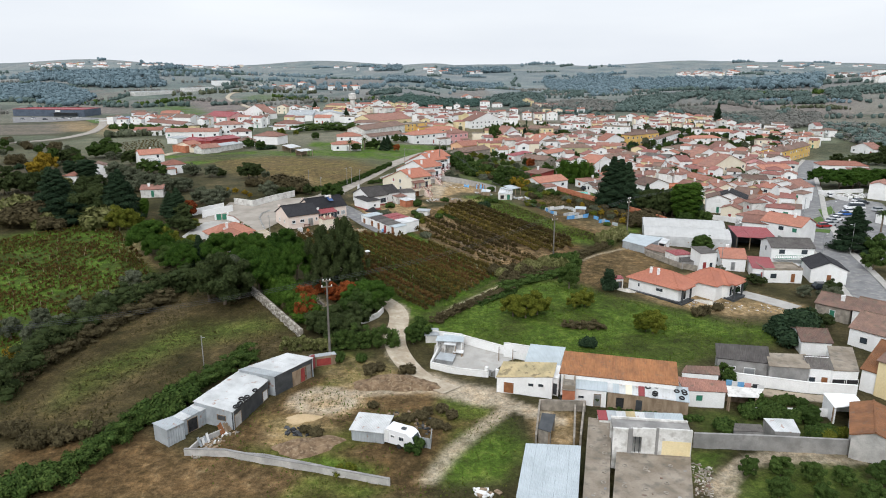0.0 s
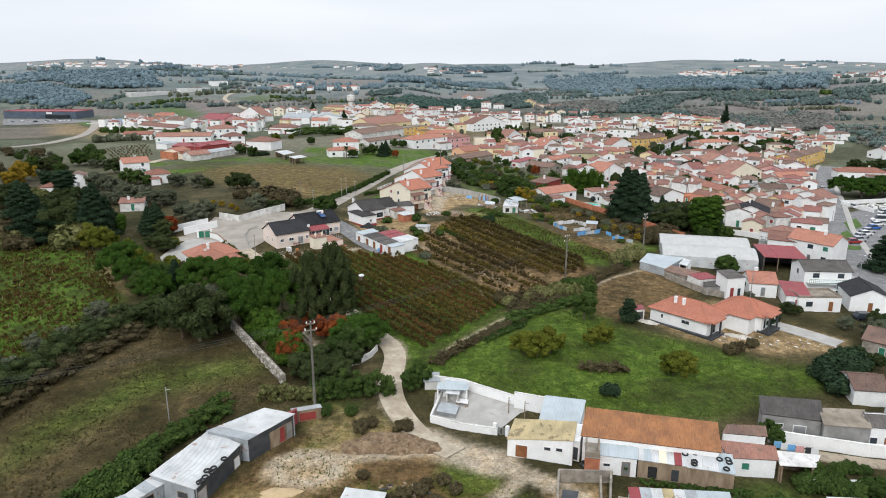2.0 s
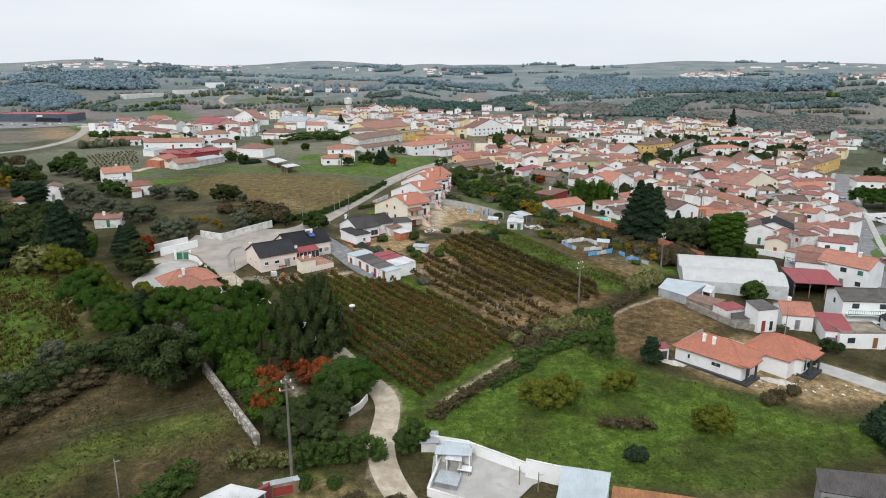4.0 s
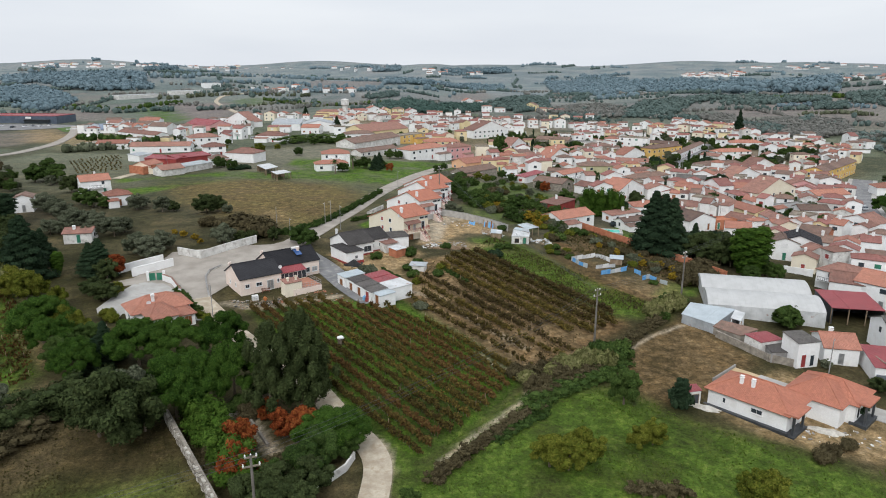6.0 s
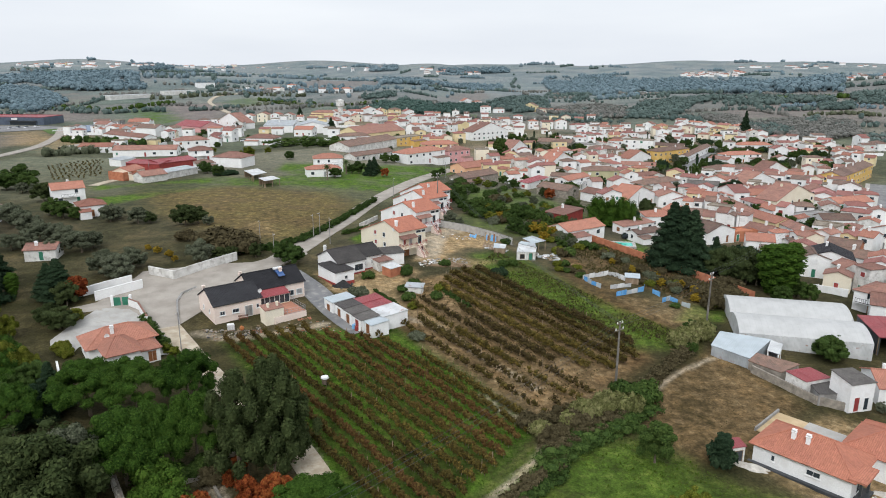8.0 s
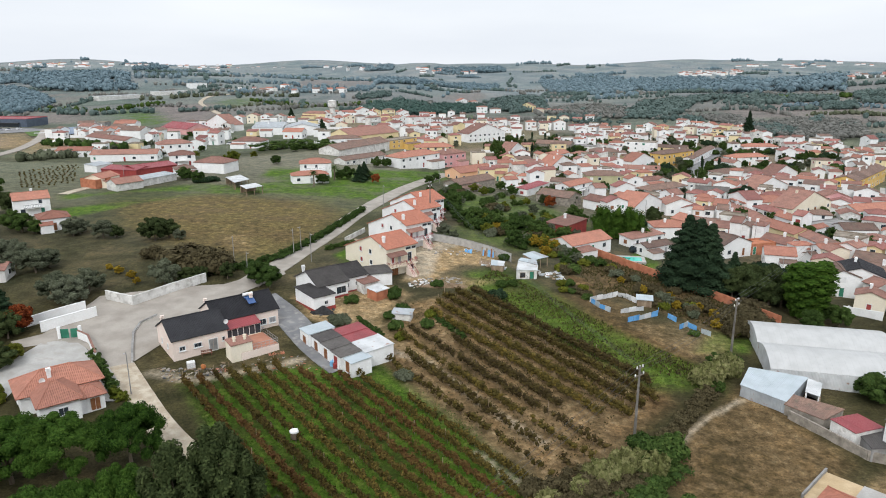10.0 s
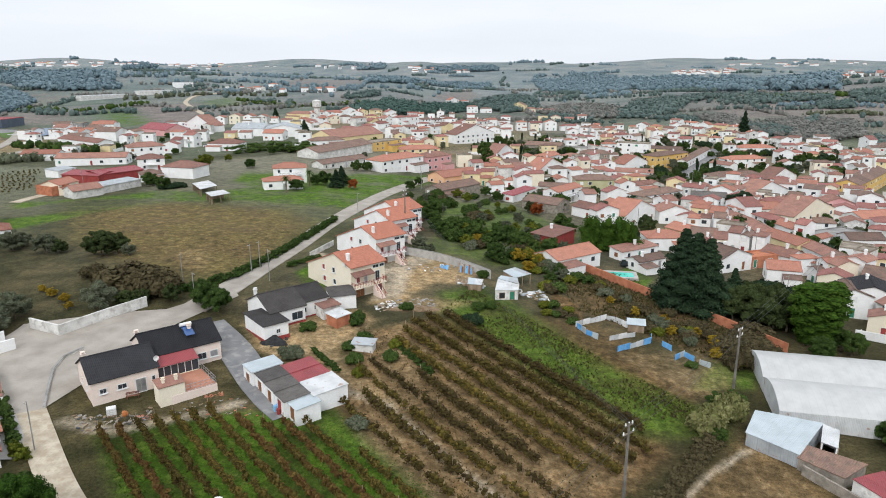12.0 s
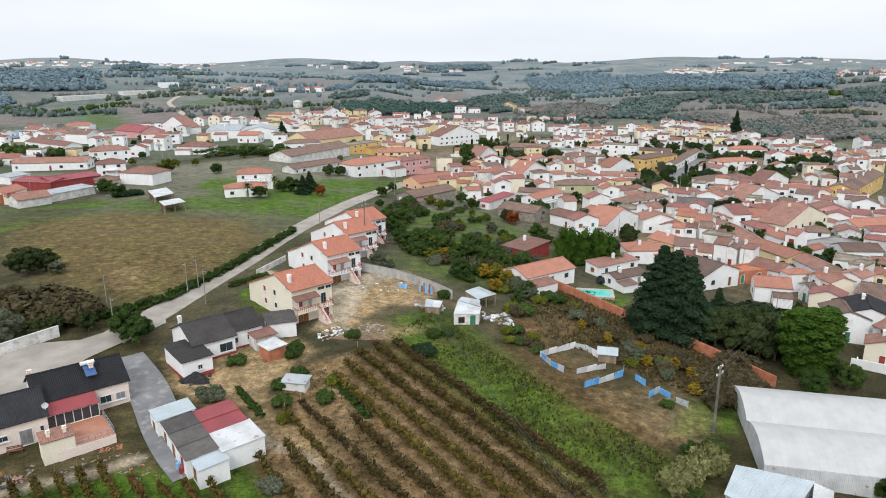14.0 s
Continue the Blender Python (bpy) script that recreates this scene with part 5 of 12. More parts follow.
quad_shed("shed", [(11.0, 94.2), (15.9, 93.0), (17.7, 98.3), (12.6, 99.6)], (2.6, 2.6, 3.4, 3.4), "white", "bluesheet", "low shed under a pale blue-grey sheet roof")
quad_shed("annex", [(14.6, 89.7), (15.4, 89.3), (16.6, 93.0), (15.8, 93.3)], (2.8, 2.8, 2.8, 2.8), "white", "white", "narrow white annex with a flat top", "annex", ops=[(0, 0.5, 0.1, 0.8, 1.9, "darkmetal")])
quad_shed("barn", [(15.8, 89.6), (31.2, 86.4), (32.0, 90.3), (17.1, 93.5)], (3.4, 3.4, 5.0, 5.0), "white", "barntile", "long white barn with a bright orange tiled roof", "barn", over=0.3, thick=0.16)
quad_shed("ruin", [(15.5, 86.4), (17.2, 86.1), (18.1, 90.9), (16.5, 91.3)], (2.6, 2.6, 2.6, 2.6), "brick", "stone", "broken brick bay filled with rubble", "ruin", parapet=0.7)
quad_shed("lean-to", [(17.4, 87.1), (21.6, 86.3), (22.2, 89.1), (18.0, 90.3)], (2.4, 2.4, 2.9, 2.9), "white", ["bluesheet", "bluesheet"], "white lean-to with a pale sheet roof", "lean-to", ops=[(0, 0.2, 1.0, 0.9, 0.5, ""), (0, 0.72, 0.02, 1.0, 1.9, "metal")])
quad_shed("lean-to", [(21.8, 86.4), (27.3, 85.1), (28.0, 87.8), (22.3, 89.3)], (2.3, 2.3, 2.8, 2.8), "wood", ["sheet", "bluesheet", "sheet", "cream", "sheet", "redsheet", "sheet"], "lean-to under sheets of many colours", "lean-to", ops=[(0, 0.3, 0.05, 1.2, 1.7, "black"), (0, 0.75, 0.05, 1.0, 1.7, "darkmetal")])
quad_shed("lean-to", [(27.2, 85.0), (32.1, 83.7), (32.9, 86.9), (28.0, 87.8)], (2.3, 2.3, 2.8, 2.8), "wood", ["sheet", "sheet", "bluesheet"], "lean-to under white sheets held by tyres", "lean-to", ops=[(0, 0.25, 0.8, 0.8, 0.8, "wood")])
quad_shed("outbuilding", [(32.8, 86.9), (38.1, 86.5), (38.3, 88.0), (32.2, 89.2)], (2.4, 2.4, 3.3, 3.3), "white", "tile", "low white outbuilding with a mossy orange roof", "outbuilding", over=0.25, thick=0.14, ops=[(0, 0.35, 0.9, 1.0, 1.0, "green")])
quad_shed("outbuilding", [(33.9, 92.0), (38.9, 91.3), (39.2, 92.6), (34.8, 92.8)], (2.6, 2.6, 3.3, 3.3), "white", "oldtile", "small white outbuilding with a brown tiled roof", "outbuilding", over=0.2, thick=0.14, ops=[(0, 0.4, 0.7, 1.3, 0.9, "metal"), (0, 0.8, 0.7, 1.0, 0.9, "metal")])

# foreground store, walled strip and ruined concrete building
quad_shed("store", [(6.0, 57.5), (12.3, 57.4), (15.2, 71.1), (8.9, 71.5)], (3.0, 3.0, 3.3, 3.3), "oldwhite", ["bluesheet", "bluesheet", "bluesheet", "bluesheet", "bluesheet"], "store with a long pale grey sheet roof", "store")
quad_shed("ruin", [(13.0, 58.6), (15.8, 58.7), (20.6, 78.8), (17.8, 79.5)], (2.2, 2.2, 2.2, 2.2), "stone", "slab", "long low stone ruin with a mouldy slab", "ruin", over=0.0, parapet=0.15)
quad_shed("ruin", [(16.0, 58.7), (24.4, 58.6), (28.0, 70.8), (19.6, 71.7)], (2.2, 2.2, 2.2, 2.2), "oldwhite", "slab", "ruined concrete building with a mouldy flat slab", "ruin", over=0.0, parapet=0.12)


def roof_debris(poly, z, n, label, seed):
    """Broken stone, moss and tile lying on a slab."""
    rng = np.random.default_rng(seed)
    g = Geo()
    xs, ys = [p[0] for p in poly], [p[1] for p in poly]
    while len(g.f) < n * 6:
        x, y = rng.uniform(min(xs), max(xs)), rng.uniform(min(ys), max(ys))
        if inside(poly, np.array([x]), np.array([y]), 0.01)[0] > 0.5:
            w = rng.uniform(0.05, 0.3, 3)
            g.box(x, y, z, w[0] * 1.6, w[1], w[2] * 0.5, int(rng.integers(4)), rng.uniform(0, 3.1))
    lone("debris", g, [M["stone"], M["slab"], M["concrete"], M["oldtile"]], label, "debris", kind="stuff")


roof_debris([(13.4, 59.5), (15.5, 59.5), (20.1, 78.3), (18.2, 78.8)], ground(13.0, 58.6) + 2.26, 90, "loose stones and moss on the mouldy slab", 3)
roof_debris([(16.6, 59.5), (24.0, 59.5), (27.4, 70.2), (20.0, 71.0)], ground(16.0, 58.7) + 2.26, 70, "scattered stones and moss on the mouldy slab", 4)


def ruined_wall():
    (x0, y0), (x1, y1) = [(19.1, 71.9), (28.0, 70.8)]
    L, yaw = math.hypot(x1 - x0, y1 - y0), math.degrees(math.atan2(y1 - y0, x1 - x0))
    h = thing("ruined_wall", "tall stained white wall of a roofless building", "ruin", pose(x0, y0, ground(x0, y0) - 0.3, 0, 0, yaw), "farm buildings")
    top = 5.9
    for u0, u1, z0, z1, m in ((0, 0.22, 0, top - 0.3, "oldwhite"), (0.22, 0.37, 0, 2.6, "oldwhite"), (0.22, 0.37, 4.7, top - 0.2, "oldwhite"), (0.37, 0.56, 0, top - 0.1, "oldwhite"), (0.56, 1.0, 0, top, "oldwhite")):
        g = Geo()
        g.box((u0 + u1) / 2 * L, 0.15, z0, (u1 - u0) * L, 0.3, z1 - z0)
        part("wall", g, M[m], h)
    g = Geo()
    g.box(0.22 * L, -0.06, 2.0, 0.5, 0.3, top - 2.1)
    part("pier", g, M["concrete"], h)
    g = Geo()
    g.box(0.56 * L, -0.02, 2.0, 0.3, 0.2, top - 1.8)
    part("pier", g, M["concrete"], h)
    for k in range(3):
        g = Geo()
        g.box((0.235 + 0.055 * k) * L, 0.1, 2.6, 0.08, 0.08, 2.1)
        part("door_bar", g, M["darkmetal"], h)
    g = Geo()
    g.box(0.81 * L, -0.01, 2.5, 0.36 * L, 0.02, 1.9)
    part("render_patch", g, M["yellow"], h, "bare yellowish render patch")
    g = Geo()
    g.box(0.5 * L, 1.6, top - 0.7, L, 2.6, 0.16)
    part("slab_edge", g, M["concrete"], h)
    g = Geo()
    g.box(0.5 * L, 2.9, 0, L, 0.25, top - 0.3)
    part("back_wall", g, M["oldwhite"], h)


ruined_wall()
quad_shed("shed", [(19.0, 78.4), (29.4, 77.8), (29.6, 79.4), (19.1, 80.1)], (2.6, 2.6, 3.0, 3.0), "oldwhite", ["redsheet", "greysheet", "sheet", "mosssheet", "sheet", "greysheet", "bluesheet", "bluesheet", "bluesheet"], "long shed patched with coloured sheets and tyres", "shed")
quad_shed("shelter", [(11.1, 77.3), (12.5, 76.4), (13.6, 80.2), (12.0, 80.5)], (2.0, 2.0, 2.2, 2.2), "stone", "darkmetal", "sagging dark shelter in the narrow yard", "shelter", open_sides=(1,))
long_wall("wall", [(12.3, 85.4), (18.6, 85.2)], 1.6, 0.25, "stone", "broken rubble wall of the narrow yard")
long_wall("wall", [(12.3, 85.4), (10.7, 76.4)], 1.6, 0.25, "stone", "rubble wall of the narrow yard")
long_wall("wall", [(17.1, 84.9), (15.5, 76.5)], 1.2, 0.25, "stone", "broken rubble wall inside the narrow yard")
long_wall("wall", [(30.4, 76.5), (38.3, 76.1), (50.4, 75.2)], 2.0, 0.25, "concrete", "grey concrete garden wall", cap="concrete")
long_wall("wall", [(40.9, 94.5), (52.2, 91.3), (58.7, 90.5)], 1.7, 0.25, "white", "long whitewashed garden wall", cap="white")
quad_shed("shelter", [(38.3, 85.8), (42.1, 85.5), (43.9, 87.9), (39.1, 88.8)], (2.2, 2.2, 2.2, 2.2), "wood", "oldwhite", "open shelter under a stained pale awning", "shelter", open_sides=(0, 1, 3))
long_wall("terrace", [(41.5, 92.4), (52.0, 89.6), (56.5, 88.9)], 0.15, 2.2, "sandstone", "beige paved terrace along the garden wall")
long_wall("fence", [(40.8, 84.7), (47.4, 84.6)], 1.2, 0.12, "frame", "white panel fence round the vegetable garden", "fence")
long_wall("fence", [(50.0, 84.6), (51.7, 84.4)], 1.2, 0.12, "frame", "white panel fence round the vegetable garden", "fence")
quad_shed("shed", [(40.7, 77.1), (43.7, 76.8), (44.2, 79.7), (40.5, 79.9)], (2.0, 2.0, 2.2, 2.2), "concrete", ["sheet", "sheet", "sheet"], "garden shed with a pale ribbed roof", "shed", over=0.05)
quad_shed("shed", [(35.8, 77.5), (39.3, 77.3), (39.6, 78.8), (36.6, 79.0)], (1.8, 1.8, 1.9, 1.9), "concrete", "greytile", "low garden store with a weathered brown-grey roof", "shed")
quad_shed("shed", [(51.1, 82.6), (55.2, 83.5), (55.6, 86.1), (51.6, 86.4)], (2.4, 2.4, 2.5, 2.5), "white", "white", "garden shelter with a flat white roof", "shed", open_sides=(0,))
quad_shed("outbuilding", [(40.5, 95.9), (47.3, 94.2), (48.1, 97.0), (41.0, 98.0)], (3.2, 3.2, 4.6, 4.6), "concrete", "greytile", "old grey barn with weathered dark tiles", "outbuilding", over=0.3, thick=0.14, ops=[(0, 0.3, 1.6, 1.0, 0.6, "black"), (0, 0.65, 0.02, 1.6, 2.2, "metal")])
quad_shed("outbuilding", [(47.0, 93.0), (52.4, 92.3), (53.4, 95.8), (47.9, 96.1)], (3.4, 3.4, 4.0, 4.0), "concrete", "slab", "grey rendered outbuilding under a stained slab roof", "outbuilding", over=0.2)
quad_shed("outbuilding", [(52.9, 92.9), (55.9, 92.4), (56.1, 94.3), (52.7, 94.6)], (3.2, 3.2, 4.4, 4.4), "white", "greytile", "white outbuilding with grey tiles facing the garden", "outbuilding", over=0.2, ops=[(0, 0.15, 0.9, 1.0, 1.0, ""), (0, 0.7, 0.02, 1.0, 2.0, "door")])
quad_shed("outbuilding", [(55.8, 92.2), (59.5, 92.0), (63.0, 100.0), (59.4, 100.5)], (3.2, 3.2, 3.4, 3.4), "white", "slab", "white building with a flat concrete roof", "outbuilding", over=0.15, ops=[(0, 0.3, 0.9, 2.2, 1.0, "black"), (0, 0.78, 0.9, 2.0, 1.0, "black")])
facade([(57.6, 104.7), (62.1, 104.0)], 2.4, 6.0, "gable", "oldtile", "white", group="farm buildings", chim=False, blank=True, kind="outbuilding")
facade([(48.7, 74.6), (52.8, 72.3)], 3.2, 9.0, "gable", "barntile", "blocks", end_on=True, kind="barn", blank=True, group="farm buildings", chim=False)
facade([(60.3, 92.6), (64.6, 87.6)], 3.4, 14.0, "gable", "barntile", "white", group="farm buildings", chim=False)

# ---- the new white house with two wings ----
M["sand"] = rough_mat("yellow_builders_sand", (0.42, 0.31, 0.17), (0.55, 0.42, 0.26), 0.4, 5, bump=0.02)
quad_shed("hut", [(33.6, 134.5), (35.7, 135.1), (35.5, 136.8), (33.6, 136.4)], (2.2, 2.2, 2.3, 2.3), "oldwhite", "redsheet", "small hut with a dark red sheet roof beside the new house", "hut", ops=[(0, 0.6, 0.05, 1.2, 1.7, "darkmetal")])


def new_house():
    h = thing("house", "new white house with two wings and red-brown tiled roofs", "house", pose(37.0, 135.7, ground(42, 133) - 0.1, 0, 0, -47))
    h.scale = (0.93, 0.95, 1.0)
    wing(h, 0, 0, 12.0, 7.6, 2.9, "hip", 1.9, "white", "housetile", over=0.5, ops=[("f", -3.4, 1.2, 0.6, 0.9, ""), ("f", 1.6, 1.3, 1.8, 0.8, ""), ("r", -1.2, 0.1, 1.5, 2.1, "")], chimneys=[(-2.0, -1.6, 1.0), (-0.2, -1.6, 1.0)])
    wing(h, 8.4, 7.7, 8.0, 8.0, 2.9, "hip", 1.9, "white", "housetile", over=0.4)
    wing(h, 8.6, 10.6, 9.0, 6.4, 2.9, "hip", 1.6, "white", "housetile", over=0.5, ops=[("f", 0.9, 1.0, 1.5, 1.1, ""), ("r", -1.8, 0.1, 1.2, 2.1, "")])
    for u, v in ((12.9, 0.2), (12.9, 3.6), (18.9, 10.9), (18.9, 14.6)):
        g = Geo()
        g.box(0, 0, -0.8, 0.3, 0.3, 3.7)
        part("porch_post", g, M["darkmetal"], h, at=pose(u, v, 0))
    for u, v, L, W in ((12.6, 1.9, 2.0, 4.6), (18.4, 12.8, 2.0, 4.4)):
        g = Geo()
        g.box(0, 0, 2.9, L, W, 0.25)
        part("porch_roof", g, M["housetile"], h, at=pose(u, v, 0))
    g = Geo()
    g.box(5.6, -0.3, -0.6, 13.6, 0.6, 0.95)
    part("plinth", g, M["darkmetal"], h)
    g = Geo()
    g.box(4.6, 11.6, -0.5, 6.0, 7.4, 1.12)
    part("terrace", g, M["paving"], h)
    g = Geo()
    g.box(-0.6, 11.4, -0.6, 4.4, 7.6, 1.15)
    part("yard", g, M["sand"], h, "yellow sand fill behind the house")
    g = Geo()
    g.box(-2.9, 11.4, -0.6, 0.25, 8.0, 1.6)
    part("yard_wall", g, M["concrete"], h)
    for u, v, L, W in ((12.2, 1.9, 2.4, 5.0), (18.2, 12.8, 2.4, 5.0)):
        g = Geo()
        g.box(u, v, -0.5, L, W, 0.6)
        part("porch_floor", g, M["darkmetal"], h)


new_house()


# ---- houses by the road bend ----
def dish(parent, at):
    g, n = Geo(), 10
    for i in range(n):
        a, b = 6.2832 * i / n, 6.2832 * (i + 1) / n
        g.face([(0, 0, 0.1), (math.cos(a) * 0.4, -0.1, math.sin(a) * 0.4 + 0.1), (math.cos(b) * 0.4, -0.1, math.sin(b) * 0.4 + 0.1)])
    g.tube((0, 0, -0.5), (0, 0, 0.1), 0.03, 0.03, 5)
    part("satellite_dish", g, M["frame"], parent, "pale satellite dish", at)


def pink_house():
    h = thing("house", "pale pink house with dark roofs, glazed veranda and terrace", "house", pose(-42.0, 171.1, ground(-38, 176) - 0.1, 0, 0, 38))
    wing(h, 0, 0, 8.6, 7.9, 3.2, "gable", 2.1, "pinkcream", "darktile", over=0.25,
         ops=[("f", -2.9, 1.25, 1.0, 0.8, ""), ("f", -0.5, 1.25, 1.3, 0.8, ""), ("f", 1.9, 0.05, 1.5, 2.1, "metal"), ("f", 3.6, 1.3, 0.6, 0.8, ""), ("l", -1.4, 1.3, 0.5, 0.8, ""), ("l", 1.6, 1.3, 0.5, 0.8, "")], chimneys=[(-3.6, 3.0, 1.1)])
    wing(h, 8.0, 2.9, 10.6, 7.8, 3.5, "gable", 2.2, "pinkcream", "darktile", 0.1, 0.25,
         ops=[("f", 2.4, 1.1, 1.5, 1.1, ""), ("f", 4.2, 1.1, 1.3, 1.1, "metal")], chimneys=[(1.6, -1.6, 1.2), (-4.9, 2.2, 0.9)])
    # veranda
    g = Geo()
    slab(g, [(8.5, 0.2, 2.75), (14.4, 0.2, 2.75), (14.4, 3.1, 3.55), (8.5, 3.1, 3.55)], 0.06, (1, 0, 0))
    part("veranda_roof", g, M["redsheet"], h, "faded red corrugated sheet")
    g = Geo()
    g.box(11.4, 0.5, -0.8, 5.8, 0.16, 1.85)
    g.box(14.2, 1.7, -0.8, 0.16, 2.3, 1.85)
    part("veranda_wall", g, M["cream"], h)
    for k in range(6):
        g = Geo()
        g.box(9.0 + k * 0.97, 0.5, 1.05, 0.85, 0.06, 1.55)
        part("veranda_pane", g, M["glass"], h)
    g = Geo()
    for k in range(7):
        g.box(8.52 + k * 0.97, 0.5, 1.05, 0.08, 0.1, 1.7)
    g.box(11.4, 0.5, 2.6, 5.9, 0.1, 0.12)
    part("veranda_frame", g, M["frame"], h)
    # terrace and the oven block in front
    g = Geo()
    g.box(11.6, -2.6, -1.2, 6.2, 6.2, 2.1)
    part("terrace", g, M["pinkcream"], h)
    g = Geo()
    g.box(11.6, -2.6, 0.9, 6.0, 6.0, 0.05)
    part("terrace_floor", g, M["terracotta"], h)
    for x0, y0, x1, y1 in ((10.4, -5.6, 14.6, -5.6), (14.6, -5.6, 14.6, 0.3)):
        g = Geo()
        for z in (1.0, 1.45, 1.9):
            g.tube((x0, y0, z), (x1, y1, z), 0.03, 0.03, 5)
        n = 6
        for k in range(n + 1):
            g.tube((x0 + (x1 - x0) * k / n, y0 + (y1 - y0) * k / n, 0.9), (x0 + (x1 - x0) * k / n, y0 + (y1 - y0) * k / n, 1.9), 0.03, 0.03, 5)
        part("railing", g, M["metal"], h)
    g = Geo()
    g.box(8.7, -4.4, -1.0, 3.4, 2.4, 3.4)
    part("oven_block", g, M["cream"], h)
    g = Geo()
    slab(g, [(6.9, -5.7, 2.4), (10.5, -5.7, 2.4), (10.5, -3.1, 2.75), (6.9, -3.1, 2.75)], 0.1, (1, 0, 0))
    part("oven_roof", g, M["tile"], h)
    for u in (7.9, 9.6):
        part("oven_chimney", chimney_geo(0.5, 0.35), M["cream"], h, at=pose(u, -4.6, 2.6))
    g = Geo()
    slab(g, [(14.0, 5.0, 5.55), (15.3, 5.0, 5.55), (15.3, 6.4, 5.62), (14.0, 6.4, 5.62)], 0.08, (1, 0, 0))
    slab(g, [(14.0, 3.9, 5.0), (15.3, 3.9, 5.0), (15.3, 5.6, 5.75), (14.0, 5.6, 5.75)], 0.1, (1, 0, 0))
    part("solar_collector", g, M["solar"], h, "dark blue solar collector")
    g = Geo()
    g.tube((13.8, 5.9, 6.15), (15.5, 5.9, 6.15), 0.28, 0.28, 10)
    part("solar_tank", g, M["frame"], h, "white cylindrical water tank")
    dish(h, pose(8.6, 0.4, 4.2))


M["solar"] = glass_mat("solar_collector_glass", (0.03, 0.08, 0.22))
pink_house()


def cottage():
    h = thing("house", "white cottage with weathered dark tiles and red-brown trim", "house", pose(-24.0, 195.3, ground(-22, 198) - 0.1, 0, 0, 40))
    wing(h, 0, 0, 6.4, 8.8, 3.0, "gable", 2.0, "white", "charcoal", over=0.3, ops=[("f", -1.6, 1.1, 1.7, 0.9, ""), ("f", 1.7, 0.7, 2.2, 1.5, "")], chimneys=[(-2.6, 2.2, 1.3)])
    wing(h, 6.3, 1.2, 5.2, 7.4, 3.0, "gable", 1.7, "white", "charcoal", 0.05, 0.3, ops=[("f", -1.9, 1.0, 0.8, 1.0, ""), ("f", 0.9, 1.1, 2.0, 0.9, "")])
    wing(h, -3.2, -4.0, 4.3, 7.0, 2.7, "shed", 0.35, "white", "charcoal", -0.1, 0.25, ops=[("f", 0.3, 1.0, 0.8, 0.8, "")])
    g = Geo()
    for u0, v0, u1, v1 in ((-3.25, -4.05, 1.15, -4.05), (-3.25, -4.05, -3.25, 3.0), (0.0, -0.04, 6.4, -0.04), (6.3, 1.16, 11.5, 1.16)):
        g.box((u0 + u1) / 2, (v0 + v1) / 2, -0.9, abs(u1 - u0) + 0.04, abs(v1 - v0) + 0.04, 1.3)
    part("plinth", g, M["red"], h)


cottage()


def garages():
    """A row of low garages and stores under roofs of many colours."""
    base = pose(-24.3, 179.5, ground(-17, 174) - 0.05, 0, 0, -54)
    specs = [  # u, v, length along the drive, depth, height, roof colour, label
        (0.0, 0.0, 3.4, 4.6, 2.5, "bluesheet", "small white store with a pale blue-grey roof"),
        (3.5, 0.4, 3.3, 3.6, 2.3, "greytile", "low white garage with a grey tiled roof"),
        (6.9, 0.4, 3.3, 3.6, 2.2, "greytile", "low white garage with a grey tiled roof"),
        (10.3, 0.4, 3.2, 3.6, 2.1, "greytile", "low white garage with a grey tiled roof"),
        (13.6, 0.9, 2.4, 3.4, 1.9, "bluesheet", "lean-to store under a pale sheet roof"),
        (3.5, 4.1, 3.0, 4.8, 2.4, "redsheet", "low store with a faded red sheet roof"),
        (6.6, 4.1, 3.0, 4.8, 2.3, "redsheet", "low store with a faded red sheet roof"),
        (9.7, 4.1, 4.8, 5.0, 2.3, "sheet", "low store with a white sheet roof")]
    for u, v, L, D, H, roof, label in specs:
        h = thing("garage", label, "garage", base @ pose(u, v, 0), "garages")
        wing(h, 0, 0, L, D, H, "shed", 0.25, "white", roof, over=0.12, ops=[("f", 0, 0.05, 1.4, 1.9, "red" if int(u) == 10 else "door")] if v < 1 else ())


garages()


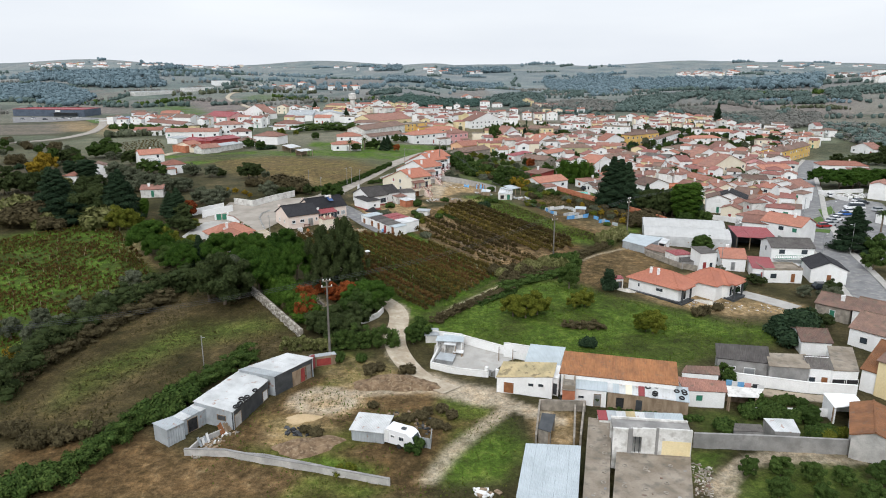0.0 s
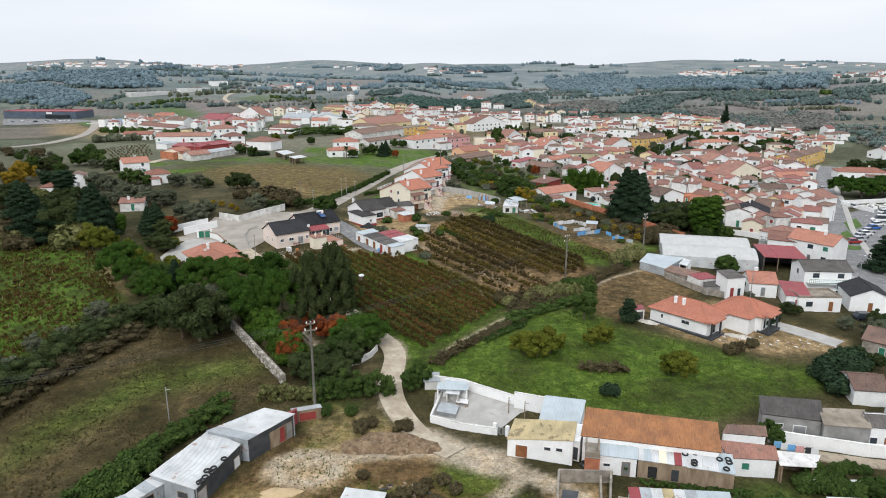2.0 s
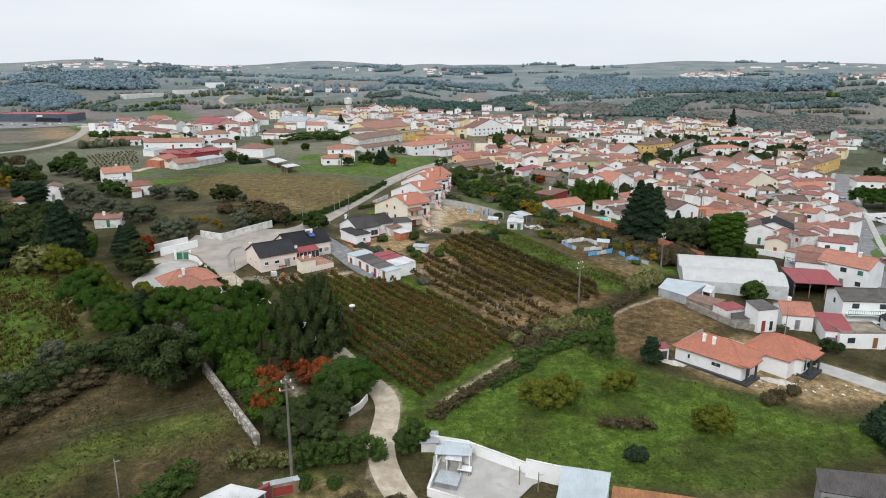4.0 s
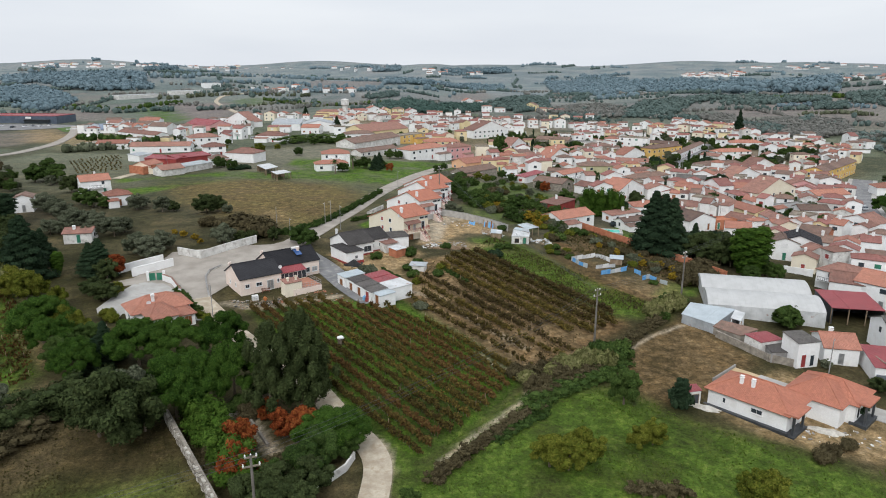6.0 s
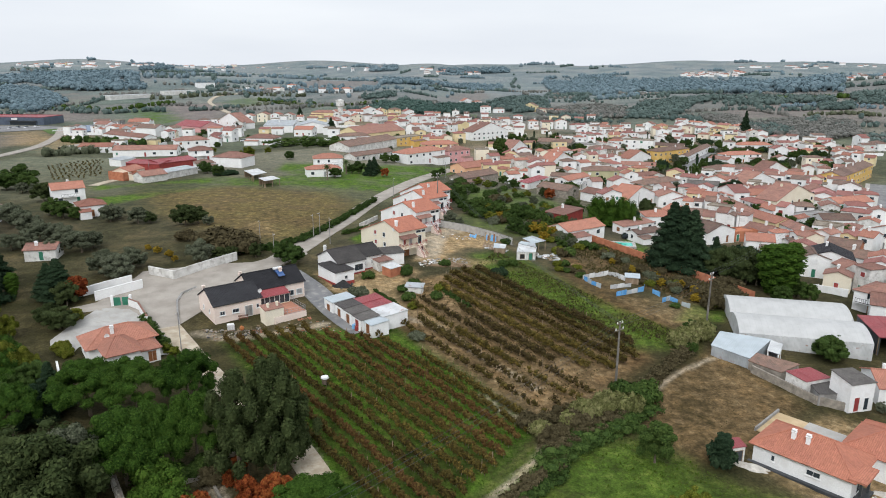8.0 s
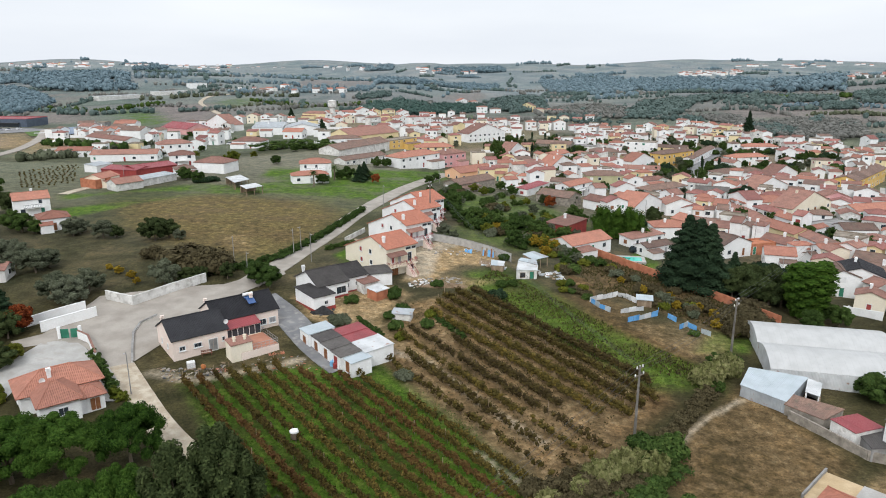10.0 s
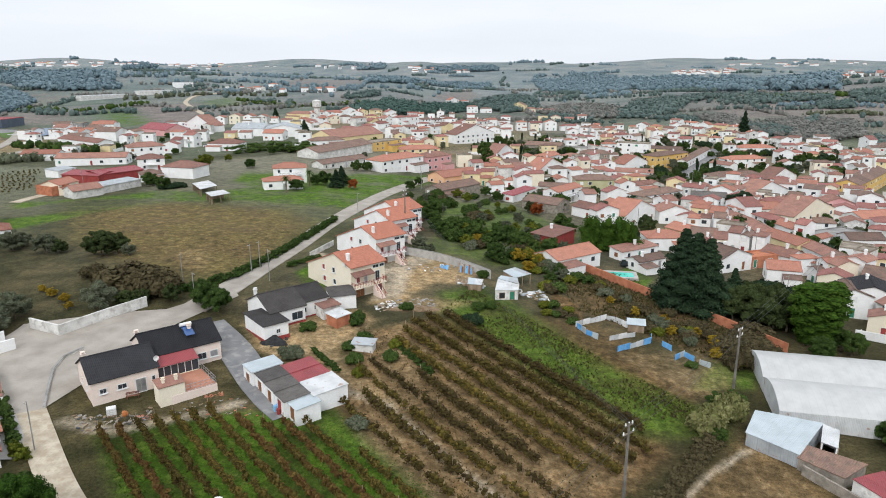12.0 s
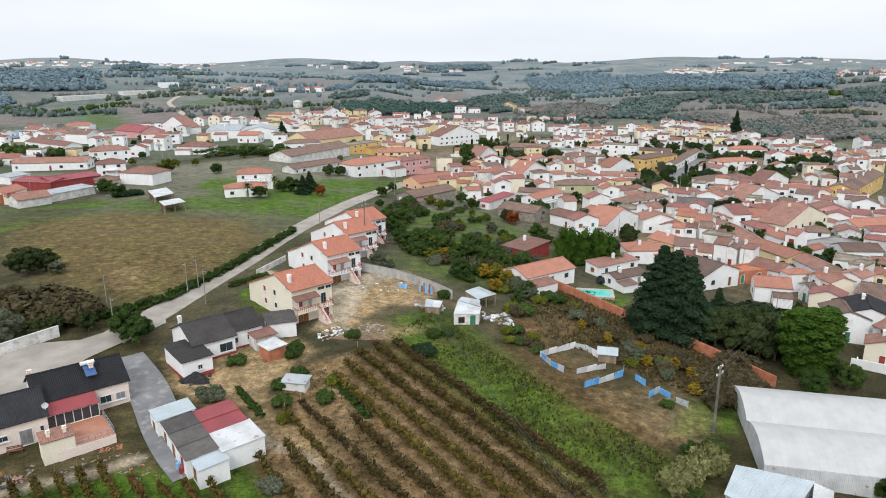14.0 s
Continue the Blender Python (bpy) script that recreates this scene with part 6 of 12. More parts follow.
def stair_house(x, y, wall, label, z=8.4, yaw=-47.0):
    """One of a row of tall houses: a lopsided gable to the road, balcony and outside stair to the yard."""
    h = thing("house", label, "house", pose(x, y, z, 0, 0, yaw), "row of tall houses")
    D, W, zr, zl, za, sa = 8.0, 14.8, 6.0, 4.0, 7.8, 5.2
    g = Geo()
    prof = [(0, -1.5), (0, zr), (-sa, za), (-W, zl), (-W, -1.5)]
    g.face([(s, 0, q) for s, q in prof])
    g.face([(s, D, q) for s, q in prof][::-1])
    for (s0, q0), (s1, q1) in zip(prof, prof[1:] + prof[:1]):
        g.face([(s0, 0, q0), (s0, D, q0), (s1, D, q1), (s1, 0, q1)])
    part("wall", g, M[wall], h)
    g = Geo()
    k1, k2 = (za - zr) / sa, (za - zl) / (W - sa)
    slab(g, [(0.4, -0.25, zr - 0.4 * k1 + 0.03), (0.4, D + 0.3, zr - 0.4 * k1 + 0.03), (-sa, D + 0.3, za + 0.03), (-sa, -0.25, za + 0.03)], 0.14, (0, 1, 0))
    slab(g, [(-W - 0.3, -0.25, zl - 0.3 * k2 + 0.03), (-W - 0.3, D + 0.3, zl - 0.3 * k2 + 0.03), (-sa, D + 0.3, za + 0.03), (-sa, -0.25, za + 0.03)], 0.14, (0, 1, 0))
    g.tube((-sa, -0.25, za + 0.17), (-sa, D + 0.3, za + 0.17), 0.12, 0.12, 6)
    part("roof", g, M["housetile"], h)
    for s, q, paint in ((-9.0, 3.9, "red"), (-5.6, 3.9, ""), (-8.8, 1.6, "red"), (-5.4, 1.6, ""), (-5.2, -0.5, "")):
        near_window(h, pose(s, 0, q), 1.0, 1.1, paint)
    rm = pose(0, 0, 0, 0, 0, 90)
    for s, q, w_, h_, paint in ((1.6, 2.7, 0.9, 1.3, "red"), (3.4, 2.3, 0.9, 2.0, "metal"), (6.2, 2.3, 1.2, 2.1, ""), (5.8, 4.9, 1.6, 0.7, ""), (7.3, 4.9, 1.3, 0.7, ""), (6.6, -0.3, 1.4, 1.9, ""), (2.0, -0.3, 2.2, 2.0, "door")):
        near_window(h, rm @ pose(s, 0, q), w_, h_, paint, False)
    g = Geo()
    g.box(0.7, 2.2, 2.0, 1.4, 4.4, 0.18)
    g.box(0.6, 6.4, 2.0, 1.2, 2.2, 0.18)
    part("balcony", g, M[wall], h)
    g = Geo()
    slab(g, [(1.5, -0.1, 4.35), (1.5, 4.6, 4.35), (0.0, 4.6, 4.95), (0.0, -0.1, 4.95)], 0.12, (0, 1, 0))
    part("porch_roof", g, M["tile"], h)
    for a, b in (((1.38, 0.0), (1.38, 4.4)), ((1.18, 5.3), (1.18, 7.5)), ((0.0, 0.02), (1.38, 0.02)), ((0.0, 7.48), (1.18, 7.48))):
        g = Geo()
        n = max(2, int(math.hypot(b[0] - a[0], b[1] - a[1]) / 0.35))
        for q in (2.9, 3.15):
            g.tube((*a, q), (*b, q), 0.04, 0.04, 5)
        for k in range(n + 1):
            p = (a[0] + (b[0] - a[0]) * k / n, a[1] + (b[1] - a[1]) * k / n)
            g.tube((*p, 2.15), (*p, 3.15), 0.03, 0.03, 4)
        part("railing", g, M["red"], h, "red-brown painted balcony railing")
    for k in range(10):
        g = Geo()
        g.box(1.1 + k * 0.28, 4.9, -0.6, 0.3, 1.0, 2.5 - k * 0.24)
        part("step", g, M["pinkcream"], h)
    for q in (4.38, 5.42):
        g = Geo()
        g.tube((1.0, q, 3.0), (4.0, q, 0.6), 0.05, 0.05, 5)
        for k in range(8):
            g.tube((1.2 + k * 0.37, q, 2.0 - k * 0.31), (1.2 + k * 0.37, q, 2.85 - k * 0.3), 0.03, 0.03, 4)
        part("stair_rail", g, M["red"], h)
    part("chimney", chimney_geo(1.0, 0.6), M["white"], h, at=pose(-2.2, 1.0, 6.9))
    dish(h, pose(-1.7, -0.2, 6.3))


stair_house(-12.5, 210.5, "cream", "tall cream house with a red-railed balcony and outside stair")
stair_house(-9.6, 231.0, "white", "tall white house with a red-railed balcony and outside stair", 8.7)
stair_house(-7.6, 247.5, "white", "tall white house with an orange tiled roof", 8.9)
stair_house(-6.6, 262.0, "white", "white house with an orange tiled roof by the road", 8.2)


def bungalow():
    h = thing("house", "white bungalow with a bright orange hipped roof", "house", pose(-48.2, 155.6, ground(-51, 159) - 0.1, 0, 0, 38))
    wing(h, -6.3, 4.9, 9.8, 6.2, 2.9, "hip", 1.7, "white", "newtile", over=0.45, ops=[("r", -1.4, 0.9, 1.2, 1.1, ""), ("l", 0.0, 0.9, 1.2, 1.1, "")], chimneys=[(-1.0, -1.4, 1.1)])
    wing(h, -4.7, 0, 4.7, 7.6, 2.9, "hip", 1.35, "white", "newtile", over=0.4, ops=[("f", 0.3, 0.9, 1.3, 1.2, ""), ("r", 0.5, 0.9, 1.0, 1.1, "")])
    wing(h, 0.05, 0.9, 3.0, 4.0, 2.2, "hip", 0.8, "white", "newtile", over=0.3, ops=[("f", 0.3, 0.05, 1.4, 1.9, "door")])
    dish(h, pose(-3.4, 5.6, 4.0))


bungalow()
long_wall("wall", [(-47.3, 202.1), (-56.8, 191.0), (-63.1, 193.9)], 1.8, 0.25, "oldwhite", "stained white wall along the road", cap="oldwhite")
long_wall("wall", [(-50.9, 186.7), (-52.5, 183.8), (-52.2, 180.3), (-50.3, 175.5), (-48.1, 170.4)], 0.4, 0.25, "oldwhite", "low curved white wall round the house yard", cap="concrete")
long_wall("wall", [(-60.4, 178.4), (-57.9, 176.8), (-53.8, 170.9)], 1.5, 0.25, "white", "white wall beside the bungalow gate", cap="tile")
long_wall("wall", [(-61.4, 186.8), (-67.9, 180.8)], 1.8, 0.25, "white", "white wall along the road", cap="white")
long_wall("wall", [(35.3, 237.5), (48.8, 217.7), (56.5, 206.2), (62.9, 195.3)], 1.8, 0.25, "brick", "long bare brick boundary wall")

# ---- the vaulted greenhouse hall ----


# ---- the greenhouse hall: two shallow vaults ----
def vault_hall(x, y, yaw, L, spans, W, H, rise, label):
    h = thing("vaulted_hall", label, "hall", pose(x, y, ground(x, y), 0, 0, yaw))
    for k in range(spans):
        g, n = Geo(), 12
        prof = [(-W / 2 + W * i / n, H + rise * math.sin(math.pi * i / n) ** 0.8) for i in range(n + 1)]
        for i in range(n):
            (p, z0), (q, z1) = prof[i], prof[i + 1]
            slab(g, [(0, p, z0), (L, p, z0), (L, q, z1), (0, q, z1)], 0.06, (1, 0, 0))
        part("roof", g, M["vault"], h, at=pose(0, k * W, 0))
        for xx in (0.05, L - 0.05):
            e = Geo()
            e.solid([(xx, -W / 2, -1.2), (xx + 0.1, -W / 2, -1.2), (xx + 0.1, W / 2, -1.2), (xx, W / 2, -1.2)], [(xx, -W / 2, H), (xx + 0.1, -W / 2, H), (xx + 0.1, W / 2, H), (xx, W / 2, H)])
            e.face([(xx, p, z) for p, z in prof])
            e.face([(xx + 0.1, p, z) for p, z in prof][::-1])
            part("end_wall", e, M["sheet"], h, at=pose(0, k * W, 0))
    for yy in (-W / 2, (spans - 0.5) * W):
        g = Geo()
        g.box(L / 2, yy, -1.2, L, 0.1, H + 1.2)
        part("side_wall", g, M["sheet"], h)
    for k in range(6):
        c = pose(x, y, 0, 0, 0, yaw) @ Vector((L * (k + 0.5) / 6, W * (spans - 1) / 2, 0))
        FOOT.append((c.x, c.y, W * 1.3))
    return h


M["vault"] = sheet_mat("off_white_plastic_sheet", (0.47, 0.47, 0.46), (0.41, 0.41, 0.4), (0.42, 0.4, 0.37), 0.95, 0.5, 0.0, 0.7)
(vx0, vy0), (vx2, vy2) = [(49.8, 171.5), (60.1, 190.2)]
vx1, vy1 = 70.4, 166.6
vault_yaw = math.atan2(vy1 - vy0, vx1 - vx0)
vault_w = ((vx2 - vx0) * -math.sin(vault_yaw) + (vy2 - vy0) * math.cos(vault_yaw)) / 2
vault_hall(vx0 - math.sin(vault_yaw) * vault_w / 2, vy0 + math.cos(vault_yaw) * vault_w / 2, math.degrees(vault_yaw), math.hypot(vx1 - vx0, vy1 - vy0), 2, vault_w, 2.0, 1.3, "white vaulted hall of plastic sheeting in two spans")
quad_shed("shed", [(43.0, 166.1), (47.4, 161.5), (53.5, 167.6), (46.0, 170.3)], (1.8, 1.8, 2.6, 2.6), "greysheet", ["bluesheet", "bluesheet", "bluesheet", "bluesheet", "bluesheet", "bluesheet"], "long shed under pale blue-grey sheets before the hall", "shed", group="sheds by the hall")
quad_shed("shed", [(51.2, 163.6), (52.5, 162.3), (54.7, 165.9), (53.4, 167.3)], (2.4, 2.4, 2.6, 2.6), "white", "sheet", "small shed with a bright white sheet roof", "shed", group="sheds by the hall", open_sides=(0,))
quad_shed("shed", [(47.2, 161.2), (50.6, 157.4), (54.4, 159.5), (49.3, 163.1)], (1.5, 1.5, 2.0, 2.0), "stone", "oldtile", "low shed under sagging brown tiles", "shed", group="sheds by the hall", thick=0.14)
long_wall("wall", [(47.3, 160.2), (50.1, 155.2), (52.6, 150.6), (56.6, 148.5)], 1.3, 0.25, "stone", "stained rubble wall along the bare plot")
quad_shed("shed", [(52.1, 152.7), (56.6, 154.4), (54.9, 157.3), (50.5, 155.7)], (2.4, 2.4, 2.6, 2.6), "oldwhite", ["redsheet", "redsheet", "redsheet"], "low white shed with a dark red sheet roof", "shed", group="sheds by the hall")
quad_shed("shed", [(52.8, 150.2), (57.1, 150.6), (57.8, 155.4), (53.1, 153.4)], (1.8, 1.8, 1.8, 1.8), "concrete", "greytile", "low grey lean-to between the sheds", "shed", group="sheds by the hall")
quad_shed("house", [(56.0, 148.1), (60.1, 149.3), (58.7, 152.9), (55.2, 152.1)], (4.4, 4.4, 4.8, 4.8), "white", "greytile", "narrow two-storey white house with a grey roof", "house", group="houses by the main road", over=0.2, ops=[(0, 0.3, 0.1, 1.0, 2.3, "red"), (0, 0.7, 0.2, 0.9, 2.0, "")])
facade([(61.7, 150.6), (67.0, 149.6)], 2.9, 7.0, "gable", "newtile", "white", 1.4, group="houses by the main road", chim=True)
quad_shed("carport", [(72.8, 169.0), (82.5, 168.3), (83.1, 176.2), (73.4, 177.0)], (3.3, 3.3, 4.3, 4.3), "darkmetal", ["redsheet", "redsheet", "redsheet"], "open carport under a crimson sheet roof beside the hall", "carport", group="houses by the main road", open_sides=(0,))
facade([(84.4, 182.4), (91.2, 174.0)], 5.2, 8.6, "gable", "newtile", "white", 1.8, group="houses by the main road")
facade([(81.9, 192.7), (85.9, 186.8)], 4.4, 9.0, "hip", "tile", "white", group="houses by the main road")
facade([(66.1, 143.7), (70.3, 142.6)], 2.8, 8.0, "shed", "redsheet", "white", 0.5, kind="garage", group="houses by the main road")
facade([(68.0, 142.4), (76.3, 142.4)], 2.8, 5.0, "flat", "slab", "white", kind="garage", group="houses by the main road")
facade([(74.5, 153.8), (84.0, 153.1)], 5.0, 7.0, "gable", "greytile", "white", 1.4, group="houses by the main road")
facade([(78.6, 143.4), (85.6, 141.8)], 3.2, 8.0, "gable", "darktile", "white", 1.6, end_on=True, group="houses by the main road")
facade([(68.9, 122.5), (73.1, 118.5)], 2.8, 7.0, "gable", "oldtile", "stone", group="houses by the main road")
facade([(73.6, 118.5), (77.7, 114.2)], 3.0, 8.0, "gable", "oldtile", "white", group="houses by the main road")
facade([(67.9, 109.3), (73.4, 102.7)], 3.2, 10.0, "gable", "oldtile", "white", group="houses by the main road")
facade([(61.4, 90.9), (64.4, 86.0)], 5.5, 9.0, "gable", "oldtile", "yellow", group="houses by the main road")

# ---- houses on the near side of the town ----
facade([(30.2, 233.1), (41.3, 240.5)], 2.8, 9.0, "gable", "newtile", "white", group="town houses")
facade([(27.7, 259.9), (32.6, 254.6)], 2.6, 9.0, "shed", "tile", "red", 0.8, kind="shed", blank=True, label="dark red shed with an orange tiled roof")
facade([(47.8, 245.5), (58.2, 251.7)], 2.6, 5.0, "shed", "tile", "white", 0.5)
facade([(49.5, 237.3), (56.9, 241.3)], 2.5, 5.0, "gable", "oldtile", "white")
facade([(57.8, 258.9), (67.5, 258.8)], 3.4, 8.0, "hip", "newtile", "white")
facade([(58.1, 282.8), (71.3, 296.5)], 4.0, 9.0, "gable", "newtile", "white", end_on=True)
facade([(56.7, 307.0), (61.3, 294.3)], 3.6, 8.0, "gable", "newtile", "white")
facade([(46.0, 300.4), (51.0, 293.3)], 3.2, 8.0, "gable", "tile", "white")
facade([(55.9, 343.9), (70.5, 344.1)], 5.6, 9.0, "hip", "oldtile", "olive")
facade([(44.4, 317.6), (55.1, 329.3)], 4.6, 7.0, "gable", "newtile", "white")
facade([(31.2, 307.3), (41.0, 298.9)], 3.0, 8.0, "gable", "oldtile", "stone", blank=True)
facade([(29.1, 317.3), (39.1, 332.2)], 2.8, 5.0, "shed", "redsheet", "white", 0.4)
facade([(41.4, 341.8), (53.4, 338.3)], 3.0, 7.0, "gable", "oldtile", "oldwhite")
facade([(73.8, 318.4), (91.1, 329.6)], 4.4, 8.0, "hip", "oldtile", "white")
facade([(76.1, 345.0), (86.5, 349.1)], 3.6, 7.0, "gable", "tile", "white")
facade([(71.8, 293.4), (81.4, 293.8)], 4.0, 9.0, "gable", "tile", "white", end_on=True)
facade([(67.5, 274.7), (71.6, 267.5)], 3.2, 8.0, "gable", "newtile", "yellow")
facade([(71.7, 266.4), (77.9, 264.1)], 3.4, 8.0, "gable", "oldtile", "white")
facade([(89.9, 317.5), (100.4, 313.6)], 5.4, 7.0, "gable", "greytile", "white")
facade([(113.0, 347.9), (118.9, 346.2)], 4.2, 7.0, "gable", "newtile", "blue")
facade([(108.7, 416.7), (130.2, 433.7)], 6.4, 9.0, "hip", "oldtile", "ochre")
facade([(125.5, 422.0), (157.4, 474.6)], 3.6, 6.0, "gable", "oldtile", "white")
facade([(101.6, 464.5), (117.1, 457.1)], 7.6, 9.0, "flat", "slab", "white")
facade([(121.3, 471.3), (137.0, 463.6)], 4.0, 8.0, "gable", "oldtile", "yellow")
facade([(90.0, 404.4), (104.5, 416.3)], 4.0, 8.0, "gable", "newtile", "white", end_on=True)
facade([(75.1, 432.4), (89.3, 429.7)], 5.6, 9.0, "hip", "oldtile", "stone")
facade([(65.7, 435.7), (74.2, 424.7)], 4.0, 8.0, "hip", "tile", "white")
facade([(47.1, 383.3), (61.9, 401.9)], 3.4, 9.0, "gable", "newtile", "white", end_on=True)
facade([(51.2, 423.2), (67.1, 444.0)], 3.2, 9.0, "gable", "newtile", "white")
facade([(52.9, 479.8), (72.1, 471.2)], 4.2, 9.0, "gable", "oldtile", "stone", blank=True)
facade([(31.8, 428.9), (44.4, 451.0)], 4.0, 8.0, "gable", "tile", "white", end_on=True)
facade([(74.2, 476.2), (89.5, 470.3)], 3.2, 7.0, "flat", "concrete", "oldwhite", blank=True)
facade([(81.6, 387.2), (97.1, 382.8)], 3.2, 8.0, "gable", "tile", "white")
facade([(120.6, 373.9), (144.4, 379.0)], 3.6, 10.0, "hip", "oldtile", "white")
facade([(142.4, 370.6), (159.8, 382.9)], 3.4, 8.0, "gable", "tile", "white", end_on=True)
facade([(146.8, 423.9), (167.6, 429.0)], 4.4, 9.0, "hip", "newtile", "white")
facade([(134.2, 415.7), (140.0, 406.0)], 4.0, 7.0, "gable", "tile", "white")
facade([(174.4, 475.5), (194.9, 475.6)], 4.2, 9.0, "hip", "newtile", "white")
facade([(117.1, 331.0), (135.0, 341.3)], 4.2, 9.0, "gable", "tile", "white", end_on=True)
facade([(98.1, 295.1), (115.3, 298.9)], 5.2, 9.0, "hip", "newtile", "white")
facade([(108.8, 285.1), (128.6, 298.8)], 5.6, 9.0, "gable", "tile", "cream", end_on=True)
facade([(90.9, 300.2), (92.5, 288.3)], 3.6, 7.0, "gable", "tile", "white")
facade([(92.5, 288.3), (92.0, 268.8)], 3.6, 7.0, "gable", "tile", "white")
facade([(92.0, 268.8), (95.3, 256.3)], 3.8, 8.0, "gable", "newtile", "yellow")
facade([(96.5, 258.5), (97.2, 247.9)], 3.8, 7.0, "gable", "tile", "white")
facade([(97.2, 247.9), (98.0, 238.6)], 3.8, 7.0, "gable", "oldtile", "white")
facade([(98.5, 239.4), (99.1, 231.0)], 3.8, 7.0, "gable", "tile", "white")
facade([(69.3, 240.2), (78.8, 245.2)], 3.4, 9.0, "gable", "oldtile", "white", end_on=True)
facade([(73.6, 244.4), (86.7, 248.3)], 2.4, 6.0, "flat", "brick", "brick", kind="unfinished house", label="unfinished bare brick house without a roof")
facade([(77.8, 235.1), (84.3, 232.9)], 3.4, 8.0, "gable", "newtile", "white")
facade([(84.3, 252.6), (88.7, 246.7)], 3.0, 8.0, "gable", "tile", "white")
facade([(105.7, 255.6), (111.8, 251.4)], 4.0, 8.0, "flat", "slab", "white")
facade([(113.7, 264.3), (123.1, 263.7)], 4.0, 8.0, "gable", "oldtile", "white")
facade([(106.5, 266.3), (124.2, 274.0)], 3.2, 9.0, "flat", "concrete", "concrete", kind="unfinished house", label="unfinished concrete frame house with a flat slab")
facade([(131.0, 287.5), (145.2, 291.5)], 5.0, 9.0, "gable", "newtile", "white")
facade([(133.8, 314.9), (144.3, 313.2)], 4.4, 9.0, "gable", "tile", "pink", end_on=True)
facade([(153.9, 351.8), (173.0, 350.6)], 3.0, 10.0, "shed", "redsheet", "oldwhite", 0.6, kind="shed", blank=True)
facade([(185.8, 425.9), (195.8, 418.7)], 3.4, 8.0, "flat", "concrete", "concrete", kind="outbuilding", blank=True)
facade([(95.5, 229.2), (101.0, 224.5)], 4.6, 9.0, "gable", "oldtile", "brick")
facade([(83.5, 215.6), (92.6, 211.4)], 5.0, 10.0, "gable", "darktile", "white", end_on=True)
facade([(80.2, 184.1), (86.7, 180.4)], 4.2, 9.0, "gable", "tile", "white")
facade([(81.5, 215.1), (88.0, 213.1)], 4.6, 8.0, "gable", "oldtile", "white", end_on=True)
facade([(92.9, 224.4), (101.3, 215.5)], 4.0, 8.0, "gable", "oldtile", "white")
facade([(118.0, 249.3), (123.4, 239.8)], 5.0, 9.0, "gable", "tile", "white", end_on=True)

# the yellow terrace by the bend of the main road
for k in range(6):
    (tx0, ty0), (tx1, ty1) = [(163.0, 342.5), (198.2, 380.5)]
    q = k / 6
    facade([(tx0 + (tx1 - tx0) * q, ty0 + (ty1 - ty0) * q), (tx0 + (tx1 - tx0) * (q + 1 / 6), ty0 + (ty1 - ty0) * (q + 1 / 6))], 6.0, 9.0, "gable", "oldtile", "ochre", kind="terraced house", group="yellow terrace", chim=True)
facade([(171.9, 319.0), (192.1, 315.2)], 3.4, 10.0, "hip", "newtile", "white")
facade([(229.4, 395.7), (233.4, 380.7)], 3.4, 8.0, "gable", "tile", "white", end_on=True)

# ---- left side: farm court, villas and halls beyond the field ----
G2 = "houses beyond the field"
facade([(-156.6, 374.0), (-128.4, 377.5)], 3.2, 8.0, "gable", "tile", "white", 1.6, kind="barn", group=G2, chim=False)
facade([(-136.4, 339.2), (-134.0, 347.4)], 2.6, 6.0, "shed", "greysheet", "white", 0.5, kind="shed", blank=True, group=G2, chim=False)
facade([(-114.8, 326.2), (-105.0, 339.6)], 3.0, 12.0, "gable", "redsheet", "red", 0.9, kind="hall", blank=True, group=G2, chim=False, label="long low hall with a crimson sheet roof")
facade([(-129.5, 328.8), (-114.7, 325.0)], 2.8, 11.0, "gable", "redsheet", "red", 0.8, kind="hall", blank=True, group=G2, chim=False, label="low side hall with a crimson sheet roof")
facade([(-116.6, 303.3), (-114.8, 312.0)], 3.2, 7.0, "gable", "newtile", "cream", group=G2, chim=False)
facade([(-125.2, 305.2), (-118.0, 301.4)], 2.6, 6.0, "flat", "brick", "brick", kind="outbuilding", blank=True, group=G2, chim=False)
facade([(-109.0, 296.9), (-103.3, 304.2)], 2.4, 6.5, "gable", "tile", "oldwhite", 1.4, kind="barn", blank=True, group=G2, chim=False)
facade([(-104.4, 306.1), (-98.0, 320.4)], 2.4, 6.0, "shed", "greysheet", "oldwhite", 0.4, kind="shed", blank=True, group=G2, chim=False)
facade([(-101.4, 328.4), (-95.0, 332.0)], 2.6, 7.0, "hip", "oldtile", "white", group=G2, chim=False)
facade([(-133.6, 391.7), (-120.4, 399.7)], 5.6, 9.0, "hip", "tile", "white", group=G2)
facade([(-113.9, 355.1), (-104.8, 359.2)], 4.6, 8.0, "hip", "tile", "white", group=G2)
facade([(-98.4, 339.5), (-85.6, 335.8)], 4.0, 10.0, "hip", "tile", "white", kind="barn", blank=True, group=G2, chim=False)
for carport in ([(-71.3, 301.5), (-68.4, 308.8), (-74.2, 318.2), (-77.7, 312.5)], [(-64.1, 289.9), (-60.2, 295.5), (-64.1, 301.0), (-67.8, 296.0)]):
    quad_shed("carport", carport, (2.4, 2.4, 2.4, 2.4), "wood", ["sheet", "sheet"], "open carport under flat white sheets on the grass", "carport", group=G2, open_sides=(0, 1, 3))
facade([(-54.7, 315.2), (-42.5, 319.5)], 3.0, 6.0, "hip", "newtile", "white", group=G2)
facade([(-55.2, 330.9), (-43.8, 333.4)], 5.2, 8.0, "hip", "newtile", "white", group=G2)
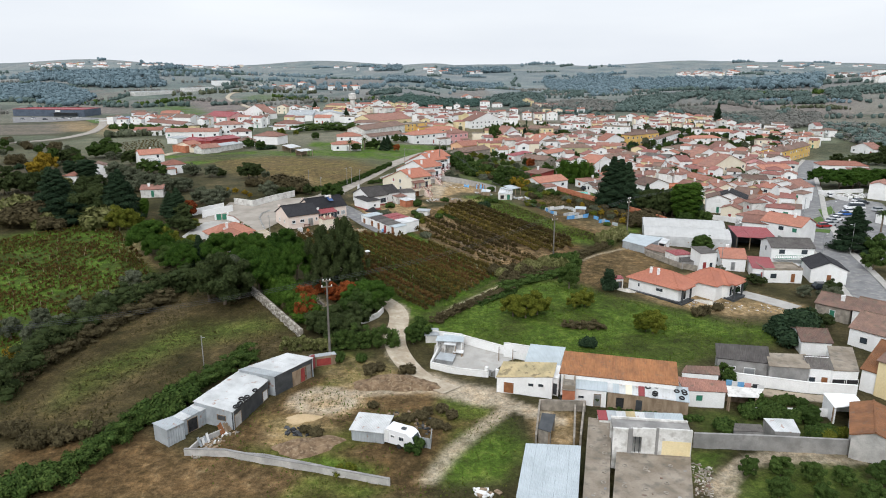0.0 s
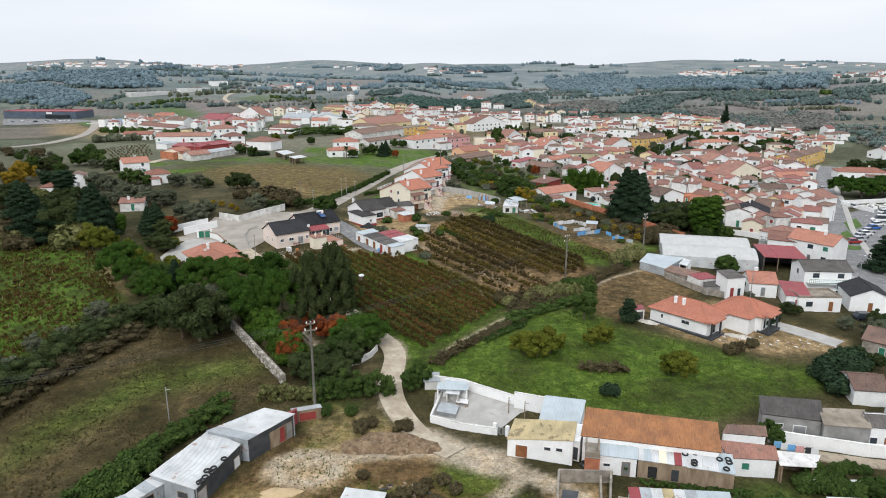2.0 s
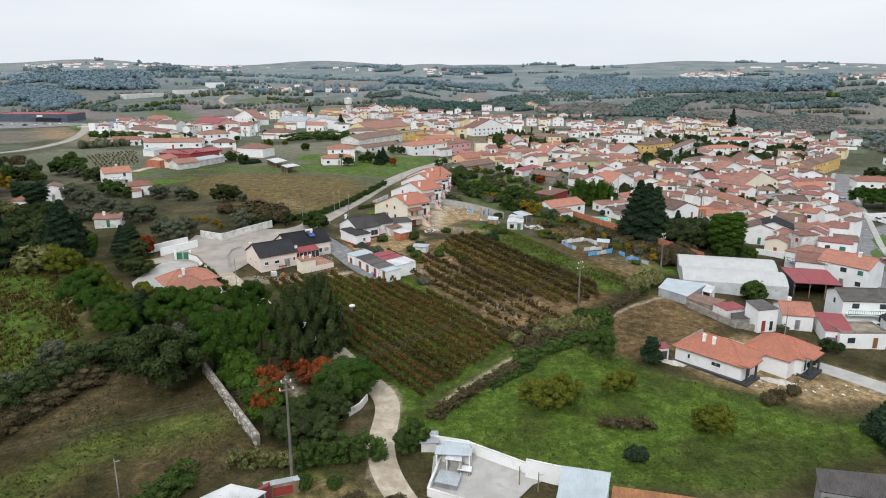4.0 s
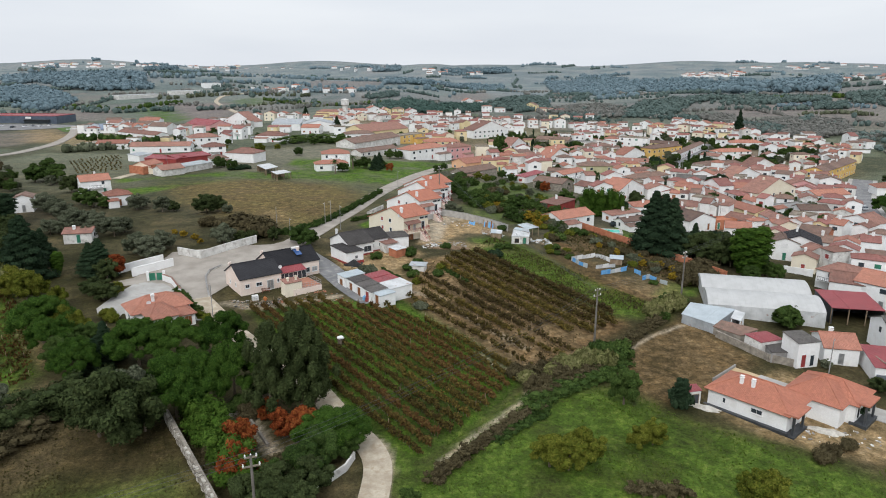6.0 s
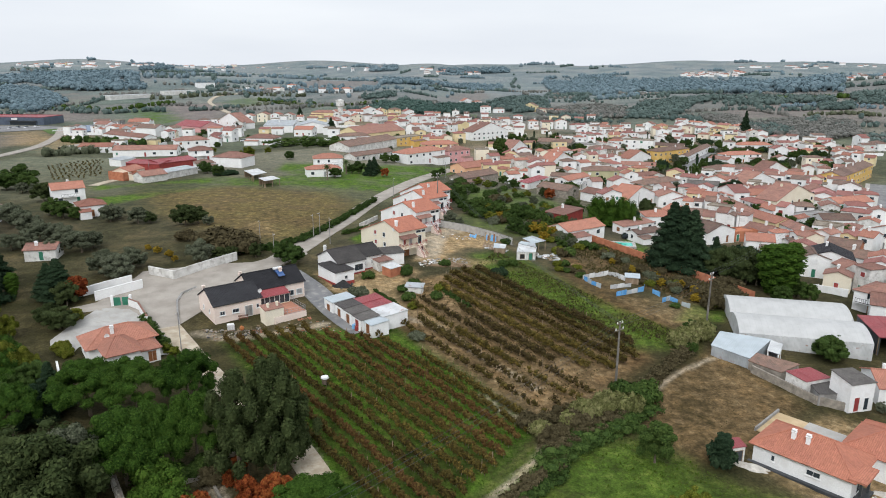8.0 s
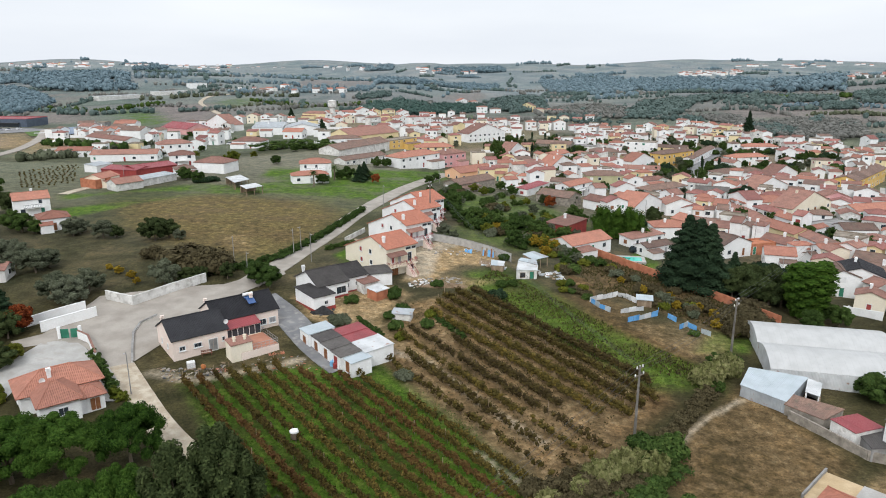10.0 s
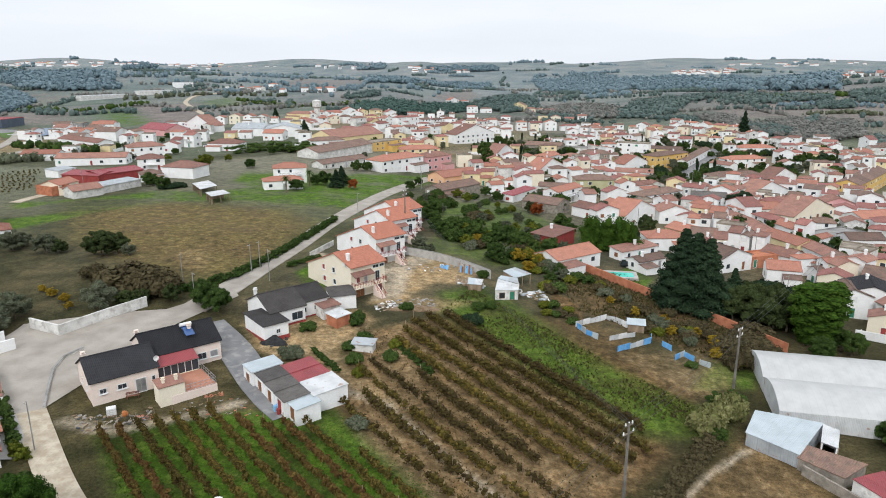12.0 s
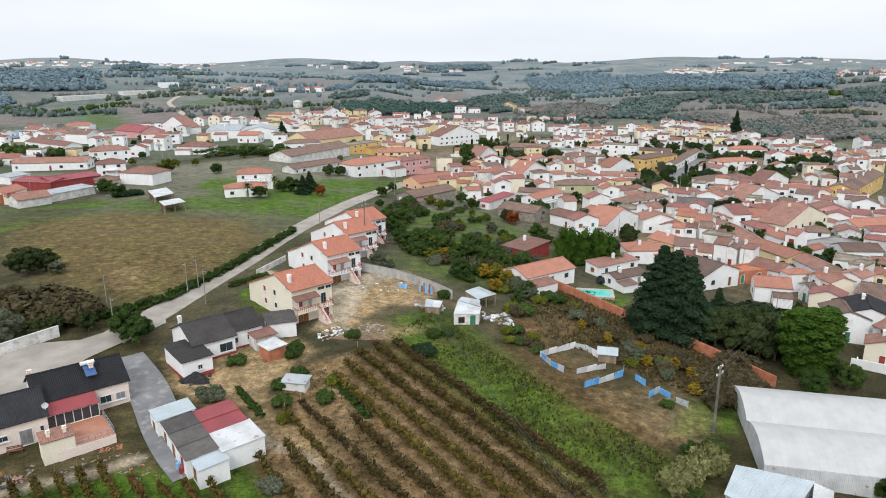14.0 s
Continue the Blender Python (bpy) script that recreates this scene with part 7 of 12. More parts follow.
facade([(-119.2, 497.9), (-100.5, 497.8)], 4.6, 24.0, "gable", "greysheet", "white", 2.4, kind="hall", blank=True, group=G2)
facade([(-96.5, 487.2), (-76.2, 491.1)], 4.6, 24.0, "gable", "greysheet", "white", 2.4, end_on=True, kind="hall", blank=True, group=G2)
facade([(-109.4, 424.3), (-93.7, 422.2)], 3.6, 10.0, "hip", "tile", "white", group=G2)
facade([(-61.7, 440.0), (-45.4, 446.3)], 3.4, 8.0, "hip", "oldtile", "white", group=G2)
facade([(-50.5, 396.3), (-29.7, 434.6)], 3.4, 12.0, "gable", "oldtile", "oldwhite", kind="barn", blank=True, group=G2)
facade([(-43.6, 367.6), (-27.5, 387.8)], 2.6, 7.0, "gable", "oldtile", "oldwhite", group=G2)
facade([(-51.7, 453.2), (-28.0, 481.3)], 4.0, 20.0, "gable", "tile", "yellow", kind="barn", blank=True, group=G2)
facade([(-31.7, 437.4), (-16.3, 456.6)], 4.6, 9.0, "flat", "slab", "ochre", group=G2)
facade([(-20.0, 372.1), (-3.0, 390.6)], 5.4, 10.0, "hip", "newtile", "white", group=G2)
facade([(-1.6, 393.4), (9.6, 403.5)], 6.2, 9.0, "hip", "tile", "pink", group=G2)
facade([(-15.3, 430.6), (4.3, 434.6)], 4.6, 9.0, "hip", "newtile", "yellow", group=G2)
facade([(5.9, 351.8), (20.9, 364.2)], 3.4, 10.0, "gable", "newtile", "peach", group=G2)
facade([(4.7, 320.4), (18.9, 334.9)], 2.8, 8.0, "gable", "oldtile", "stone", group=G2)
facade([(14.4, 511.1), (39.3, 529.5)], 5.6, 12.0, "gable", "tile", "white", end_on=True, group=G2)
facade([(-214.5, 482.9), (-179.8, 458.4)], 4.2, 9.0, "gable", "tile", "white", group=G2)
facade([(-185.3, 398.0), (-169.3, 399.4)], 3.2, 8.0, "gable", "newtile", "white", group=G2)
facade([(-169.9, 561.5), (-143.9, 538.5)], 4.8, 9.0, "gable", "tile", "white", end_on=True, group=G2)
facade([(-197.0, 551.1), (-172.8, 533.7)], 3.8, 18.0, "gable", "redsheet", "pink", kind="hall", blank=True, group=G2)
facade([(-94.1, 471.5), (-82.9, 470.1)], 4.0, 9.0, "gable", "newtile", "white", group=G2)
facade([(-114.6, 628.4), (-93.3, 620.0)], 4.2, 9.0, "hip", "tile", "yellow", group=G2)
facade([(-118.1, 256.8), (-111.0, 261.9)], 4.6, 8.0, "gable", "newtile", "white", group="houses among olive trees")
facade([(-101.8, 240.3), (-96.1, 244.4)], 3.2, 7.0, "hip", "newtile", "white", group="houses among olive trees")
facade([(-124.9, 232.5), (-120.2, 234.4)], 4.0, 6.0, "gable", "oldtile", "white", end_on=True, group="houses among olive trees")
facade([(-127.1, 220.0), (-122.7, 220.1)], 3.0, 6.0, "hip", "newtile", "white", group="houses among olive trees")
facade([(-94.3, 202.7), (-88.0, 204.0)], 2.4, 5.0, "gable", "tile", "oldwhite", group="houses among olive trees")
facade([(-394.8, 618.5), (-327.5, 613.3)], 6.0, 26.0, "flat", "redsheet", "cladding", blank=True, kind="supermarket", group=G2, label="dark grey supermarket hall with a red roof edge")
facade([(-271.6, 607.1), (-263.0, 607.0)], 4.0, 9.0, "flat", "slab", "concrete", kind="house", group=G2)
facade([(-544.0, 1030.8), (-535.1, 1029.8)], 4.0, 9.0, "flat", "slab", "white", kind="house", group=G2)
facade([(-360.6, 1059.8), (-340.5, 1072.6)], 6.0, 20.0, "flat", "sheet", "white", kind="hall", blank=True, group="far farms")
facade([(-368.7, 961.5), (-338.5, 992.9)], 4.0, 16.0, "flat", "sheet", "oldwhite", kind="hall", blank=True, group="far farms")
facade([(-404.1, 885.8), (-372.6, 935.0)], 4.0, 16.0, "flat", "sheet", "oldwhite", kind="hall", blank=True, group="far farms")


patch("pavement", [(-387.7, 605.6), (-320.8, 602.5), (-290.0, 590.0), (-306.0, 572.0), (-318.0, 560.0), (-349.3, 545.8)], "asphalt", "grey car park before the supermarket", lift=0.3, category="car park", step=8)
strip("road", [(-300.0, 590.0), (-270.0, 532.0), (-232.4, 439.5), (-213.0, 372.4), (-216.0, 351.6), (-226.6, 340.8), (-260.0, 320.0)], 6.0, "pale", "pale road winding past the supermarket", lift=0.3, step=6)
patch("pavement", [(-296, 597), (-283, 612), (-258, 572), (-262, 542)], "solarfield", "field of blue-grey solar panels beyond the road", lift=0.8, category="solar panels", step=6)
patch("pavement", [(-306, 573), (-290, 587), (-264, 545), (-283, 542)], "lawn", "green bank with white lettering by the road", lift=0.3, category="bank", step=6)
for k in range(9):
    bar_x, bar_y = [(-290.4, 560.1), (-282.3, 567.2)][0]
    end_x, end_y = [(-290.4, 560.1), (-282.3, 567.2)][1]
    g = Geo()
    g.box(0, 0, 0, (end_x - bar_x) / 12, 1.6, 0.5)
    lone("sign_bar", g, M["frame"], "white bar of a large sign on the green bank", "sign", pose(bar_x + (end_x - bar_x) * k / 8.5, bar_y + (end_y - bar_y) * k / 8.5, ground(bar_x, bar_y) + 0.35), "bank sign")


shop = thing("shop_front", "glazed entrance canopy of the supermarket with a white sign", "shop front", pose(-345.0, 614.3, ground(-345.0, 614.3), 0, 0, -4.4), G2)
g = Geo()
g.box(0, -0.12, 0.0, 22.0, 0.2, 3.0)
part("glazing", g, M["glass"], shop)
g = Geo()
g.box(0, -1.2, 3.1, 24.0, 2.4, 0.35)
part("canopy", g, M["darkmetal"], shop)
g = Geo()
g.box(-7.0, -0.15, 4.0, 5.0, 0.25, 1.6)
part("sign", g, M["frame"], shop)


# ---- rows that fill the depth of the town ----
FAR, INFILL = Crowd(), Crowd()


def row(line, n, seed, H=(3.2, 6.4), D=(5.5, 7.5), gap=0.12, jitter=1.5, group="town houses", crowd=None):
    rnd = random.Random(seed)
    n = max(2, round(n * 0.78))
    total = [math.hypot(b[0] - a[0], b[1] - a[1]) for a, b in zip(line, line[1:])]
    for k in range(n):
        s0, s1 = (k + gap * rnd.random()) / n * sum(total), (k + 1 - gap - 0.15 * rnd.random()) / n * sum(total)
        ends = []
        for s in (s0, s1):
            i = 0
            while i < len(total) - 1 and s > total[i]:
                s -= total[i]
                i += 1
            (ax, ay), (bx, by) = line[i], line[i + 1]
            ends.append((ax + (bx - ax) * s / total[i], ay + (by - ay) * s / total[i] + 0))
        oy = rnd.uniform(-jitter, jitter)
        ends = [(ex, ey + oy) for ex, ey in ends]
        roof = rnd.choice(["gable", "gable", "gable", "hip", "hip", "flat" if rnd.random() < 0.3 else "gable"])
        facade(ends, rnd.uniform(*H), rnd.uniform(*D), roof, "slab" if roof == "flat" else rnd.choice(["tile", "newtile", "newtile", "oldtile", "redtile", "redtile", "tile"]),
               rnd.choice(["white"] * 8 + ["oldwhite", "cream", "yellow"]), end_on=roof == "gable" and rnd.random() < 0.5, seed=seed * 100 + k, group=group, crowd=crowd)


row([(103.6, 576.9), (142.6, 559.3)], 6, 1)
row([(105.9, 517.1), (140.6, 539.2)], 4, 2)
row([(153.8, 613.5), (208.3, 559.2)], 9, 3)
row([(144.4, 539.5), (188.3, 511.6)], 8, 4)
row([(190.9, 648.4), (226.6, 592.9)], 7, 5)
row([(206.0, 527.9), (240.4, 492.7)], 7, 6)
row([(195.2, 461.9), (233.2, 443.6)], 6, 7)
row([(169.3, 389.3), (195.0, 378.4)], 5, 8)
row([(50.0, 604.6), (105.7, 609.2)], 7, 9)
row([(8.0, 629.3), (63.2, 652.7)], 7, 10)
row([(-53.2, 557.0), (8.0, 639.3)], 9, 11)
row([(-35.1, 524.5), (15.8, 580.7)], 8, 12)
row([(-93.3, 620.0), (-29.6, 670.1)], 8, 13)
row([(-21.6, 482.3), (10.7, 492.4)], 5, 14)
row([(22.4, 400.1), (37.8, 399.4)], 4, 15, H=(2.8, 3.4))
row([(19.7, 357.3), (34.1, 352.4)], 4, 16, H=(2.6, 3.2))
row([(67.5, 364.6), (83.8, 369.6)], 4, 17)
row([(75.6, 279.7), (87.9, 274.2)], 5, 18)
row([(68.6, 253.8), (75.3, 251.1)], 3, 19)
row([(80.1, 261.2), (86.6, 256.0)], 4, 20)
row([(102.3, 271.5), (106.7, 265.2)], 3, 21)
row([(90.3, 240.1), (91.6, 230.9)], 3, 22)
row([(87.7, 243.9), (89.0, 235.1)], 3, 23)
row([(-137.7, 451.1), (-120.6, 444.7)], 3, 24, group=G2)
row([(-165.9, 610.8), (-121.0, 600.9)], 5, 25, group=G2)
row([(-281.6, 563.4), (-226.1, 537.2)], 4, 26, group=G2, gap=0.4)
row([(-222.4, 529.9), (-174.1, 501.2)], 4, 27, group=G2, gap=0.3)
row([(15.8, 905.8), (43.4, 931.4)], 2, 28, crowd=FAR)
row([(31.4, 789.0), (60.0, 790.9)], 2, 29, crowd=FAR)
row([(80.1, 821.1), (123.2, 776.1)], 4, 30, crowd=FAR)
row([(96.6, 305.3), (103.4, 268.8)], 4, 31)
row([(89.0, 246.6), (99.3, 231.4)], 4, 32)
row([(102.6, 244.5), (117.7, 225.5)], 6, 33)
row([(114.3, 282.6), (135.6, 275.5)], 4, 34)
row([(87.4, 210.9), (90.1, 200.6)], 2, 35)
row([(259.9, 504.9), (260.2, 474.8)], 3, 36)
row([(207.9, 425.5), (220.0, 414.5)], 4, 37)
row([(89.3, 689.0), (132.4, 681.5)], 5, 38)
row([(-87.2, 566.7), (-57.9, 588.2)], 5, 39)
row([(-295.8, 1074.1), (-236.1, 1079.9)], 5, 40, crowd=FAR, gap=0.4, jitter=12)
row([(638.0, 1991.6), (776.2, 1979.8)], 10, 41, crowd=FAR, gap=0.4, jitter=25, D=(10, 14), H=(5, 8))
row([(549.2, 981.1), (534.1, 854.9)], 10, 42, crowd=FAR, gap=0.3, jitter=60, D=(10, 14), H=(5, 8))
row([(1236.9, 2245.3), (590.0, 947.2)], 9, 43, crowd=FAR, gap=0.3, jitter=60, D=(10, 16), H=(6, 9))
row([(-1796.5, 2927.0), (-1483.0, 2786.4)], 7, 44, crowd=FAR, gap=0.5, jitter=40, D=(12, 20), H=(6, 9))
row([(-1392.5, 3844.2), (-1120.5, 3869.8)], 5, 45, crowd=FAR, gap=0.5, jitter=40, D=(12, 20), H=(6, 9))
row([(-386.5, 2404.8), (-183.8, 2290.8)], 5, 46, crowd=FAR, gap=0.5, jitter=40, D=(12, 20), H=(6, 9))


KEEP = [(gx_, gy_, 9.0) for gx_, gy_ in [(41.1, 253.7), (43.8, 252.8), (46.5, 252.4), (49.0, 251.6), (51.7, 250.2), (42.4, 240.8), (45.1, 238.8), (39.5, 267.6), (34.2, 272.6), (28.6, 277.9), (22.8, 283.8), (43.9, 259.8), (53.2, 262.3), (50.4, 241.7)]]


def infill(poly, n, yaw, seed, sizes=(5.0, 8.5), group="town houses"):
    """Small houses and annexes in the gaps between those already standing."""
    rnd = random.Random(seed)
    xs, ys = [p[0] for p in poly], [p[1] for p in poly]
    made = tries = 0
    while made < n and tries < n * 60:
        tries += 1
        x, y = rnd.uniform(min(xs), max(xs)), rnd.uniform(min(ys), max(ys))
        if inside(poly, np.array([x]), np.array([y]), 0.01)[0] < 0.5:
            continue
        L, D = rnd.uniform(*sizes), rnd.uniform(4.6, 6.4)
        r = 0.5 * math.hypot(L, D)
        if any(math.hypot(x - fx, y - fy) < (r + fr) * 0.8 for fx, fy, fr in FOOT + KEEP) or any(near_line(s, np.array([x]), np.array([y]), 6.0, 0.1)[0] > 0 for s in STREETS):
            continue
        a = radians(yaw + rnd.choice([0, 0, 0, 90]) + rnd.uniform(-7, 7))
        if math.cos(a) < -0.2:
            a += math.pi
        c, s = math.cos(a), math.sin(a)
        x0, y0 = x + s * D / 2, y - c * D / 2
        roof = rnd.choice(["gable", "gable", "gable", "hip", "shed", "flat"])
        facade([(x0 - c * L / 2, y0 - s * L / 2), (x0 + c * L / 2, y0 + s * L / 2)], rnd.choice([3.2, 3.6, 4.2, 5.6, 5.8, 6.2]), D, roof, "slab" if roof == "flat" else rnd.choice(["tile", "newtile", "newtile", "oldtile", "redtile", "redtile"]),
               rnd.choice(["white"] * 8 + ["oldwhite", "cream", "yellow"]), end_on=roof == "gable" and rnd.random() < 0.5, seed=seed * 1000 + made, group=group, crowd=INFILL)
        made += 1
        if rnd.random() < 0.55:
            # a white garden wall in front of the house
            w, gap = L + rnd.uniform(1, 5), rnd.uniform(2.0, 4.5)
            zw = ground(x0, y0)
            m = pose(x0, y0, zw, 0, 0, math.degrees(a))
            g = Geo()
            g.box(rnd.uniform(-1.5, 1.5), -gap, -0.6, w, 0.2, rnd.uniform(1.9, 2.5))
            g.box(rnd.choice([-w, w]) / 2, -gap / 2, -0.6, 0.2, gap - 0.3, rnd.uniform(1.7, 2.3))
            INFILL.add(g, [rnd.choice(["white", "white", "oldwhite"])], m)


STREETS = [[(95.0, 364.2), (109.6, 387.2), (129.8, 422.4), (147.2, 453.6), (171.8, 503.2)], [(85.1, 128.1), (93.7, 155.6), (100.4, 179.8), (115.9, 218.0), (138.0, 262.9), (159.1, 309.0), (190.0, 359.5)], [(95.1, 279.8), (97.7, 262.4), (98.6, 245.4), (100.6, 233.4)], [(-33.3, 223.7), (-29.4, 243.0), (-26.6, 261.7), (-21.7, 286.9), (-15.0, 316.7), (-8.0, 341.9), (0.6, 370.2)]]
infill([(6.7, 344.4), (28.4, 412.9), (69.4, 432.0), (100.0, 419.5), (89.6, 350.8), (71.5, 272.4), (58.0, 263.4), (43.6, 290.3), (26.8, 331.0)], 40, 15, 1)
infill([(92.2, 345.1), (136.9, 389.9), (155.6, 377.1), (158.9, 321.3), (99.4, 226.1), (87.2, 231.8), (81.3, 252.2), (72.5, 266.5)], 60, -35, 2)
infill([(84.1, 607.0), (238.7, 631.5), (246.8, 492.3), (171.2, 408.1), (137.0, 423.1), (88.7, 418.4), (54.1, 445.3)], 60, 5, 3)
infill([(-84.8, 607.8), (18.8, 727.7), (88.9, 639.5), (54.3, 425.3), (12.3, 408.5), (-20.6, 467.3), (-63.4, 483.0)], 45, 0, 4)
infill([(-274.5, 545.2), (-181.0, 605.5), (-125.3, 618.5), (-83.9, 602.6), (-62.6, 444.7), (-95.8, 439.2), (-111.5, 411.0), (-187.4, 419.2)], 30, 0, 5, group="houses beyond the field")
infill([(96.7, 314.4), (162.6, 327.0), (132.9, 256.1), (96.3, 182.2), (85.6, 190.0), (82.9, 218.3)], 40, -30, 6)
infill([(222.2, 509.7), (251.3, 463.7), (197.0, 378.4), (179.3, 408.4)], 16, 0, 8)


INFILL.done("town_houses", "close-set small white houses under clay tile roofs")
def hamlet(poly, n, seed, size=(9, 16)):
    """White houses strewn over a far slope."""
    rnd = random.Random(seed)
    xs, ys = [p[0] for p in poly], [p[1] for p in poly]
    made = 0
    for _ in range(n * 40):
        x, y = rnd.uniform(min(xs), max(xs)), rnd.uniform(min(ys), max(ys))
        if made >= n:
            break
        if inside(poly, np.array([x]), np.array([y]), 0.01)[0] < 0.5:
            continue
        L, a = rnd.uniform(*size), radians(rnd.uniform(-25, 25))
        facade([(x, y), (x + L * math.cos(a), y + L * math.sin(a))], rnd.choice([3.2, 3.4, 5.4, 5.8]), rnd.uniform(8, 12), rnd.choice(["gable", "hip", "gable"]), rnd.choice(["tile", "newtile", "oldtile"]), "white", seed=seed * 100 + made, blank=True, chim=False, crowd=FAR)
        made += 1


hamlet([(-1726.2, 2834.9), (-1677.9, 2984.8), (-1260.0, 2739.1), (-1183.8, 2618.1), (-1398.8, 2638.5)], 26, 1, (12, 26))
hamlet([(-1330.1, 2708.4), (-1088.6, 2734.3), (-1086.6, 3821.4), (-990.1, 2641.6)], 22, 2, (12, 22))
hamlet([(-1016.3, 2825.0), (-1180.9, 3935.8), (-804.4, 2704.0), (-922.7, 2624.6)], 10, 3, (10, 18))
hamlet([(-294.2, 1089.4), (-218.4, 1157.5), (-146.4, 1079.9), (-94.5, 1044.6), (-138.8, 1027.5), (-286.0, 1060.8)], 9, 4, (7, 11))
hamlet([(-1144.7, 4025.4), (-636.3, 3651.9), (-303.6, 2416.2), (-608.0, 2767.4)], 16, 5, (12, 22))
hamlet([(-161.0, 2257.7), (30.1, 2183.5), (122.2, 2032.3), (-98.1, 2046.8)], 16, 6, (12, 22))
hamlet([(630.1, 2003.6), (851.9, 2091.2), (772.7, 1936.3), (623.5, 1935.4)], 28, 7, (10, 18))
hamlet([(968.9, 1780.4), (1333.6, 2109.1), (530.7, 884.1), (482.5, 912.4)], 40, 8, (10, 18))
hamlet([(1142.2, 2944.4), (1621.6, 2903.0), (1714.1, 2831.3), (1346.6, 2798.4)], 20, 9, (14, 26))
hamlet([(-292.1, 576.1), (-255.2, 618.9), (-188.7, 506.7), (-204.6, 469.7)], 12, 11)
FAR.done("far_houses", "white farms and hamlets scattered over far hills")


# ---- water tower ----
def water_tower(x, y, h=15.0):
    tw = thing("water_tower", "pale concrete water tower with a wider tank", "water tower", pose(x, y, ground(x, y)))
    g = Geo()
    g.tube((0, 0, -1), (0, 0, h * 0.66), 2.2, 2.0, 16)
    part("shaft", g, M["oldwhite"], tw)
    g = Geo()
    g.tube((0, 0, h * 0.66), (0, 0, h * 0.72), 2.0, 3.2, 16)
    g.tube((0, 0, h * 0.72), (0, 0, h), 3.2, 3.2, 16)
    g.tube((0, 0, h), (0, 0, h + 0.8), 3.4, 0.8, 16)
    part("tank", g, M["oldwhite"], tw)


water_tower(-85.5, 597.9)


# ---- plants ----
M["pine"] = varied_mat("dark_pine_needles", [(0.014, 0.034, 0.006), (0.034, 0.074, 0.011), (0.068, 0.12, 0.02)])
M["olive_leaf"] = varied_mat("grey_green_olive_leaves", [(0.051, 0.061, 0.037), (0.095, 0.107, 0.068), (0.159, 0.171, 0.12)])
M["leaf"] = varied_mat("green_leaves", [(0.02, 0.038, 0.01), (0.042, 0.074, 0.018), (0.08, 0.118, 0.03)])
M["light_leaf"] = varied_mat("yellow_green_leaves", [(0.045, 0.065, 0.008), (0.1, 0.115, 0.015), (0.17, 0.165, 0.03)])
M["autumn_leaf"] = varied_mat("russet_autumn_leaves", [(0.08, 0.016, 0.007), (0.19, 0.045, 0.014), (0.24, 0.085, 0.025)])
M["yellow_leaf"] = varied_mat("yellow_autumn_leaves", [(0.11, 0.07, 0.01), (0.23, 0.155, 0.015), (0.32, 0.23, 0.035)])
M["dark_leaf"] = varied_mat("blackish_green_needles", [(0.011, 0.023, 0.013), (0.025, 0.045, 0.023), (0.043, 0.07, 0.036)])
M["scrub_leaf"] = varied_mat("dry_scrub_leaves", [(0.042, 0.034, 0.018), (0.075, 0.062, 0.032), (0.115, 0.098, 0.055)])
M["vine_leaf"] = varied_mat("autumn_vine_leaves", [(0.053, 0.025, 0.011), (0.081, 0.048, 0.017), (0.085, 0.069, 0.02), (0.149, 0.109, 0.029)])
M["vine_russet"] = varied_mat("russet_vine_leaves", [(0.063, 0.028, 0.013), (0.092, 0.048, 0.02), (0.109, 0.069, 0.023), (0.149, 0.106, 0.032)])
M["vine_dark"] = varied_mat("dull_dark_vine_leaves", [(0.03, 0.022, 0.011), (0.05, 0.036, 0.017), (0.066, 0.052, 0.018), (0.105, 0.075, 0.026)])
M["vine_brown"] = varied_mat("brown_green_vine_leaves", [(0.037, 0.023, 0.01), (0.057, 0.046, 0.014), (0.09, 0.071, 0.02), (0.161, 0.115, 0.028)])
M["vine_green"] = varied_mat("yellow_green_vine_leaves", [(0.035, 0.032, 0.01), (0.065, 0.065, 0.016), (0.11, 0.1, 0.022), (0.15, 0.115, 0.03)])
M["thuja"] = varied_mat("bright_thuja_leaves", [(0.022, 0.05, 0.008), (0.045, 0.09, 0.012), (0.075, 0.125, 0.02)])
M["reed"] = varied_mat("pale_reed_leaves", [(0.07, 0.08, 0.025), (0.14, 0.145, 0.055), (0.22, 0.21, 0.1)])
M["grass"] = varied_mat("grass_blades", [(0.055, 0.095, 0.011), (0.072, 0.125, 0.015), (0.1, 0.135, 0.024), (0.13, 0.12, 0.04)])
M["vinegrass"] = varied_mat("lush_green_grass_blades", [(0.028, 0.076, 0.006), (0.045, 0.11, 0.01), (0.066, 0.132, 0.016)])
M["drygrass"] = varied_mat("dry_grass_blades", [(0.05, 0.05, 0.018), (0.085, 0.075, 0.03), (0.13, 0.1, 0.05)])
M["feather_leaf"] = varied_mat("dull_olive_needles", [(0.02, 0.03, 0.011), (0.04, 0.056, 0.02), (0.072, 0.09, 0.034)])
# grey twigs of far thickets, made paler to stand for haze
M["thicket_leaf"] = varied_mat("haze_paled_grey_thicket_leaves", [(0.108, 0.11, 0.104), (0.16, 0.16, 0.15), (0.215, 0.21, 0.195)])
M["slopegrass"] = varied_mat("olive_grass_blades", [(0.046, 0.045, 0.016), (0.068, 0.06, 0.024), (0.096, 0.08, 0.037)])
# far trees: leaf colours shifted pale and bluish, haze painted in
M["haze_eucalypt"] = varied_mat("haze_tinted_eucalyptus_leaves", [(0.108, 0.16, 0.188), (0.152, 0.212, 0.245), (0.19, 0.25, 0.285)])
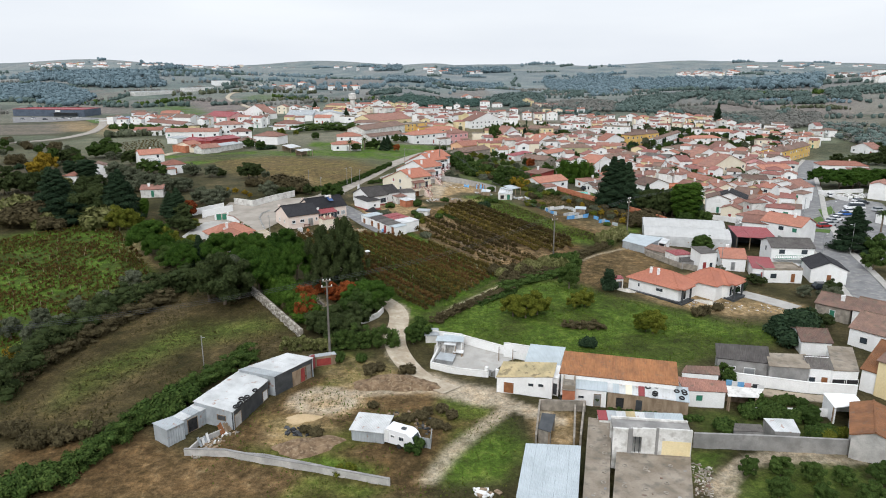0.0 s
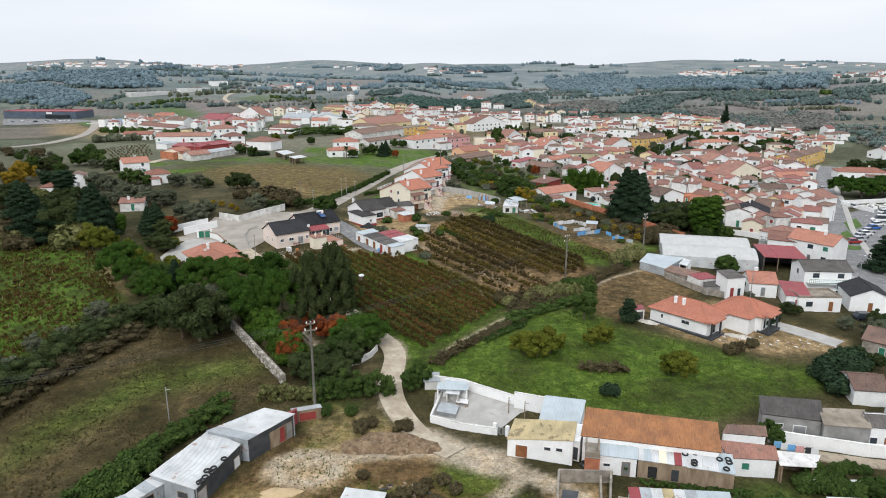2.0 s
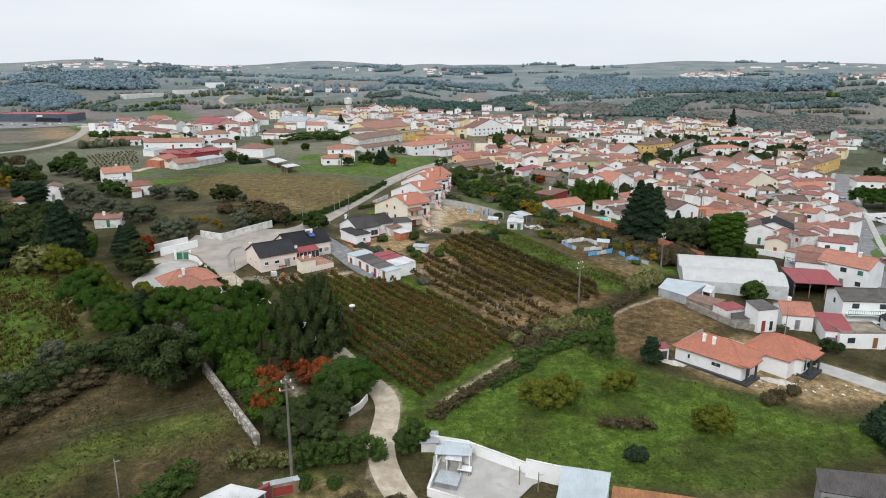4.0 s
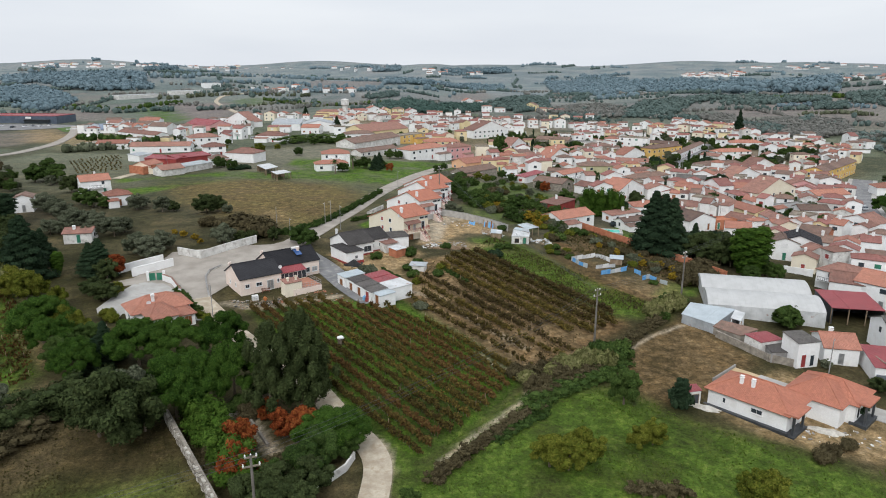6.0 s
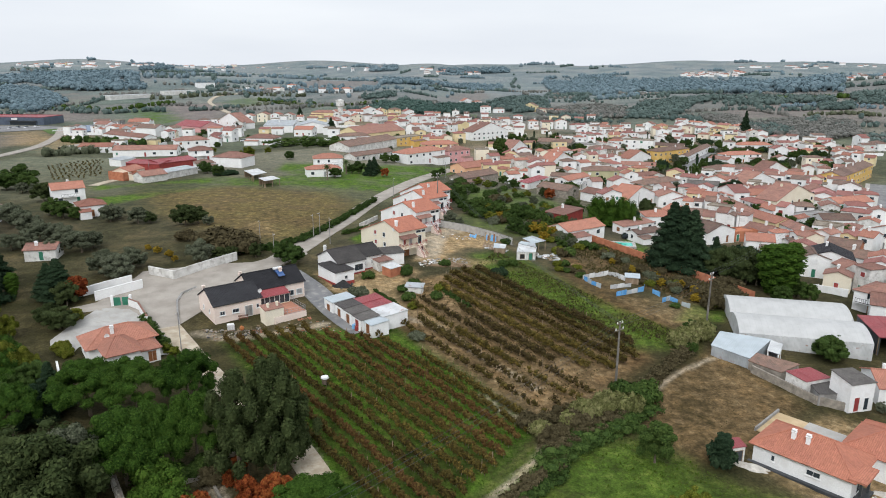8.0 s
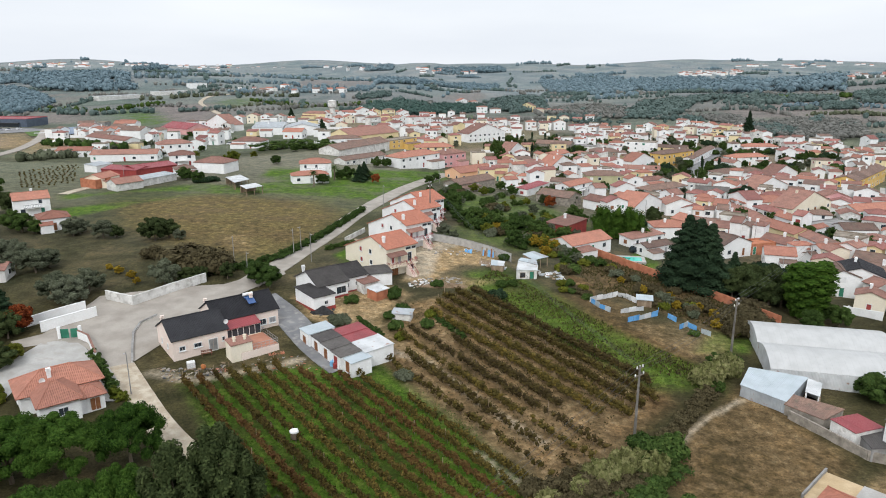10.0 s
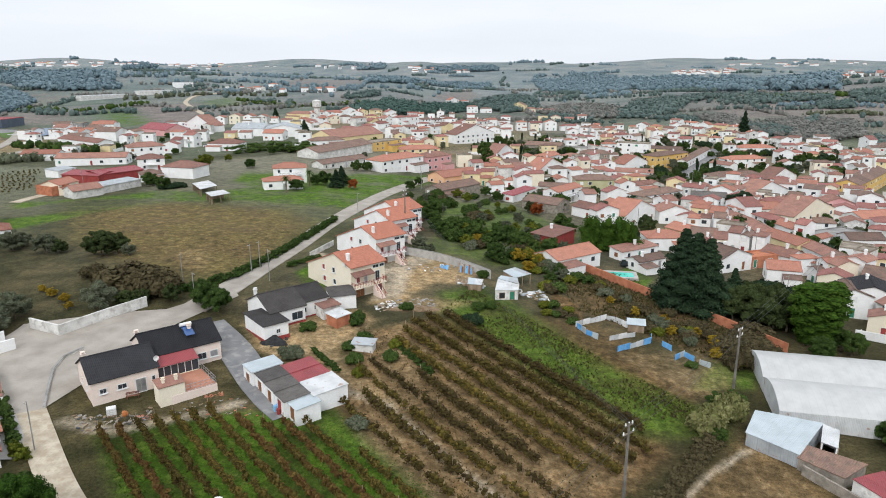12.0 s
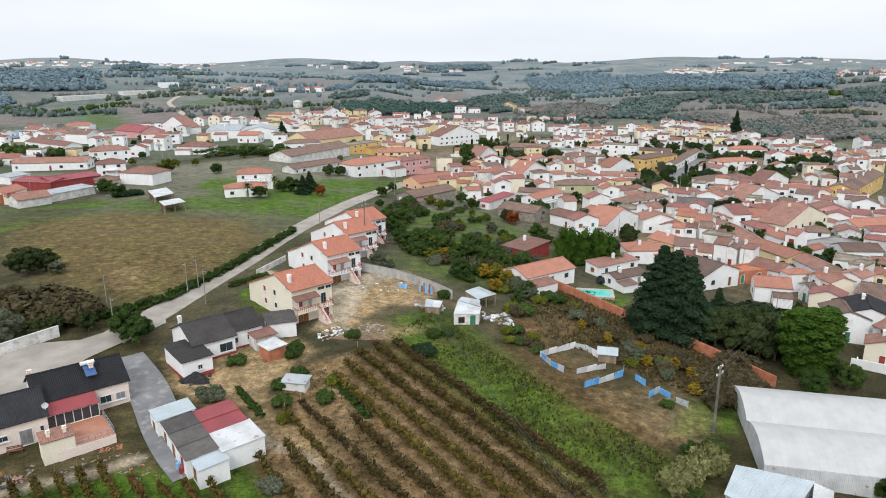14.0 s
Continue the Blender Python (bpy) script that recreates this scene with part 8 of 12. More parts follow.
M["pinewood"] = varied_mat("haze_tinted_pine_needles", [(0.036, 0.07, 0.06), (0.06, 0.1, 0.088), (0.085, 0.132, 0.115)])
M["midwood"] = varied_mat("haze_tinted_oak_leaves", [(0.062, 0.094, 0.088), (0.096, 0.134, 0.126), (0.132, 0.17, 0.158)])


def leaves(centres, radii, per, size, rng, shell=0.62, flat=1.0, droop=0.0):
    """Leaf sprays over a heap of rounded clumps: small bent plates, thickest near each clump's skin."""
    n = len(centres) * per
    c = np.repeat(np.asarray(centres, float), per, 0)
    r = np.repeat(np.asarray(radii, float).reshape(len(centres), -1), per, 0)
    d = rng.normal(size=(n, 3))
    d /= np.linalg.norm(d, axis=1, keepdims=True)
    d[:, 2] = np.where((d[:, 2] < -0.35) & (rng.random(n) < 0.7), -d[:, 2], d[:, 2])
    p = c + d * r * (shell + (1.06 - shell) * rng.random((n, 1)) ** 0.6)
    up = d + rng.normal(size=(n, 3)) * 0.55 + np.array([0, 0, 0.35])
    up /= np.linalg.norm(up, axis=1, keepdims=True)
    a = np.cross(up, rng.normal(size=(n, 3)))
    a /= np.linalg.norm(a, axis=1, keepdims=True)
    b = np.cross(up, a)
    s = size * rng.uniform(0.6, 1.35, (n, 1))
    q = np.stack([p - a * s, p - b * s * 0.55 - up * s * 0.15, p + a * s, p + b * s * 0.55 - up * s * 0.15], 1)
    if droop:
        q[:, :, 2] -= droop * rng.random((n, 1))
    return q.reshape(-1, 3)


def core(centres, radii, k=0.72):
    """Dense dark insides of the clumps, so that no sky shows through the middle."""
    v, f = [], []
    for c, r in zip(centres, radii):
        r = np.broadcast_to(np.asarray(r, float), (3,)) * k
        n0 = len(v)
        v.append((c[0], c[1], c[2] + r[2]))
        for z, s in ((0.55, 0.83), (-0.1, 1.0), (-0.7, 0.7)):
            for i in range(6):
                a = 6.2832 * (i + z) / 6
                v.append((c[0] + math.cos(a) * s * r[0], c[1] + math.sin(a) * s * r[1], c[2] + z * r[2]))
        v.append((c[0], c[1], c[2] - r[2]))
        for i in range(6):
            j = (i + 1) % 6
            f.append((n0, n0 + 1 + i, n0 + 1 + j))
            for k2 in (0, 6):
                f.append((n0 + 1 + k2 + i, n0 + 7 + k2 + i, n0 + 7 + k2 + j, n0 + 1 + k2 + j))
            f.append((n0 + 13 + i, n0 + 19, n0 + 13 + j))
    return v, f


def foliage_mesh(name, centres, radii, per, size, mat, seed, k=0.72, shell=0.62, droop=0.0):
    rng = np.random.default_rng(seed)
    q = leaves(centres, radii, per, size, rng, shell, droop=droop)
    n = len(q) // 4
    v, f = core(centres, radii, k)
    m = len(v)
    me = bpy.data.meshes.new(name)
    me.from_pydata(v + q.tolist(), [], f + (np.arange(n * 4).reshape(-1, 4) + m).tolist())
    me.materials.append(M[mat])
    return me


def trunk_mesh(h, r, limbs, seed, spread=0.5):
    rnd = random.Random(seed)
    g = Geo()
    lean = (rnd.uniform(-0.06, 0.06) * h, rnd.uniform(-0.06, 0.06) * h)
    g.tube((0, 0, -0.5), (lean[0] / 2, lean[1] / 2, h * 0.5), r * 1.25, r * 0.85, 7)
    g.tube((lean[0] / 2, lean[1] / 2, h * 0.5), (lean[0], lean[1], h), r * 0.85, r * 0.45, 7)
    for i in range(limbs):
        a, z = 6.2832 * i / limbs + rnd.random(), h * rnd.uniform(0.55, 0.95)
        s = h * spread * rnd.uniform(0.6, 1)
        g.tube((lean[0] * z / h, lean[1] * z / h, z), (math.cos(a) * s, math.sin(a) * s, z + s * 0.6), r * 0.4, r * 0.12, 5)
    return g.mesh("trunk", M["trunk"])


def heap(kind, seed):
    """Clump centres and radii of a crown one unit high."""
    rnd = random.Random(seed)
    cs, rs = [], []
    if kind == "stone_pine":
        for i in range(64):
            a, d = i * 2.4, 0.5 * math.sqrt((i + 0.3) / 64)
            cs.append((math.cos(a) * d, math.sin(a) * d, 0.86 - 1.25 * d * d + rnd.uniform(-0.26, 0.03)))
            r = rnd.uniform(0.07, 0.13)
            rs.append((r, r, r * 0.9))
    elif kind == "conifer":
        for i in range(60):
            z = 0.06 + 0.93 * (i / 59)
            d = (1 - z) ** 0.85 * 0.3 * rnd.uniform(0.35, 1.15)
            a = i * 2.4
            cs.append((math.cos(a) * d, math.sin(a) * d, z))
            r = 0.03 + 0.09 * (1 - z)
            rs.append((r * 1.3, r * 1.3, r * 0.7))
    elif kind == "cypress":
        for i in range(34):
            z = 0.05 + 0.93 * i / 33
            w = 0.13 * math.sin(math.pi * (0.18 + 0.8 * (1 - z) ** 0.7)) + 0.015
            a = i * 2.4
            cs.append((math.cos(a) * w * 0.55, math.sin(a) * w * 0.55, z))
            rs.append((w * 0.62, w * 0.62, 0.07))
    elif kind == "feathery":
        for i in range(52):
            z = 0.14 + 0.84 * i / 51
            a, d = i * 2.4, 0.3 * math.sin(math.pi * (0.15 + 0.8 * z)) * rnd.uniform(0.2, 1.1)
            cs.append((math.cos(a) * d, math.sin(a) * d, z))
            rs.append((0.065, 0.065, 0.11))
    elif kind == "shrub":
        for i in range(20):
            a, d = i * 2.4, 0.62 * math.sqrt(i / 20) * rnd.uniform(0.8, 1.1)
            cs.append((math.cos(a) * d, math.sin(a) * d, 0.5 - 0.45 * d * d + rnd.uniform(-0.18, 0.16)))
            r = rnd.uniform(0.17, 0.32)
            rs.append((r, r, r * 1.1))
    else:
        for i in range(46):
            a, d = i * 2.4 + rnd.random(), 0.4 * math.sqrt((i + 0.2) / 46) * rnd.uniform(0.75, 1.12)
            top = 0.9 - 1.6 * d * d
            z = rnd.uniform(0.12, 1.0) * (top - 0.16) + 0.16
            cs.append((math.cos(a) * d, math.sin(a) * d, z))
            r = rnd.uniform(0.075, 0.135)
            rs.append((r, r, r * 0.9))
    return cs, rs


KINDS = {  # shape, leaf material, leaf length in metres, sprays a clump, trunk part of height, label, name
    "pine": ("stone_pine", "pine", 0.13, 420, 0.62, "umbrella-shaped stone pine with a dense dark crown", "stone_pine"),
    "olive": ("round", "olive_leaf", 0.115, 280, 0.45, "grey-green olive tree with a loose round crown", "olive_tree"),
    "broad": ("round", "leaf", 0.125, 290, 0.45, "leafy green broad-crowned tree", "tree"),
    "oak": ("round", "feather_leaf", 0.125, 290, 0.45, "dense dull green evergreen oak", "oak_tree"),
    "light": ("round", "light_leaf", 0.14, 200, 0.4, "bushy yellow-green fruit tree", "fruit_tree"),
    "autumn": ("round", "autumn_leaf", 0.2, 90, 0.45, "small tree in russet autumn leaf", "autumn_tree"),
    "gold": ("round", "yellow_leaf", 0.18, 90, 0.4, "small tree in yellow autumn leaf", "autumn_tree"),
    "conifer": ("conifer", "dark_leaf", 0.2, 300, 0.9, "tall dark conifer with drooping boughs", "conifer"),
    "cypress": ("cypress", "dark_leaf", 0.13, 280, 0.5, "narrow dark cypress of dense growth", "cypress"),
    "greencypress": ("cypress", "thuja", 0.13, 280, 0.5, "green cone-shaped thuja tree", "cypress"),
    "feathery": ("feathery", "feather_leaf", 0.14, 300, 0.8, "tall feathery grey-green tree", "tree"),
    "shrub": ("shrub", "leaf", 0.15, 110, 0.3, "dense green rounded garden shrub", "shrub"),
    "darkshrub": ("shrub", "dark_leaf", 0.15, 110, 0.3, "dense dark green rounded shrub", "shrub"),
    "greyshrub": ("shrub", "olive_leaf", 0.15, 110, 0.3, "grey-green loose garden shrub", "shrub"),
    "drybush": ("shrub", "scrub_leaf", 0.13, 100, 0.3, "dry brownish bush of bare twigs", "shrub"),
    "reeds": ("shrub", "reed", 0.3, 90, 0.3, "clump of pale giant reeds", "reeds"),
    "lightshrub": ("shrub", "light_leaf", 0.15, 100, 0.3, "yellow-green loose garden shrub", "shrub"),
}
CROWNS = {}


def tree(kind, x, y, h, seed, wide=1.0):
    shape, mat, size, per, share, label, name = KINDS[kind]
    var = seed % 3
    key = (kind, var)
    if key not in CROWNS:
        base = {"stone_pine": 9.0, "conifer": 14.0, "cypress": 7.0, "feathery": 10.0, "shrub": 1.8}.get(shape, 5.0)
        cs, rs = heap(shape, var + 5)
        cs, rs = [tuple(v * base for v in c) for c in cs], [tuple(v * base for v in r) for r in rs]
        crown = foliage_mesh("crown", cs, rs, per, size, mat, var + 11)
        trunk = trunk_mesh(base * share, base * 0.026, 5 if shape in ("round", "stone_pine") else 3, var, 0.3 if shape in ("round", "stone_pine") else 0.08)
        CROWNS[key] = (crown, trunk, base)
    crown, trunk, base = CROWNS[key]
    s = h / base
    rnd = random.Random(seed * 7 + 3)
    ob = thing(name, label, name.replace("_", " "), pose(x, y, ground(x, y) - 0.05, 0, 0, rnd.uniform(0, 360)), "trees and shrubs")
    ob.scale = (s * wide * rnd.uniform(0.92, 1.08), s * wide * rnd.uniform(0.92, 1.08), s)
    part("crown", crown, None, ob)
    part("trunk", trunk, None, ob)
    return ob


def bush(kind, x, y, h, seed, wide=1.0):
    """A shrub is one mesh with no trunk to be seen."""
    shape, mat, size, per, share, label, name = KINDS[kind]
    key = (kind, seed % 3)
    if key not in CROWNS:
        cs, rs = heap(shape, seed % 3 + 5)
        CROWNS[key] = foliage_mesh(name, [tuple(v * 1.8 for v in c) for c in cs], [tuple(v * 1.8 for v in r) for r in rs], per, size, mat, seed % 3 + 11)
    rnd = random.Random(seed * 7 + 3)
    ob = tagged(new(name, CROWNS[key]), label, name, "trees and shrubs")
    s = h / 1.8
    ob.matrix_basis = pose(x, y, ground(x, y) - 0.05, 0, 0, rnd.uniform(0, 360))
    ob.scale = (s * wide * rnd.uniform(0.85, 1.15), s * wide * rnd.uniform(0.85, 1.15), s)
    return ob


COUNT = [0]


def plant(kind, places, h, spread=0.15, wide=1.0):
    for x, y in places:
        COUNT[0] += 1
        if any((x - fx) ** 2 + (y - fy) ** 2 < (0.55 * fr) ** 2 for fx, fy, fr in FOOT):
            continue
        rnd = random.Random(COUNT[0])
        (bush if KINDS[kind][0] == "shrub" else tree)(kind, x, y, h * rnd.uniform(1 - spread, 1 + spread), COUNT[0], wide)


def hedge(line, h, w, mat, label, name="hedge", per=70, size=0.2, seed=1, step=0.55):
    """A hedge or hedgerow along a line: many clumps of uneven height."""
    rnd = random.Random(seed)
    cs, rs = [], []
    for (x0, y0), (x1, y1) in zip(line, line[1:]):
        n = max(1, int(math.hypot(x1 - x0, y1 - y0) / step))
        for k in range(n):
            t = (k + rnd.random()) / n
            for lay in range(5):
                x, y = x0 + (x1 - x0) * t + rnd.uniform(-0.5, 0.5) * w, y0 + (y1 - y0) * t + rnd.uniform(-0.5, 0.5) * w
                r = rnd.uniform(0.22, 0.42) * w
                cs.append((x, y, ground(x, y) + h * (0.15 + 0.16 * lay) * rnd.uniform(0.7, 1.15)))
                rs.append((r, r, h * rnd.uniform(0.13, 0.24)))
    me = foliage_mesh(name, cs, rs, per // 2 + 14, size * 0.75, mat, seed, 0.6)
    return tagged(new(name, me), label, name.replace("_", " "), "hedges")


def stand(kind, trees):
    """Single trees, each with its own height and width."""
    for x, y, h, w in trees:
        COUNT[0] += 1
        if not any((x - fx) ** 2 + (y - fy) ** 2 < (0.45 * fr) ** 2 for fx, fy, fr in FOOT):
            (bush if KINDS[kind][0] == "shrub" else tree)(kind, x, y, h, COUNT[0], w)


# the wooded garden beside the track, the wood and olive grove on the slope, the trees by the road
stand("conifer", [(-106.8, 178.1, 14.3, 1.25), (-103.0, 174.9, 14.4, 1.3), (-101.7, 176.0, 11.5, 1.3), (-89.1, 179.5, 13.5, 1.2), (-91.1, 188.7, 8.0, 1.2), (-91.9, 181.6, 12.1, 1.1), (-77.1, 181.9, 7.1, 1.3), (-74.5, 180.8, 8.3, 1.3), (-55.4, 143.8, 6.9, 1.2), (-55.5, 140.5, 5.6, 1.5)])
stand("oak", [(-129.4, 206.6, 7.9, 1.2), (-136.0, 210.2, 7.1, 1.2), (-131.3, 214.4, 6.7, 1.1), (-99.9, 177.1, 9.7, 1.2), (-97.4, 178.3, 8.4, 1.2), (-97.1, 183.8, 9.1, 1.2), (-96.7, 188.6, 6.7, 1.1), (-108.1, 196.1, 8.3, 1.1), (-109.8, 206.8, 7.0, 1.1), (-154.3, 269.4, 5.9, 1.3), (-155.1, 276.3, 5.1, 1.2), (-125.2, 263.8, 6.4, 1.2), (-124.4, 266.9, 4.9, 1.1), (-80.6, 235.8, 3.4, 1.1), (-95.3, 242.3, 2.4, 0.9), (-70.5, 233.9, 6.3, 1.25), (-68.0, 236.4, 4.8, 1.2), (-51.0, 201.9, 3.4, 1.2), (-48.8, 203.4, 3.1, 1.2), (-43.8, 204.3, 3.8, 0.9)])
stand("oak", [(-72.1, 178.6, 5.3, 1.0), (-67.8, 168.5, 4.6, 1.3), (-71.5, 171.4, 3.8, 1.2), (-138.4, 206.3, 6.1, 1.1), (-152.5, 229.7, 5.4, 1.1), (-43.2, 122.3, 11.0, 1.0), (-46.6, 123.6, 9.4, 0.9), (-41.2, 124.9, 7.2, 0.9)])
stand("broad", [(-131.0, 218.7, 4.6, 1.1), (-110.3, 188.4, 6.7, 1.1), (-148.9, 283.4, 6.6, 1.3), (-145.1, 285.3, 8.6, 1.4), (-139.4, 280.0, 6.3, 1.2), (-156.9, 266.0, 7.1, 0.9), (-110.8, 244.1, 5.3, 1.3), (-106.4, 240.6, 5.5, 1.2), (-102.4, 239.6, 4.0, 1.1), (-37.2, 203.1, 4.8, 1.1), (-34.7, 201.2, 4.8, 1.1), (-60.4, 148.8, 4.9, 1.1), (-61.7, 142.2, 5.4, 1.1), (-16.3, 118.7, 5.3, 1.1), (-18.0, 115.6, 5.1, 1.1), (-14.1, 119.9, 4.4, 1.0), (-21.3, 113.7, 3.8, 1.0), (-62.3, 147.0, 4.9, 1.0)])
stand("cypress", [(-128.2, 226.3, 6.9, 2.0), (-123.6, 222.6, 7.1, 2.0), (-118.7, 219.0, 8.5, 2.6), (-122.3, 223.5, 6.2, 2.2), (-149.9, 238.5, 4.0, 1.6)])
stand("darkshrub", [(-161.1, 251.0, 2.5, 1.1)])
stand("gold", [(-145.1, 236.4, 7.2, 1.1), (-147.7, 245.8, 7.8, 1.1)])
stand("olive", [(-128.0, 241.3, 5.3, 1.2), (-122.1, 236.8, 5.6, 1.2), (-117.3, 234.7, 5.9, 1.2), (-112.0, 230.6, 5.4, 1.2), (-106.2, 224.7, 5.7, 1.2), (-99.4, 217.7, 5.5, 1.2), (-96.8, 219.5, 4.8, 1.2), (-91.0, 214.4, 5.1, 1.25), (-85.2, 209.5, 5.7, 1.3), (-84.3, 212.9, 4.7, 1.2), (-98.6, 211.0, 5.0, 1.1), (-102.2, 210.9, 4.5, 1.2), (-90.5, 207.3, 4.7, 1.1), (-134.4, 274.9, 3.9, 1.1), (-139.4, 276.5, 4.2, 1.1), (-92.0, 237.6, 5.2, 1.2), (-91.6, 241.1, 3.8, 1.2), (-83.7, 235.6, 5.1, 1.2), (-64.6, 234.1, 3.1, 1.2), (-54.7, 200.5, 5.4, 1.15)])
stand("olive", [(-72.9, 194.8, 5.6, 1.25), (-68.6, 192.0, 5.9, 1.3), (-68.3, 198.1, 5.0, 1.2), (-43.2, 126.1, 9.5, 0.9)])
stand("drybush", [(-64.6, 218.7, 3.3, 1.2), (-52.8, 209.6, 5.7, 1.4), (-48.9, 208.1, 5.6, 1.3), (-112.5, 172.7, 6.5, 1.3), (-109.9, 173.8, 7.2, 1.3), (-109.0, 177.0, 6.1, 1.2), (-116.7, 175.2, 5.0, 1.2), (-102.8, 168.8, 4.1, 1.2), (-28.3, 129.1, 2.3, 1.3)])
stand("reeds", [(-91.3, 172.0, 6.2, 1.0), (-89.4, 173.0, 5.3, 0.9), (-119.0, 176.8, 6.7, 0.9), (-123.4, 188.1, 5.1, 0.9), (-104.8, 171.7, 4.7, 0.8), (-106.6, 170.2, 3.9, 0.8), (-127.4, 218.9, 3.7, 1.0)])
stand("light", [(-85.2, 169.2, 7.0, 0.9), (-82.0, 167.3, 7.2, 0.9), (-81.1, 169.2, 5.2, 0.9), (-64.9, 150.3, 7.3, 0.75), (-63.7, 151.2, 5.2, 0.9), (-66.7, 171.6, 2.9, 1.1), (-74.6, 164.7, 4.7, 0.8), (-143.2, 251.3, 3.2, 1.1), (-65.9, 151.2, 5.4, 0.9), (-64.9, 155.0, 2.9, 0.9)])
stand("autumn", [(-71.4, 180.8, 5.6, 0.9), (-20.0, 123.5, 5.0, 1.0), (-22.6, 124.2, 4.4, 0.9), (-27.2, 120.1, 5.6, 0.9), (-26.1, 127.8, 2.6, 0.8), (-26.2, 115.0, 5.4, 0.8)])
stand("greencypress", [(-83.9, 181.8, 5.0, 1.6), (-86.5, 184.1, 2.8, 1.5)])
stand("pine", [(-69.1, 150.2, 9.0, 1.05), (-49.5, 142.3, 8.7, 0.98), (-43.9, 143.2, 8.8, 0.98), (-37.3, 145.5, 8.7, 0.78), (-37.9, 127.8, 10.4, 0.85), (-31.4, 132.0, 10.8, 0.68), (-35.4, 130.9, 9.4, 0.7), (-56.6, 136.9, 8.0, 0.85), (-65.3, 146.1, 7.5, 0.9)])
stand("feathery", [(-25.6, 130.2, 12.5, 1.0), (-21.6, 130.9, 14.0, 1.0), (-20.0, 132.7, 10.5, 0.9)])
plant("pine", [(-16.6, 121.6), (-14.8, 122.2)], 5.6, 0.06, 1.3)
plant("oak", [(-23.2, 110.3), (-20.6, 112.0), (-17.2, 108.4), (-20.3, 108.0), (-16.8, 113.1)], 4.8, 0.08, 1.2)
plant("autumn", [(-33.4, 127.4), (-26.0, 131.2)], 1.8, 0.2, 1.0)
plant("shrub", [(-32.3, 128.8), (-29.9, 131.0), (-28.5, 134.7)], 2.0, 0.15, 1.1)
hedge([(-55.0, 172.5), (-52.0, 168.4), (-48.8, 164.1), (-46.5, 161.5)], 1.5, 1.2, "leaf", "garden hedge beside the lane", seed=31)
hedge([(-46.4, 161.5), (-44.4, 159.3)], 1.3, 1.4, "light_leaf", "yellow-green hedge beside the lane", seed=32)
plant("lightshrub", [(-63.3, 160.6), (-61.9, 159.2)], 2.0, 0.15, 1.0)
hedge([(-38.2, 131.9), (-33.7, 125.3), (-27.9, 117.6), (-24.7, 112.9)], 4.6, 3.2, "thuja", "tall bright green hedge behind a rubble wall", per=220, size=0.24, seed=2)
hedge([(-19.2, 102.9), (-14.2, 105.4), (-8.8, 105.4)], 3.6, 1.9, "leaf", "dark clipped hedge beside the track", per=170, seed=3)
hedge([(-27.4, 103.1), (-23.0, 103.6), (-19.5, 103.3)], 2.4, 1.4, "reed", "row of pale reeds by the sheds", "reeds", per=100, size=0.3, seed=4)
plant("broad", [(-6.4, 107.0), (-5.2, 108.4)], 4.2, 0.1, 0.9)
# the meadow
plant("light", [(11.5, 118.8), (13.7, 118.2), (16.0, 119.8)], 4.6, 0.1, 1.1)
plant("light", [(23.7, 123.2), (25.7, 124.1)], 4.0, 0.15, 1.0)
plant("light", [(34.4, 113.0), (35.5, 112.4)], 4.4, 0.1, 1.1)
plant("darkshrub", [(23.1, 106.4)], 2.0, 0.1, 0.9)
hedge([(20.5, 114.1), (27.1, 113.7)], 1.4, 1.6, "scrub_leaf", "low dry bramble thicket in the meadow", "bramble", seed=5)
plant("cypress", [(32.4, 133.9)], 4.6, 0.1, 1.5)
plant("broad", [(24.4, 134.4)], 6.5, 0.05, 0.8)
plant("darkshrub", [(59.4, 113.7), (60.1, 112.1), (63.9, 116.5)], 4.0, 0.15, 1.0)
plant("drybush", [(48.5, 123.1), (51.3, 124.3), (46.5, 121.5)], 2.2, 0.2)
hedge([(2.8, 122.6), (6.0, 126.6), (10.4, 131.2), (13.4, 134.6)], 0.9, 1.6, "scrub_leaf", "dry bramble bank between vineyard path and meadow", "bramble", per=90, seed=6)
hedge([(5.5, 124.4), (9.0, 128.4), (12.5, 132.0)], 0.6, 2.0, "leaf", "low green brambles on the meadow edge", "bramble", per=60, seed=43)
hedge([(-2.9, 115.1), (2.4, 122.5)], 1.2, 1.8, "scrub_leaf", "dry bank of brown brambles", "bramble", seed=7)
hedge([(10.3, 132.5), (17.0, 138.8), (22.1, 141.8), (27.2, 147.6)], 1.3, 3.0, "leaf", "thick green bramble bank below the vines", "bramble", per=110, size=0.22, seed=41)
hedge([(11.5, 135.4), (17.5, 141.2), (23.0, 144.6)], 1.5, 2.2, "scrub_leaf", "dry brown scrub behind the green brambles", "bramble", per=90, seed=44)
hedge([(10.8, 140.6), (12.8, 142.6), (14.9, 144.1)], 2.2, 2.0, "scrub_leaf", "tangle of bare brambles", "bramble", per=120, seed=42)
plant("reeds", [(18.9, 145.0), (20.8, 146.3), (23.1, 147.3), (24.5, 146.1), (17.1, 143.7), (15.1, 141.3), (10.9, 139.6)], 3.0, 0.2, 0.7)
plant("drybush", [(9.5, 141.0), (11.6, 138.7), (13.7, 139.8), (15.9, 141.3)], 2.6, 0.2, 0.9)
plant("shrub", [(27.0, 149.3), (24.6, 148.2), (24.3, 150.8)], 3.2, 0.2, 0.9)
